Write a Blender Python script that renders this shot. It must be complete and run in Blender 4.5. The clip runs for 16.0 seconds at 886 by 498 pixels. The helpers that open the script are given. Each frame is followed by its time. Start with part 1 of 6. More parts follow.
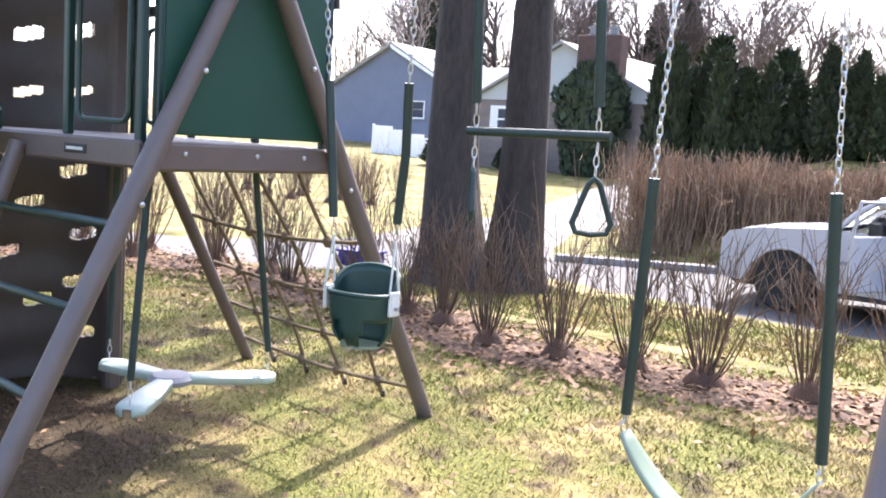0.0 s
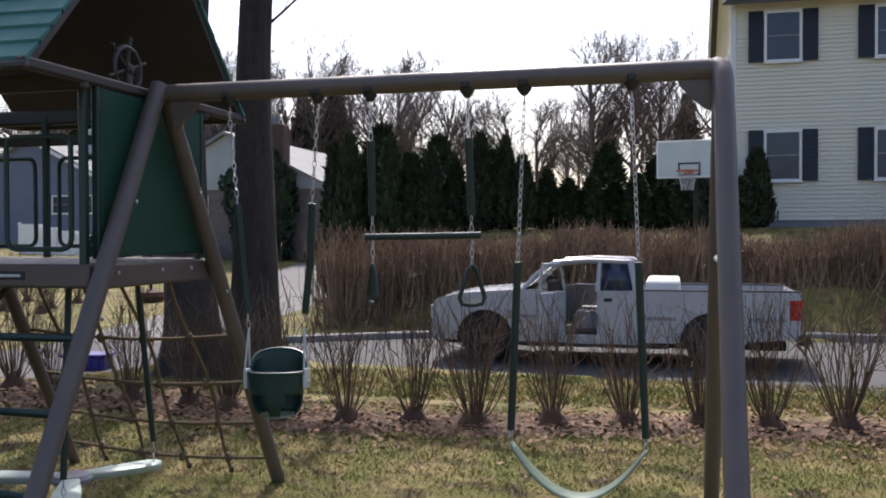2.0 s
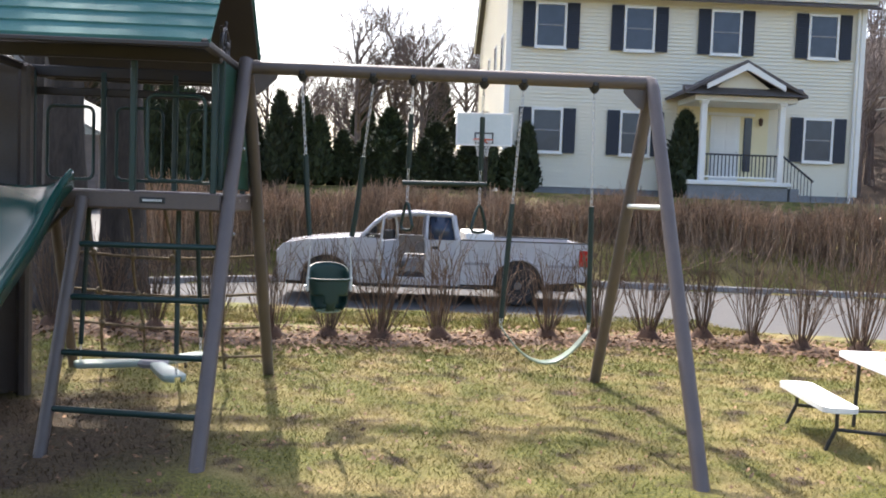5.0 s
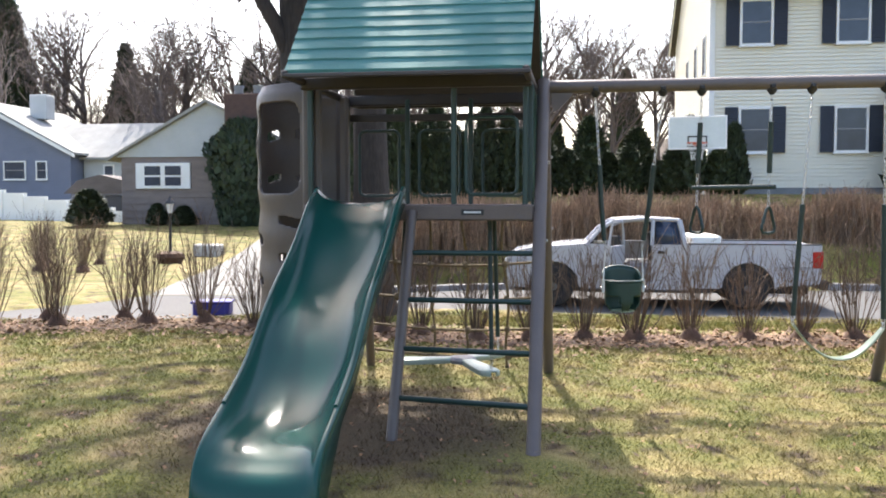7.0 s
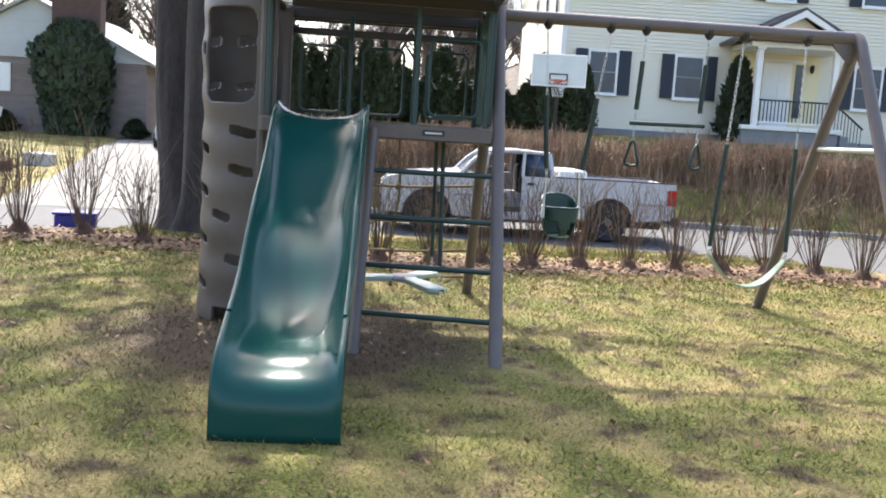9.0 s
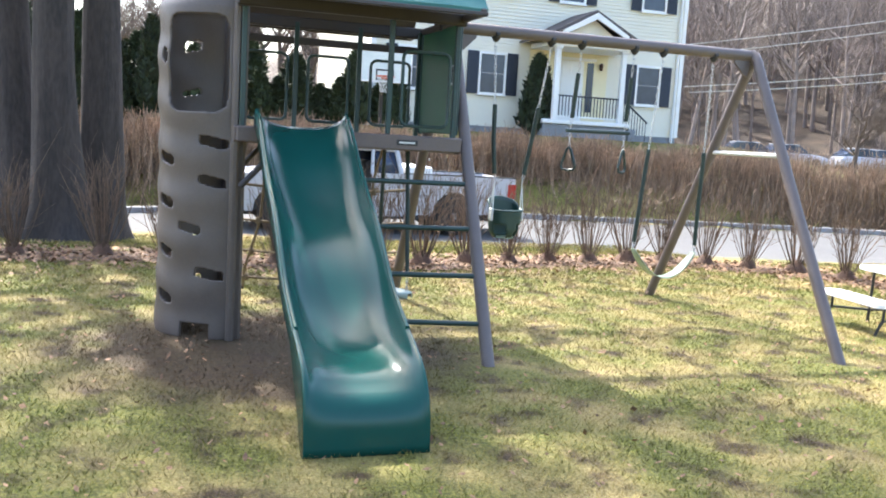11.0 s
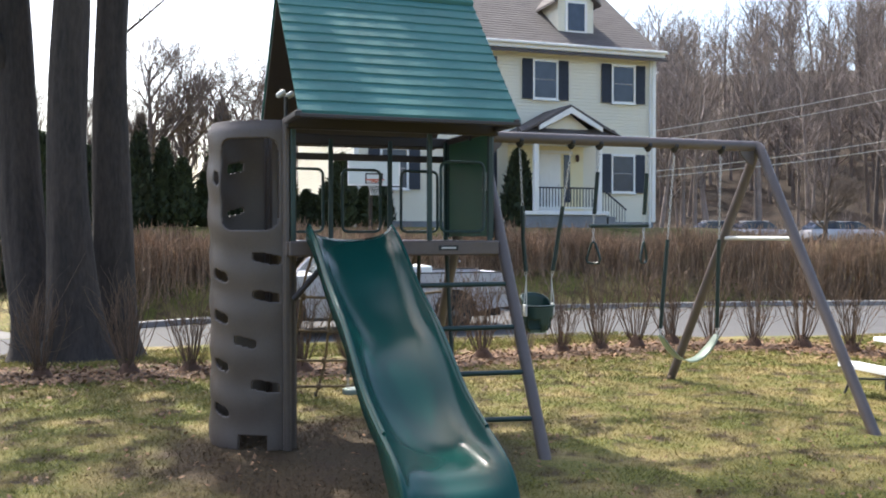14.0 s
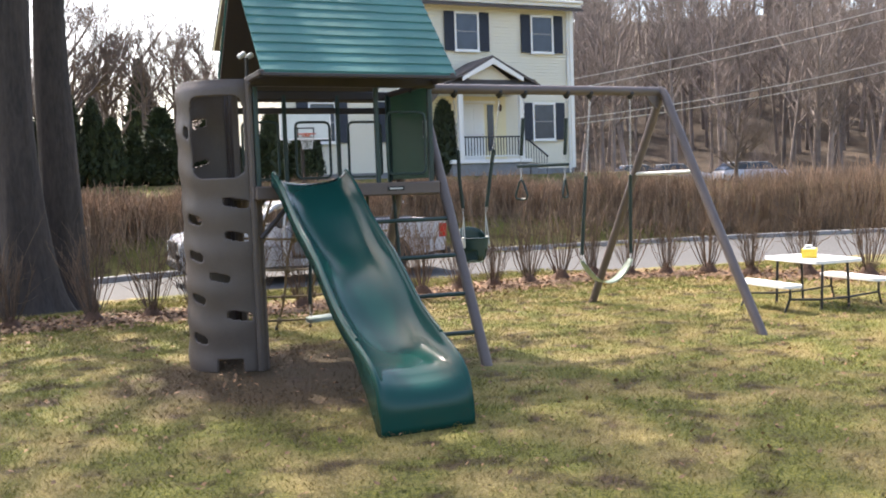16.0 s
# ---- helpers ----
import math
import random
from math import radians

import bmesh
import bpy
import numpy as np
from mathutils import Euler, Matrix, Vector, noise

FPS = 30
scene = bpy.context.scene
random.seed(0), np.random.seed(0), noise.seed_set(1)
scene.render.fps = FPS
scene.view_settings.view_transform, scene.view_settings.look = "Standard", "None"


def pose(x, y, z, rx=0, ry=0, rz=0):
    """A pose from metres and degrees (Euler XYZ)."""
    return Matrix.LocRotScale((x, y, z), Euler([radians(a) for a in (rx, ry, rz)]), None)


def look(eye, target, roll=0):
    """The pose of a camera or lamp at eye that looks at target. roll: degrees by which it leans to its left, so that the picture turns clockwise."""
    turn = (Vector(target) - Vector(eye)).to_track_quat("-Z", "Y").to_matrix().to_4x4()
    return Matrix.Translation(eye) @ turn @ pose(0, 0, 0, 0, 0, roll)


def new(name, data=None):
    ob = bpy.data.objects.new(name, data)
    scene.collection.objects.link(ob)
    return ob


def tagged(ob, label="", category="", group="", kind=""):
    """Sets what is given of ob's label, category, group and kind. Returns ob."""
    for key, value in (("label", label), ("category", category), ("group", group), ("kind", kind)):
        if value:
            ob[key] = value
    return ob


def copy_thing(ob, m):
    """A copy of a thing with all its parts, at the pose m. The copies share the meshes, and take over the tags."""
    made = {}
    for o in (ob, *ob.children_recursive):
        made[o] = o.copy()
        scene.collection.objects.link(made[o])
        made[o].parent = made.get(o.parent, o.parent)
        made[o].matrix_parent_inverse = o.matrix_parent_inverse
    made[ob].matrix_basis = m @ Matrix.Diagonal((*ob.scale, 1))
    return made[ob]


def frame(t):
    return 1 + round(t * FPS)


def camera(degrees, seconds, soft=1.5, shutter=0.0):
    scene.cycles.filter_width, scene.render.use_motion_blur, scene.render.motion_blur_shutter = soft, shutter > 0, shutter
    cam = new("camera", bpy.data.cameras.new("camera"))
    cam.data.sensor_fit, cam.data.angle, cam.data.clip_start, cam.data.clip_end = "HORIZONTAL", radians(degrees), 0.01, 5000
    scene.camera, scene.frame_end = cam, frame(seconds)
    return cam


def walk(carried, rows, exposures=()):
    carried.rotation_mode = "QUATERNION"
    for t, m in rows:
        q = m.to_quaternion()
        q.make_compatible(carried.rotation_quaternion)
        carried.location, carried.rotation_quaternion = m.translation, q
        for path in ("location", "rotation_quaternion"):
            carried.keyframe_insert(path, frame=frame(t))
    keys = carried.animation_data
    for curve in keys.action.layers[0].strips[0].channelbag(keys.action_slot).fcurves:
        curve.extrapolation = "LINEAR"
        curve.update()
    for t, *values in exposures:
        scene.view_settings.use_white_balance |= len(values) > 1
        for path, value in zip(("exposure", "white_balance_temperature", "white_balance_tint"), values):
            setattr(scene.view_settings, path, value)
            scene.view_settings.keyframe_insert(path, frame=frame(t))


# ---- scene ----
cam = camera(51.9, 16.0, soft=1.9)
PATH = [
    (0, (3.104, -2.817, 1.627), (1.943, -1.206, 1.392), 3.8),
    (0.5, (2.993, -3.211, 1.666), (1.942, -1.512, 1.580), 2.3),
    (1, (2.939, -3.596, 1.718), (2.026, -1.816, 1.713), 0.3),
    (1.5, (2.879, -3.978, 1.722), (2.174, -2.107, 1.688), 0.2),
    (2, (2.614, -4.310, 1.689), (2.124, -2.372, 1.655), -0.2),
    (2.5, (2.439, -4.725, 1.689), (1.929, -2.791, 1.683), -1.3),
    (3, (2.269, -5.105, 1.703), (1.889, -3.142, 1.756), -1.2),
    (3.2, (2.150, -5.273, 1.653), (1.884, -3.292, 1.700), -1.6),
    (5.3, (0.939, -6.529, 1.548), (1.036, -4.54, 1.365), 2.2),
    (5.5, (0.816, -6.595, 1.518), (0.859, -4.608, 1.297), 1.7),
    (6, (0.432, -6.673, 1.528), (0.296, -4.69, 1.311), -0.6),
    (6.5, (0.309, -6.759, 1.543), (0.047, -4.782, 1.385), 0.0),
    (7, (0.276, -6.941, 1.56), (-0.021, -4.966, 1.459), -0.0),
    (7.5, (0.182, -7.046, 1.577), (-0.101, -5.067, 1.52), 0.5),
    (8, (-0.123, -7.184, 1.563), (-0.22, -5.187, 1.507), 1.3),
    (8.5, (-0.432, -7.248, 1.532), (-0.427, -5.254, 1.373), 1.7),
    (9, (-0.689, -7.137, 1.487), (-0.587, -5.155, 1.239), 3.5),
    (9.5, (-1.044, -7.132, 1.494), (-0.745, -5.17, 1.245), 4.8),
    (9.7, (-1.24, -7.138, 1.519), (-0.859, -5.19, 1.27), 5.3),
    (11.8, (-2.545, -7.097, 1.574), (-1.895, -5.219, 1.344), 3.5),
    (12, (-2.611, -7.167, 1.598), (-1.956, -5.29, 1.376), 4.0),
    (12.5, (-2.72, -7.216, 1.6), (-2.087, -5.327, 1.42), 3.4),
    (13, (-2.79, -7.2, 1.588), (-2.186, -5.295, 1.512), 1.5),
    (13.5, (-2.783, -7.224, 1.593), (-2.179, -5.317, 1.562), 0.3),
    (14, (-2.794, -7.211, 1.605), (-2.144, -5.32, 1.571), -0.0),
    (14.5, (-2.825, -7.258, 1.605), (-2.095, -5.396, 1.557), -0.3),
    (15, (-2.938, -7.487, 1.588), (-2.242, -5.614, 1.521), 0.5),
    (15.5, (-3.061, -7.777, 1.601), (-2.35, -5.909, 1.525), 0.3),
    (16, (-3.314, -8.071, 1.505), (-2.515, -6.243, 1.366), -2.0),
]
EXPOSURE = [(0, 2.53, 6370, 19), (0.5, 2.01, 6380, 18.2), (1, 1.54, 6390, 17.5), (1.5, 0.84, 6390, 16.7), (2, 0.76, 6400, 16), (2.5, 0.63, 6410, 15.2), (3, 0.59, 6420, 14.5), (3.3, 0.62, 6420, 14), (5.2, 1.71, 6720, 13), (5.5, 1.71, 6740, 13), (6, 1.94, 6770, 13), (6.5, 2.11, 6750, 12.3), (7, 1.96, 6740, 11.7), (7.5, 1.58, 6720, 11), (8, 1.44, 6670, 10.8), (8.5, 1.71, 6630, 10.5), (9, 2.06, 6580, 10.3), (9.7, 2.33, 6520, 10), (11.8, 2.56, 6320, 8.5), (12.5, 2.61, 6350, 8.8), (13, 2.41, 6370, 9), (13.5, 1.86, 6440, 9.3), (14.5, 1.54, 6640, 10), (15, 1.81, 6640, 10), (15.5, 1.79, 6820, 11.5), (16, 1.89, 6990, 13)]
walk(cam, [(t, look(e, g, r)) for t, e, g, r in PATH], EXPOSURE)

# ---- world and light ----
world = bpy.data.worlds.new("world")
scene.world = world
world.use_nodes = True
wn = world.node_tree
sky = wn.nodes.new("ShaderNodeTexSky")
sky.sky_type = "NISHITA"
sky.sun_disc = False
SUN_DIR = Vector((-0.55, 1.80, 2.48)).normalized()
sky.sun_elevation = math.asin(SUN_DIR.z)
sky.sun_rotation = math.atan2(SUN_DIR.x, SUN_DIR.y)
sky.air_density, sky.dust_density, sky.ozone_density = 1.0, 3.5, 1.5
wn.links.new(sky.outputs["Color"], wn.nodes["Background"].inputs["Color"])
wn.nodes["Background"].inputs["Strength"].default_value = 0.142

sun_data = bpy.data.lights.new("sun", "SUN")
sun_data.energy, sun_data.angle, sun_data.color = 3.05, radians(0.55), (1.0, 0.97, 0.92)
sun = new("sun", sun_data)
sun.matrix_world = look(SUN_DIR * 60, (0, 0, 0))


# ---- materials ----
def mat(name, c1, c2=None, rough=0.6, scale=6.0, fine=60.0, bump=0.15, metal=0.0, spec=0.5, rnd=0.0, coat=0.0, patch=0.5, stretch=(1, 1, 1), isl=0.0):
    """A surface with broad patches and fine grain between two colours, and a small relief."""
    m = bpy.data.materials.new(name)
    m.use_nodes = True
    nt = m.node_tree
    p = nt.nodes["Principled BSDF"]
    c2 = c2 or tuple(v * 0.75 for v in c1)
    tc = nt.nodes.new("ShaderNodeTexCoord")
    mp = nt.nodes.new("ShaderNodeMapping")
    mp.inputs["Scale"].default_value = stretch
    nt.links.new(tc.outputs["Object"], mp.inputs["Vector"])
    n1 = nt.nodes.new("ShaderNodeTexNoise")
    n1.inputs["Scale"].default_value, n1.inputs["Detail"].default_value = scale, 4
    n2 = nt.nodes.new("ShaderNodeTexNoise")
    n2.inputs["Scale"].default_value, n2.inputs["Detail"].default_value = fine, 6
    for n in (n1, n2):
        nt.links.new(mp.outputs["Vector"], n.inputs["Vector"])
    add = nt.nodes.new("ShaderNodeMath")
    add.operation = "MULTIPLY_ADD"
    add.inputs[1].default_value = patch
    nt.links.new(n1.outputs["Fac"], add.inputs[0])
    sub = nt.nodes.new("ShaderNodeMath")
    sub.operation = "MULTIPLY"
    sub.inputs[1].default_value = 1 - patch
    nt.links.new(n2.outputs["Fac"], sub.inputs[0])
    nt.links.new(sub.outputs[0], add.inputs[2])
    ramp = nt.nodes.new("ShaderNodeValToRGB")
    ramp.color_ramp.elements[0].position, ramp.color_ramp.elements[1].position = 0.36, 0.64
    ramp.color_ramp.elements[0].color, ramp.color_ramp.elements[1].color = (*c2, 1), (*c1, 1)
    nt.links.new(add.outputs[0], ramp.inputs["Fac"])
    out = ramp.outputs["Color"]
    if rnd:
        oi = nt.nodes.new("ShaderNodeObjectInfo")
        mr = nt.nodes.new("ShaderNodeMapRange")
        mr.inputs["To Min"].default_value, mr.inputs["To Max"].default_value = 1 - rnd, 1 + rnd
        nt.links.new(oi.outputs["Random"], mr.inputs["Value"])
        hs = nt.nodes.new("ShaderNodeHueSaturation")
        nt.links.new(mr.outputs[0], hs.inputs["Value"])
        nt.links.new(out, hs.inputs["Color"])
        out = hs.outputs["Color"]
    if isl:
        gi = nt.nodes.new("ShaderNodeNewGeometry")
        mi = nt.nodes.new("ShaderNodeMapRange")
        mi.inputs["To Min"].default_value, mi.inputs["To Max"].default_value = 1 - isl, 1 + isl
        nt.links.new(gi.outputs["Random Per Island"], mi.inputs["Value"])
        hi = nt.nodes.new("ShaderNodeHueSaturation")
        nt.links.new(mi.outputs[0], hi.inputs["Value"])
        nt.links.new(out, hi.inputs["Color"])
        out = hi.outputs["Color"]
    nt.links.new(out, p.inputs["Base Color"])
    rr = nt.nodes.new("ShaderNodeMapRange")
    rr.inputs["To Min"].default_value, rr.inputs["To Max"].default_value = max(0.02, rough - 0.08), min(1, rough + 0.08)
    nt.links.new(n1.outputs["Fac"], rr.inputs["Value"])
    nt.links.new(rr.outputs[0], p.inputs["Roughness"])
    p.inputs["Metallic"].default_value = metal
    p.inputs["Specular IOR Level"].default_value = spec
    p.inputs["Coat Weight"].default_value = coat
    if bump:
        b = nt.nodes.new("ShaderNodeBump")
        b.inputs["Strength"].default_value, b.inputs["Distance"].default_value = bump, 0.01
        nt.links.new(n2.outputs["Fac"], b.inputs["Height"])
        nt.links.new(b.outputs["Normal"], p.inputs["Normal"])
    return m


def glass_mat(name, tint, rough=0.03):
    m = bpy.data.materials.new(name)
    m.use_nodes = True
    p = m.node_tree.nodes["Principled BSDF"]
    p.inputs["Base Color"].default_value = (*tint, 1)
    p.inputs["Roughness"].default_value = rough
    p.inputs["Transmission Weight"].default_value = 0.85
    p.inputs["IOR"].default_value = 1.45
    return m


def lawn_mat(name, blades):
    """Dormant lawn: straw, olive and bare soil in patches, by place."""
    m = bpy.data.materials.new(name)
    m.use_nodes = True
    nt = m.node_tree
    p = nt.nodes["Principled BSDF"]
    p.inputs["Roughness"].default_value = 0.85
    p.inputs["Specular IOR Level"].default_value = 0.25
    tc = nt.nodes.new("ShaderNodeTexCoord")

    def noise_at(scale, detail=4):
        n = nt.nodes.new("ShaderNodeTexNoise")
        n.inputs["Scale"].default_value, n.inputs["Detail"].default_value = scale, detail
        nt.links.new(tc.outputs["Object"], n.inputs["Vector"])
        return n.outputs["Fac"]

    def ramp(src, a, b, lo, hi):
        r = nt.nodes.new("ShaderNodeValToRGB")
        r.color_ramp.elements[0].position, r.color_ramp.elements[1].position = lo, hi
        r.color_ramp.elements[0].color, r.color_ramp.elements[1].color = (*a, 1), (*b, 1)
        nt.links.new(src, r.inputs["Fac"])
        return r.outputs["Color"]

    def mix(fac, a, b):
        x = nt.nodes.new("ShaderNodeMix")
        x.data_type = "RGBA"
        nt.links.new(fac, x.inputs["Factor"])
        nt.links.new(a, x.inputs["A"])
        nt.links.new(b, x.inputs["B"])
        return x.outputs["Result"]

    k = 0.81 if blades else 0.66
    s = lambda *c: tuple(v * k for v in c)
    green = ramp(noise_at(45, 3), s(0.085, 0.092, 0.018), s(0.262, 0.25, 0.055), 0.35, 0.65)
    straw = ramp(noise_at(60, 3), s(0.22, 0.166, 0.058), s(0.47, 0.37, 0.145), 0.35, 0.65)
    soil = ramp(noise_at(30, 5), s(0.042, 0.025, 0.014), s(0.098, 0.060, 0.032), 0.35, 0.65)
    white = ((0, 0, 0), (1, 1, 1))
    col = mix(ramp(noise_at(1.6, 8), *white, 0.43, 0.62), green, straw)
    worn = nt.nodes.new("ShaderNodeMath")
    worn.operation = "MULTIPLY"
    worn.inputs[1].default_value = 0.7 if blades else 0.95
    nt.links.new(ramp(noise_at(3.4, 9), *white, 0.525, 0.67), worn.inputs[0])
    col = mix(worn.outputs[0], col, soil)
    # trodden soil under the tower and round the feet
    dist = nt.nodes.new("ShaderNodeVectorMath")
    dist.operation = "DISTANCE"
    dist.inputs[1].default_value = (-1.45, -0.75, 0)
    nt.links.new(tc.outputs["Object"], dist.inputs[0])
    wob = nt.nodes.new("ShaderNodeMath")
    wob.operation = "MULTIPLY_ADD"
    wob.inputs[1].default_value = 1.1
    nt.links.new(noise_at(2.2, 6), wob.inputs[0])
    nt.links.new(dist.outputs["Value"], wob.inputs[2])
    trod = nt.nodes.new("ShaderNodeMapRange")
    for key, val in (("From Min", 2.25), ("From Max", 1.55), ("To Min", 0.0), ("To Max", 0.92)):
        trod.inputs[key].default_value = val
    nt.links.new(wob.outputs[0], trod.inputs["Value"])
    col = mix(trod.outputs[0], col, soil)
    if blades:
        gi = nt.nodes.new("ShaderNodeNewGeometry")
        hs = nt.nodes.new("ShaderNodeHueSaturation")
        mr = nt.nodes.new("ShaderNodeMapRange")
        mr.inputs["To Min"].default_value, mr.inputs["To Max"].default_value = 0.8, 1.4
        nt.links.new(gi.outputs["Random Per Island"], mr.inputs["Value"])
        nt.links.new(mr.outputs[0], hs.inputs["Value"])
        nt.links.new(col, hs.inputs["Color"])
        col = hs.outputs["Color"]
    else:
        # woods floor of fallen leaves up the hill
        sep = nt.nodes.new("ShaderNodeSeparateXYZ")
        nt.links.new(tc.outputs["Object"], sep.inputs[0])
        far = nt.nodes.new("ShaderNodeMapRange")
        far.inputs["From Min"].default_value, far.inputs["From Max"].default_value = 66, 71
        slant = nt.nodes.new("ShaderNodeMath")
        slant.operation = "MULTIPLY_ADD"
        slant.inputs[1].default_value = 0.6
        nt.links.new(sep.outputs["X"], slant.inputs[0])
        nt.links.new(sep.outputs["Y"], slant.inputs[2])
        nt.links.new(slant.outputs[0], far.inputs["Value"])
        leaf = ramp(noise_at(0.6, 6), (0.032, 0.024, 0.018), (0.08, 0.057, 0.04), 0.35, 0.65)
        col = mix(far.outputs[0], col, leaf)
        b = nt.nodes.new("ShaderNodeBump")
        b.inputs["Strength"].default_value, b.inputs["Distance"].default_value = 0.7, 0.03
        nt.links.new(noise_at(70, 6), b.inputs["Height"])
        nt.links.new(b.outputs["Normal"], p.inputs["Normal"])
    nt.links.new(col, p.inputs["Base Color"])
    return m


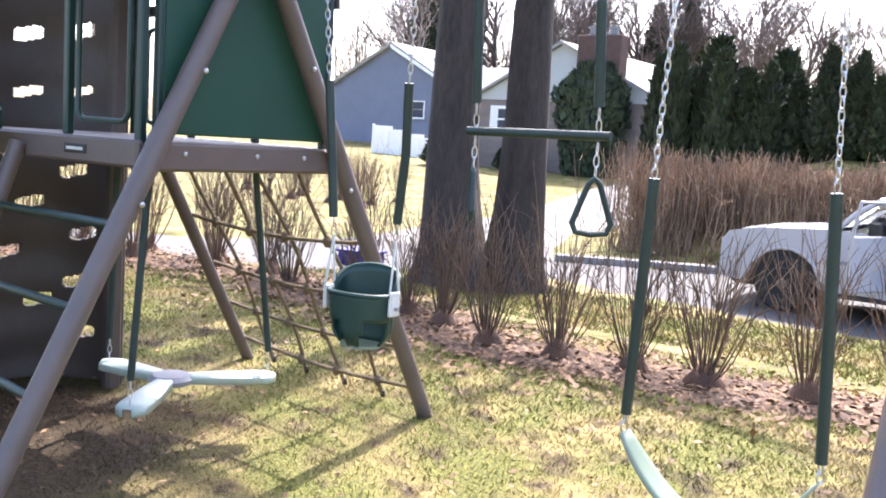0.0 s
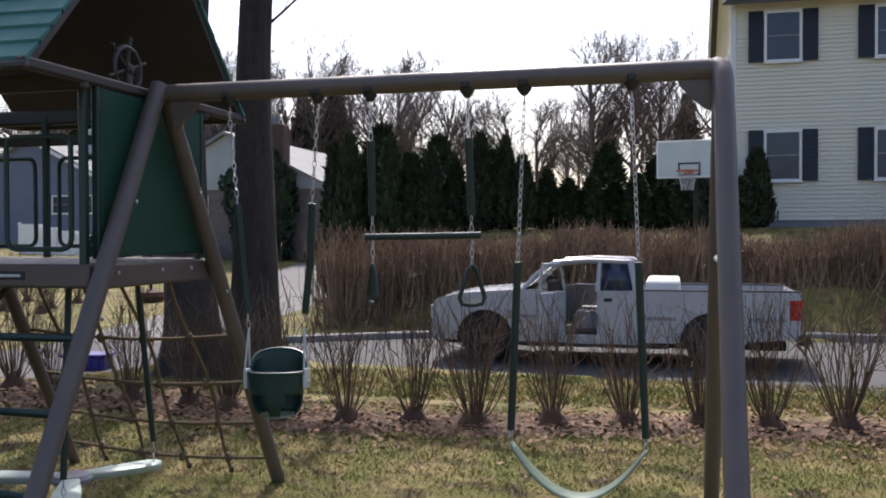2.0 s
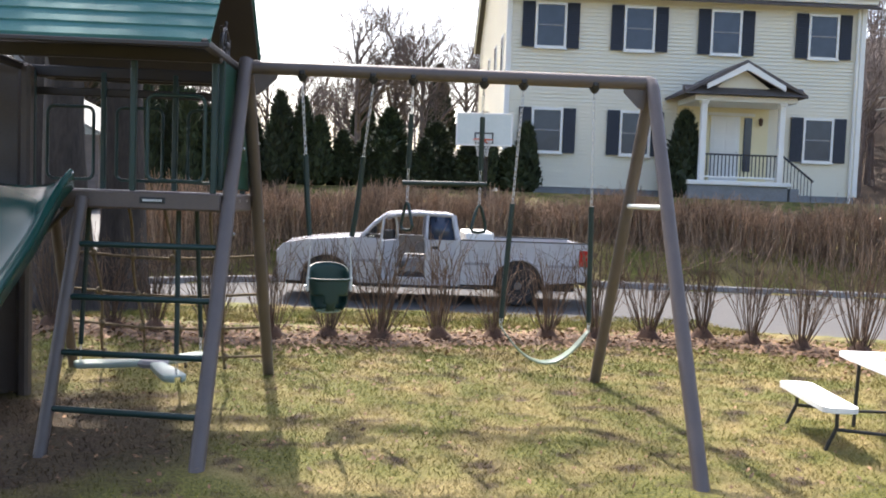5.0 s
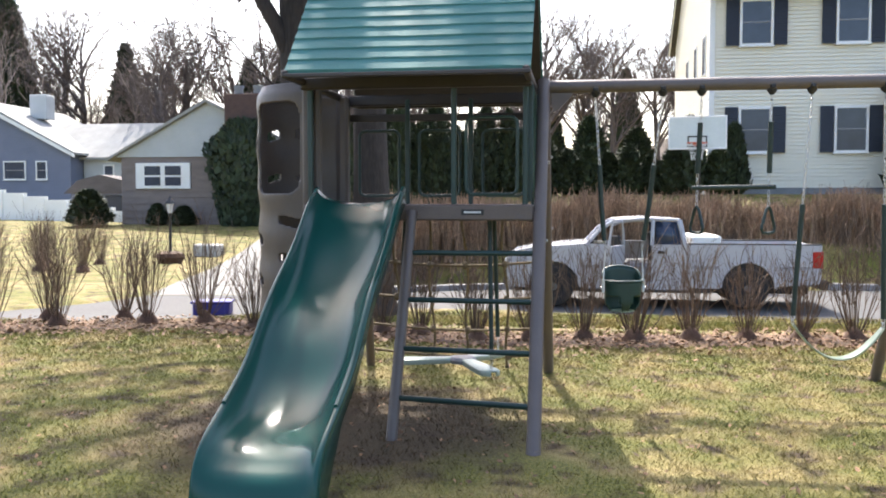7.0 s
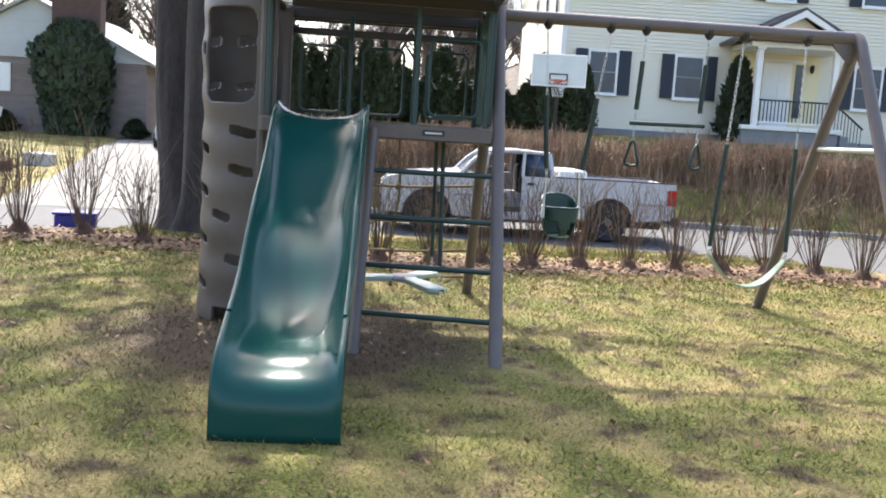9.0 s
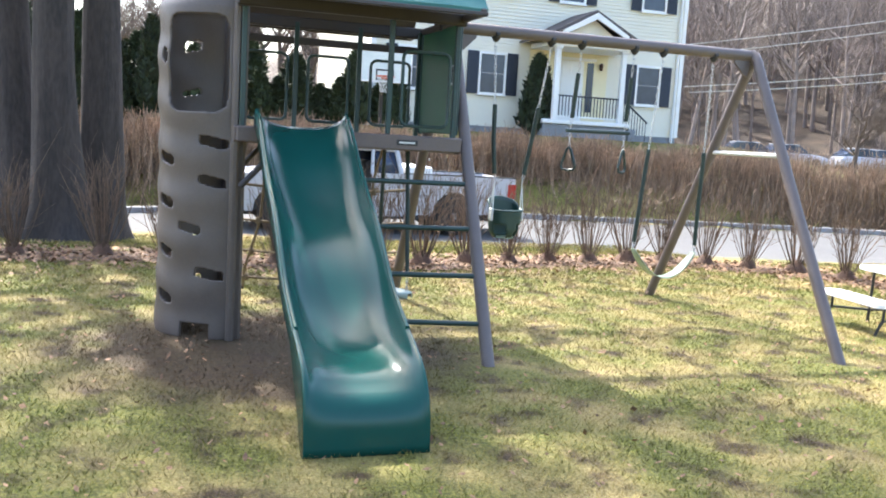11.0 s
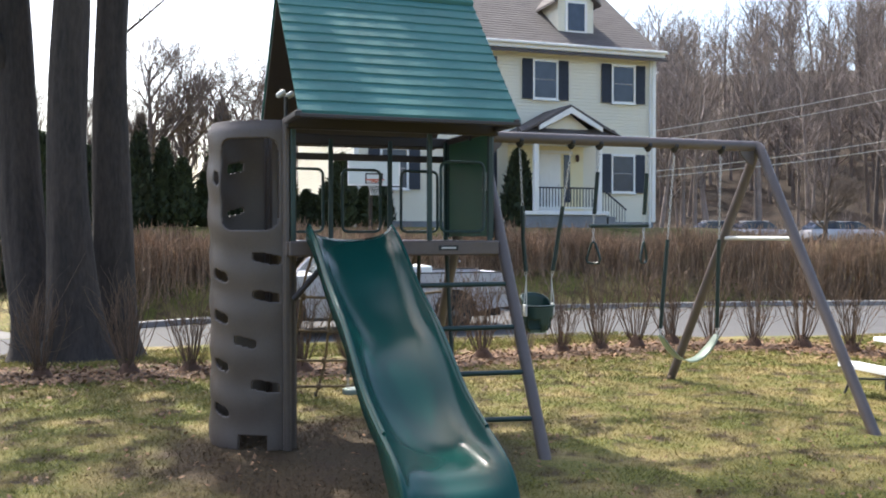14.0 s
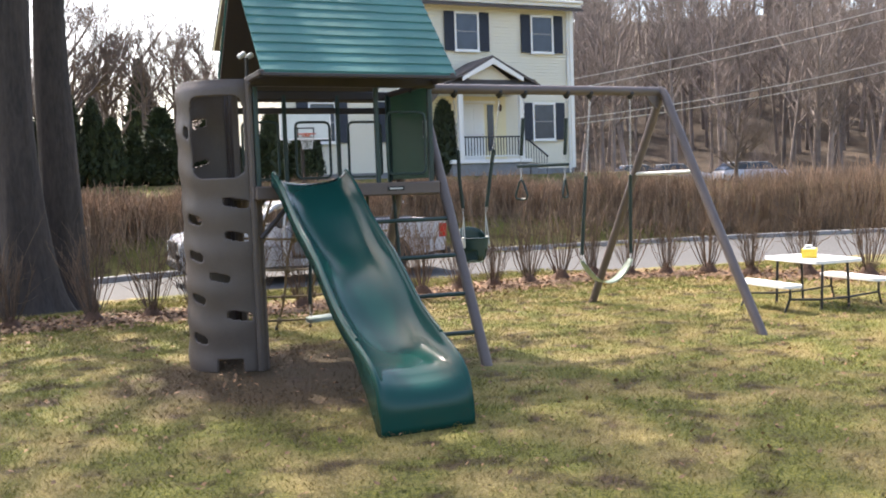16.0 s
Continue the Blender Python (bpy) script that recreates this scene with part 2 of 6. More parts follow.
M = dict(
    lawn=lawn_mat("lawn_soil", False), blade=lawn_mat("grass_blades", True),
    drive=mat("pale_driveway", (0.17, 0.163, 0.152), (0.125, 0.12, 0.113), 0.9, 0.8, 90, 0.4),
    road=mat("worn_asphalt", (0.08, 0.077, 0.076), (0.054, 0.052, 0.052), 0.9, 0.8, 90, 0.4),
    kerb=mat("kerb_stone", (0.3, 0.29, 0.28), (0.2, 0.19, 0.19), 0.85, 3, 60, 0.3),
    mulch=mat("leaf_mulch", (0.115, 0.056, 0.030), (0.045, 0.024, 0.015), 0.9, 5, 60, 0.6),
    leaf=mat("dry_leaves", (0.26, 0.145, 0.07), (0.11, 0.06, 0.032), 0.8, 30, 120, 0.1, isl=0.5),
    pipe=mat("brown_grey_powder_coat", (0.125, 0.098, 0.090), (0.092, 0.072, 0.066), 0.45, 5, 240, 0.06),
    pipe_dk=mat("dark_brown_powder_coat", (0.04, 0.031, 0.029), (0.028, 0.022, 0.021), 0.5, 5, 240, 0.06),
    beam=mat("brown_plastic_beam", (0.125, 0.094, 0.082), (0.092, 0.069, 0.061), 0.5, 6, 180, 0.12),
    deck=mat("deck_plastic", (0.34, 0.30, 0.28), (0.26, 0.23, 0.21), 0.5, 6, 120, 0.15),
    green=mat("green_powder_coat", (0.009, 0.036, 0.031), (0.006, 0.025, 0.022), 0.42, 6, 200, 0.05),
    panel=mat("green_panel_plastic", (0.016, 0.085, 0.064), (0.012, 0.062, 0.048), 0.45, 3, 150, 0.08),
    roof=mat("teal_roof_plastic", (0.052, 0.170, 0.158), (0.038, 0.135, 0.126), 0.72, 3, 90, 0.2, spec=0.35, patch=0.65),
    slide=mat("green_slide_plastic", (0.007, 0.058, 0.047), (0.006, 0.050, 0.041), 0.19, 3, 300, 0.006, spec=0.27),
    rock=mat("taupe_moulded_plastic", (0.102, 0.078, 0.066), (0.070, 0.053, 0.045), 0.45, 4, 130, 0.2),
    rope=mat("tan_rope", (0.22, 0.16, 0.092), (0.10, 0.072, 0.042), 0.85, 30, 200, 0.6),
    chain=mat("zinc_chain", (0.62, 0.62, 0.62), (0.4, 0.4, 0.4), 0.32, 40, 200, 0.05, metal=0.9),
    sleeve=mat("dark_green_sleeve", (0.014, 0.035, 0.03), (0.009, 0.022, 0.02), 0.5, 10, 120, 0.1),
    black=mat("black_plastic", (0.02, 0.02, 0.022), (0.012, 0.012, 0.013), 0.5, 10, 150, 0.1),
    mint=mat("pale_green_plastic", (0.43, 0.51, 0.45), (0.34, 0.41, 0.36), 0.4, 6, 150, 0.08),
    belt=mat("green_belt_plastic", (0.28, 0.35, 0.27), (0.22, 0.28, 0.21), 0.3, 6, 150, 0.05),
    bucket=mat("dark_green_bucket", (0.009, 0.042, 0.034), (0.006, 0.029, 0.024), 0.45, 6, 150, 0.08),
    pale=mat("pale_plastic", (0.62, 0.63, 0.60), (0.5, 0.5, 0.48), 0.45, 8, 150, 0.05),
    grey=mat("grey_plastic", (0.28, 0.28, 0.30), (0.2, 0.2, 0.22), 0.5, 8, 150, 0.1),
    white=mat("white_paint", (0.80, 0.80, 0.78), (0.72, 0.72, 0.70), 0.5, 2, 60, 0.05),
    siding=mat("cream_siding", (0.75, 0.715, 0.60), (0.69, 0.655, 0.54), 0.6, 0.6, 30, 0.08),
    cream=mat("yellow_porch_paint", (0.78, 0.70, 0.46), (0.72, 0.64, 0.40), 0.6, 1, 30, 0.05),
    shutter=mat("navy_shutter_paint", (0.022, 0.026, 0.038), (0.015, 0.018, 0.026), 0.55, 4, 50, 0.1),
    shingle=mat("brown_grey_shingle", (0.115, 0.10, 0.096), (0.07, 0.06, 0.058), 0.9, 1.5, 25, 0.6, stretch=(1, 1, 3)),
    shingle2=mat("pale_grey_shingle", (0.30, 0.30, 0.285), (0.22, 0.22, 0.21), 0.9, 1.5, 25, 0.5),
    found=mat("foundation_concrete", (0.24, 0.25, 0.27), (0.17, 0.18, 0.19), 0.9, 2, 30, 0.3),
    wood_grey=mat("grey_brown_shake", (0.23, 0.19, 0.17), (0.16, 0.13, 0.12), 0.85, 1.5, 25, 0.5, stretch=(1, 1, 4)),
    gable=mat("grey_gable_paint", (0.46, 0.48, 0.48), (0.39, 0.41, 0.41), 0.7, 1.2, 30, 0.1),
    blue=mat("slate_blue_siding", (0.165, 0.185, 0.25), (0.13, 0.15, 0.21), 0.7, 1, 30, 0.15),
    brick=mat("chimney_brick", (0.10, 0.06, 0.05), (0.065, 0.04, 0.035), 0.9, 4, 25, 0.5),
    pane=mat("dark_window_pane", (0.035, 0.05, 0.085), (0.02, 0.03, 0.055), 0.08, 0.5, 3, 0.0, spec=0.5),
    bark=mat("grey_bark", (0.054, 0.042, 0.036), (0.021, 0.017, 0.015), 0.95, 6, 28, 0.9, stretch=(1, 1, 0.25)),
    twig=mat("winter_twig", (0.155, 0.10, 0.062), (0.075, 0.048, 0.032), 0.85, 8, 60, 0.2, rnd=0.12, isl=0.4),
    hedge=mat("russet_hedge_twig", (0.34, 0.225, 0.145), (0.15, 0.10, 0.066), 0.85, 1.2, 20, 0.2, isl=0.55),
    branch=mat("far_branch", (0.145, 0.112, 0.098), (0.08, 0.062, 0.056), 0.95, 0.3, 6, 0.2, rnd=0.2),
    woods=mat("hill_woods_branch", (0.255, 0.205, 0.18), (0.14, 0.112, 0.098), 0.95, 0.08, 2, 0.2, isl=0.35),
    arb=mat("arborvitae_foliage", (0.036, 0.052, 0.018), (0.013, 0.021, 0.009), 0.8, 2, 30, 0.3, rnd=0.2, isl=0.4),
    ivy=mat("ivy_foliage", (0.028, 0.048, 0.02), (0.012, 0.022, 0.010), 0.7, 2, 30, 0.3, isl=0.4),
    truck=mat("white_vehicle_paint", (0.44, 0.44, 0.47), (0.37, 0.37, 0.40), 0.28, 1, 40, 0.0, coat=0.5),
    tyre=mat("tyre_rubber", (0.022, 0.022, 0.022), (0.014, 0.014, 0.014), 0.8, 8, 60, 0.2),
    rim=mat("alloy_rim", (0.16, 0.16, 0.165), (0.10, 0.10, 0.105), 0.4, 8, 60, 0.05, metal=0.7),
    dark=mat("dark_interior", (0.03, 0.03, 0.032), (0.02, 0.02, 0.022), 0.8, 6, 60, 0.1),
    red=mat("red_lens", (0.45, 0.02, 0.02), (0.32, 0.012, 0.012), 0.2, 6, 60, 0.0, coat=0.4),
    lens=mat("clear_lens", (0.6, 0.6, 0.62), (0.45, 0.45, 0.47), 0.12, 6, 60, 0.0, coat=0.5),
    orange=mat("orange_rim_paint", (0.5, 0.10, 0.04), (0.4, 0.07, 0.03), 0.5, 6, 60, 0.05),
    board=mat("backboard_acrylic", (0.62, 0.66, 0.64), (0.52, 0.57, 0.55), 0.2, 2, 40, 0.0),
    bin=mat("blue_violet_plastic", (0.035, 0.03, 0.22), (0.025, 0.02, 0.16), 0.45, 6, 100, 0.05),
    carton=mat("yellow_carton", (0.72, 0.50, 0.06), (0.62, 0.42, 0.04), 0.6, 8, 60, 0.05),
    stone=mat("pale_stone", (0.5, 0.49, 0.46), (0.38, 0.37, 0.35), 0.85, 4, 40, 0.3),
    glass=glass_mat("tinted_vehicle_glass", (0.55, 0.6, 0.6)),
)


def let_light_through(m, colour, share):
    """Thin plastic that glows with the light behind it."""
    nt = m.node_tree
    out = nt.nodes["Material Output"]
    tr = nt.nodes.new("ShaderNodeBsdfTranslucent")
    tr.inputs["Color"].default_value = (*colour, 1)
    mx = nt.nodes.new("ShaderNodeMixShader")
    mx.inputs[0].default_value = share
    nt.links.new(nt.nodes["Principled BSDF"].outputs[0], mx.inputs[1])
    nt.links.new(tr.outputs[0], mx.inputs[2])
    nt.links.new(mx.outputs[0], out.inputs["Surface"])


let_light_through(M["panel"], (0.22, 0.33, 0.16), 0.35)
let_light_through(M["belt"], (0.45, 0.5, 0.36), 0.3)


# ---- mesh helpers ----
class Build:
    """Collects faces of one mesh."""

    def __init__(self):
        self.v, self.f = [], []

    def add(self, verts, faces):
        n = len(self.v)
        self.v.extend([tuple(p) for p in verts])
        self.f.extend([tuple(i + n for i in f) for f in faces])
        return self

    def box(self, lo, hi, c=0.006, m=None):
        """A box with chamfered edges."""
        ctr = [(a + b) / 2 for a, b in zip(lo, hi)]
        h = [abs(b - a) / 2 for a, b in zip(lo, hi)]
        c = min(c, min(h) * 0.6)
        vs, ix = [], {}
        for sx in (-1, 1):
            for sy in (-1, 1):
                for sz in (-1, 1):
                    s = (sx, sy, sz)
                    for k in range(3):
                        ix[s, k] = len(vs)
                        p = Vector([ctr[a] + s[a] * (h[a] if a == k else h[a] - c) for a in range(3)])
                        vs.append(m @ p if m else p)
        fs = []
        for k in range(3):
            a, b = [q for q in range(3) if q != k]
            for sg in (-1, 1):
                quad = []
                for sa, sb in ((-1, -1), (1, -1), (1, 1), (-1, 1)):
                    s = [0, 0, 0]
                    s[k], s[a], s[b] = sg, sa, sb
                    quad.append(ix[tuple(s), k])
                fs.append(quad)
        for k in range(3):
            a, b = [q for q in range(3) if q != k]
            for sa in (-1, 1):
                for sb in (-1, 1):
                    s0, s1 = [0, 0, 0], [0, 0, 0]
                    s0[k], s0[a], s0[b] = -1, sa, sb
                    s1[k], s1[a], s1[b] = 1, sa, sb
                    fs.append([ix[tuple(s0), a], ix[tuple(s1), a], ix[tuple(s1), b], ix[tuple(s0), b]])
        for sx in (-1, 1):
            for sy in (-1, 1):
                for sz in (-1, 1):
                    fs.append([ix[(sx, sy, sz), k] for k in range(3)])
        return self.add(vs, fs)

    def tube(self, pts, r, seg=10, cap=True, closed=False):
        """A round bar along points; r is one radius or one a point."""
        pts = [Vector(p) for p in pts]
        n = len(pts)
        rs = r if isinstance(r, (list, tuple)) else [r] * n
        vs, fs = [], []
        up = None
        for i, p in enumerate(pts):
            if closed:
                d = pts[(i + 1) % n] - pts[i - 1]
            else:
                d = pts[min(i + 1, n - 1)] - pts[max(i - 1, 0)]
            d.normalize()
            if up is None:
                up = d.orthogonal().normalized()
            up = (up - d * up.dot(d))
            up = up.normalized() if up.length > 1e-6 else d.orthogonal().normalized()
            side = d.cross(up)
            for k in range(seg):
                a = 2 * math.pi * k / seg
                vs.append(p + (up * math.cos(a) + side * math.sin(a)) * rs[i])
        last = n if closed else n - 1
        for i in range(last):
            for k in range(seg):
                j = (i + 1) % n
                fs.append((i * seg + k, i * seg + (k + 1) % seg, j * seg + (k + 1) % seg, j * seg + k))
        if cap and not closed:
            fs.append(tuple(range(seg - 1, -1, -1)))
            fs.append(tuple((n - 1) * seg + k for k in range(seg)))
        return self.add(vs, fs)

    def prism(self, poly, a, b, axis="y"):
        """A flat outline drawn out from a to b along an axis. The outline's pairs are the two other axes in order."""
        put = {"y": lambda p, q: (p[0], q, p[1]), "x": lambda p, q: (q, p[0], p[1]), "z": lambda p, q: (p[0], p[1], q)}[axis]
        n = len(poly)
        vs = [put(p, a) for p in poly] + [put(p, b) for p in poly]
        fs = [tuple(range(n)), tuple(range(2 * n - 1, n - 1, -1))]
        fs += [(i, (i + 1) % n, n + (i + 1) % n, n + i) for i in range(n)]
        return self.add(vs, fs)

    def lathe(self, prof, ctr=(0, 0, 0), seg=20, m=None):
        """A turned shape from (radius, height) pairs."""
        vs, fs = [], []
        for r, z in prof:
            for k in range(seg):
                a = 2 * math.pi * k / seg
                p = Vector((ctr[0] + r * math.cos(a), ctr[1] + r * math.sin(a), ctr[2] + z))
                vs.append(m @ p if m else p)
        for i in range(len(prof) - 1):
            for k in range(seg):
                fs.append((i * seg + k, i * seg + (k + 1) % seg, (i + 1) * seg + (k + 1) % seg, (i + 1) * seg + k))
        fs.append(tuple(range(seg - 1, -1, -1)))
        fs.append(tuple((len(prof) - 1) * seg + k for k in range(seg)))
        return self.add(vs, fs)

    def sheet(self, rows):
        """A net of quads through rows of points."""
        w = len(rows[0])
        return self.add([p for r in rows for p in r], [(i * w + k, i * w + k + 1, (i + 1) * w + k + 1, (i + 1) * w + k) for i in range(len(rows) - 1) for k in range(w - 1)])

    def mesh(self, name, material, smooth=35):
        me = bpy.data.meshes.new(name)
        me.from_pydata(self.v, [], self.f)
        bm = bmesh.new()
        bm.from_mesh(me)
        bmesh.ops.recalc_face_normals(bm, faces=bm.faces)
        bm.to_mesh(me)
        bm.free()
        me.materials.append(material)
        if smooth:
            me.polygons.foreach_set("use_smooth", [True] * len(me.polygons))
            me.set_sharp_from_angle(angle=radians(smooth))
        return me


def part(name, b, material, parent, label="", smooth=35):
    ob = new(name, b.mesh(name, material, smooth))
    ob.parent = parent
    if label:
        tagged(ob, label)
    return ob


def solo(name, b, material, label, category, group="", kind="", smooth=35):
    return tagged(new(name, b.mesh(name, material, smooth)), label, category, group, kind)


def thing(name, label, category, group="", at=(0, 0, 0), kind=""):
    ob = new(name)
    ob.location = at
    ob.empty_display_size = 0.1
    return tagged(ob, label, category, group, kind)


def loose(name, verts, faces, material):
    """A quick mesh of many small faces from arrays."""
    me = bpy.data.meshes.new(name)
    me.from_pydata(verts, [], faces)
    me.materials.append(material)
    return me


def spline(pts, n):
    """n points on a smooth line through the given points."""
    p = np.array(pts, float)
    d = np.r_[0, np.cumsum(np.linalg.norm(np.diff(p, axis=0), axis=1))]
    t = np.linspace(0, d[-1], n)
    tang = np.gradient(p, d, axis=0)
    out = []
    for u in t:
        i = min(max(np.searchsorted(d, u) - 1, 0), len(d) - 2)
        h = d[i + 1] - d[i]
        s = (u - d[i]) / h
        out.append((2 * s**3 - 3 * s**2 + 1) * p[i] + (s**3 - 2 * s**2 + s) * h * tang[i] + (-2 * s**3 + 3 * s**2) * p[i + 1] + (s**3 - s**2) * h * tang[i + 1])
    return out


# ---- ground ----
NEAR_EDGE = [(-60, -40), (-20, -6), (-9.5, 1.2), (-7.2, 3.5), (-6.2, 4.7), (-5.2, 5.8), (-4.6, 8.2), (-3.6, 8.9), (-1.5, 8.6), (2, 8.2), (5, 7.5), (6.6, 6.2), (8, 5.1), (11, 4.2), (20, 1.0), (60, -14)]
DRIVE = [(-4.4, 10.9), (-5.4, 12.6), (-6.2, 15), (-7.2, 20), (-7.6, 26), (-8.0, 34), (-12, 34), (-11.6, 26), (-10.6, 20), (-9.0, 13), (-8.3, 10.2)]
FAR_EDGE = [(60, -4), (30, 7), (20, 10.6), (14, 12.3), (7, 13.3), (1, 13.1), (-2, 12.3), (-4.4, 10.9), (-8.3, 10.2), (-8.6, 8.8), (-9.6, 7), (-12, 4.6), (-22, -2), (-60, -30)]
ROAD = NEAR_EDGE + FAR_EDGE


def inside(x, y, poly):
    hit = False
    for (x0, y0), (x1, y1) in zip(poly, poly[1:] + poly[:1]):
        if (y0 > y) != (y1 > y) and x < (x1 - x0) * (y - y0) / (y1 - y0) + x0:
            hit = not hit
    return hit


def ramp01(v, a, b):
    s = min(max((v - a) / (b - a), 0), 1)
    return s * s * (3 - 2 * s)


def land(x, y):
    """Height of the land without its small bumps."""
    z = -0.05 * ramp01(y, 2.0, 4.6) - 0.21 * ramp01(y, 4.2, 7.6)
    bank = 0.92 * ramp01(y, 13.2, 14.9) + 0.2 * ramp01(y, 14.9, 17) + 0.95 * ramp01(y, 16.0, 20.5) * (1 - 0.95 * ramp01(x, 16.5, 23))
    bank *= ramp01(x, -7, -2)
    z += bank + 0.9 * ramp01(y, 18, 32) * (1 - ramp01(x, -7, -2))
    z += 1.4 * ramp01(y, 33, 60) * (1 - ramp01(x, 14, 24))
    z += 26 * ramp01(y + 0.55 * (x - 30), 55, 150) * ramp01(x, -10, 50)
    return z


def lawn_z(x, y):
    return land(x, y) + 0.012 * noise.noise((x * 0.8, y * 0.8, 0)) + 0.006 * noise.noise((x * 3, y * 3, 4))


def axis_steps():
    xs = list(np.arange(-12, 14.01, 0.25))
    left, right = [-12.0], [14.0]
    step = 0.4
    while left[-1] > -900:
        left.append(left[-1] - step)
        right.append(right[-1] + step)
        step *= 1.13
    return left[:0:-1] + xs + right[1:]


xs = axis_steps()
ys = [y - 0 for y in xs]
ys = sorted(set(round(y, 3) for y in ys) | set(round(float(y), 3) for y in np.arange(14, 22, 0.3)))
gv, gf = [], []
for y in ys:
    for x in xs:
        z = lawn_z(x, y)
        if -62 < x < 62 and (inside(x, y, ROAD) or inside(x, y, DRIVE)):
            z -= 0.10
        gv.append((x, y, z))
w = len(xs)
for j in range(len(ys) - 1):
    for i in range(w - 1):
        gf.append((j * w + i, j * w + i + 1, (j + 1) * w + i + 1, (j + 1) * w + i))
ground = new("ground", loose("ground", gv, gf, M["lawn"]))
ground.data.polygons.foreach_set("use_smooth", [True] * len(gf))
tagged(ground, "patchy winter lawn of straw and olive grass with worn soil", "ground", kind="structure")

def paving(name, outline, material, label, category, lift):
    """A paved sheet that follows the land."""
    rb = bmesh.new()
    rb.faces.new([rb.verts.new((x, y, 0)) for x, y in outline])
    bmesh.ops.triangulate(rb, faces=rb.faces)
    for _ in range(5):
        bmesh.ops.subdivide_edges(rb, edges=[e for e in rb.edges if e.calc_length() > 1.2], cuts=1, use_grid_fill=False)
        bmesh.ops.triangulate(rb, faces=rb.faces)
    for v in rb.verts:
        v.co.z = land(v.co.x, v.co.y) + lift
    bmesh.ops.recalc_face_normals(rb, faces=rb.faces)
    rm = bpy.data.meshes.new(name)
    rb.to_mesh(rm)
    rb.free()
    rm.materials.append(material)
    return tagged(new(name, rm), label, category, kind="structure")


paving("road", ROAD, M["road"], "worn grey asphalt road with a gentle bend", "road", -0.035)
paving("driveway", DRIVE, M["drive"], "pale sunlit driveway rising to the far houses", "driveway", -0.025)

kerb = Build()
line = spline([(x, y, 0) for x, y in FAR_EDGE[1:8]], 60)
rows = []
for i, p in enumerate(line):
    d = line[min(i + 1, 59)] - line[max(i - 1, 0)]
    nrm = np.array([d[1], -d[0], 0]) / np.hypot(d[0], d[1])
    z = land(p[0], p[1])
    o = np.array([p[0], p[1], 0])
    rows.append([o + nrm * a + np.array([0, 0, z + h]) for a, h in ((-0.02, -0.1), (-0.02, 0.075), (0.0, 0.09), (0.13, 0.09), (0.15, -0.05))])
kerb.sheet(rows)
solo("kerb", kerb, M["kerb"], "grey stone kerb along the far side of the road", "kerb", kind="structure")

# leaf mulch bed under the shrub row
SHRUB_LINE = [(-9.26, 0.88), (-8.47, 1.86), (-7.69, 2.75), (-7.0, 3.44), (-6.41, 3.93), (-5.37, 4.33), (-4.63, 4.47), (-3.75, 3.97), (-2.82, 4.01), (-2.12, 3.94), (-1.61, 3.79), (-0.89, 3.44), (-0.27, 3.51), (0.33, 3.61), (0.9, 3.6), (1.56, 3.86), (2.21, 4.02), (2.85, 4.18), (3.43, 4.13), (4.07, 4.25), (4.8, 4.45), (5.27, 4.12), (5.69, 3.7), (6.16, 3.27), (6.45, 2.64), (6.92, 1.99), (7.34, 1.29), (7.77, 0.53)]
bed_line = spline([(x, y, 0) for x, y in SHRUB_LINE], 130)
rows = []
for i, p in enumerate(bed_line):
    d = bed_line[min(i + 1, 129)] - bed_line[max(i - 1, 0)]
    nrm = np.array([-d[1], d[0], 0]) / np.hypot(d[0], d[1])
    row = []
    for k in range(7):
        a = (k / 6 - 0.5) * (1.15 + 0.3 * noise.noise((p[0] * 1.3, p[1] * 1.3, 2)))
        q = p + nrm * a
        row.append((q[0], q[1], lawn_z(q[0], q[1]) + (0.022 if 0 < k < 6 else -0.02) + 0.012 * noise.noise((q[0] * 5, q[1] * 5, 1))))
    rows.append(row)
solo("mulch_bed", Build().sheet(rows), M["mulch"], "russet leaf mulch bed under the row of shrubs", "mulch bed", kind="structure", smooth=60)

# ---- swing frame ----
frame_thing = thing("swing_frame", "brown-grey tubular steel swing frame with A-shaped ends", "swing frame")
BEAM_Z = 2.43
BX = 2.83
b = Build().tube([(-0.02, 0, BEAM_Z), (BX - 0.02, 0, BEAM_Z)], 0.048, 20)
part("beam", b, M["pipe"], frame_thing)


def leg(name, top, foot, r=0.046):
    top, foot = Vector(top), Vector(foot)
    d = (top - foot).normalized()
    body = part(name, Build().tube([foot - d * 0.10, top], r, 18), M["pipe"], frame_thing)
    return body


# right end: one bent tube and one straight leg
part("leg", Build().tube([(BX, -1.52, -0.08), (BX, -0.75, 1.2), (BX, -0.12, 2.28), (BX, -0.07, 2.37), (BX - 0.005, -0.03, 2.425), (BX - 0.03, 0.0, 2.44)], 0.046, 18), M["pipe"], frame_thing)
leg("leg", (BX, -0.01, 2.42), (BX + 0.01, 1.45, 0))
leg("leg", (0.0, -0.03, 2.47), (0.0, -1.325, 0))
leg("leg", (0.0, 0.03, 2.42), (0.0, 1.42, 0))
part("crossbar", Build().tube([(BX, -0.52, 1.56), (BX, 0.52, 1.56)], 0.02, 12), M["pale"], frame_thing, "pale steel crossbar")
for x, s in ((BX - 0.03, -1), (0.05, 1)):
    g = Build()
    g.prism([(x, 2.40), (x + s * 0.02, 2.24), (x + s * 0.06, 2.26), (x + s * 0.16, 2.36), (x + s * 0.17, 2.41)], -0.012, 0.012, "y")
    part("gusset", g, M["pipe"], frame_thing)
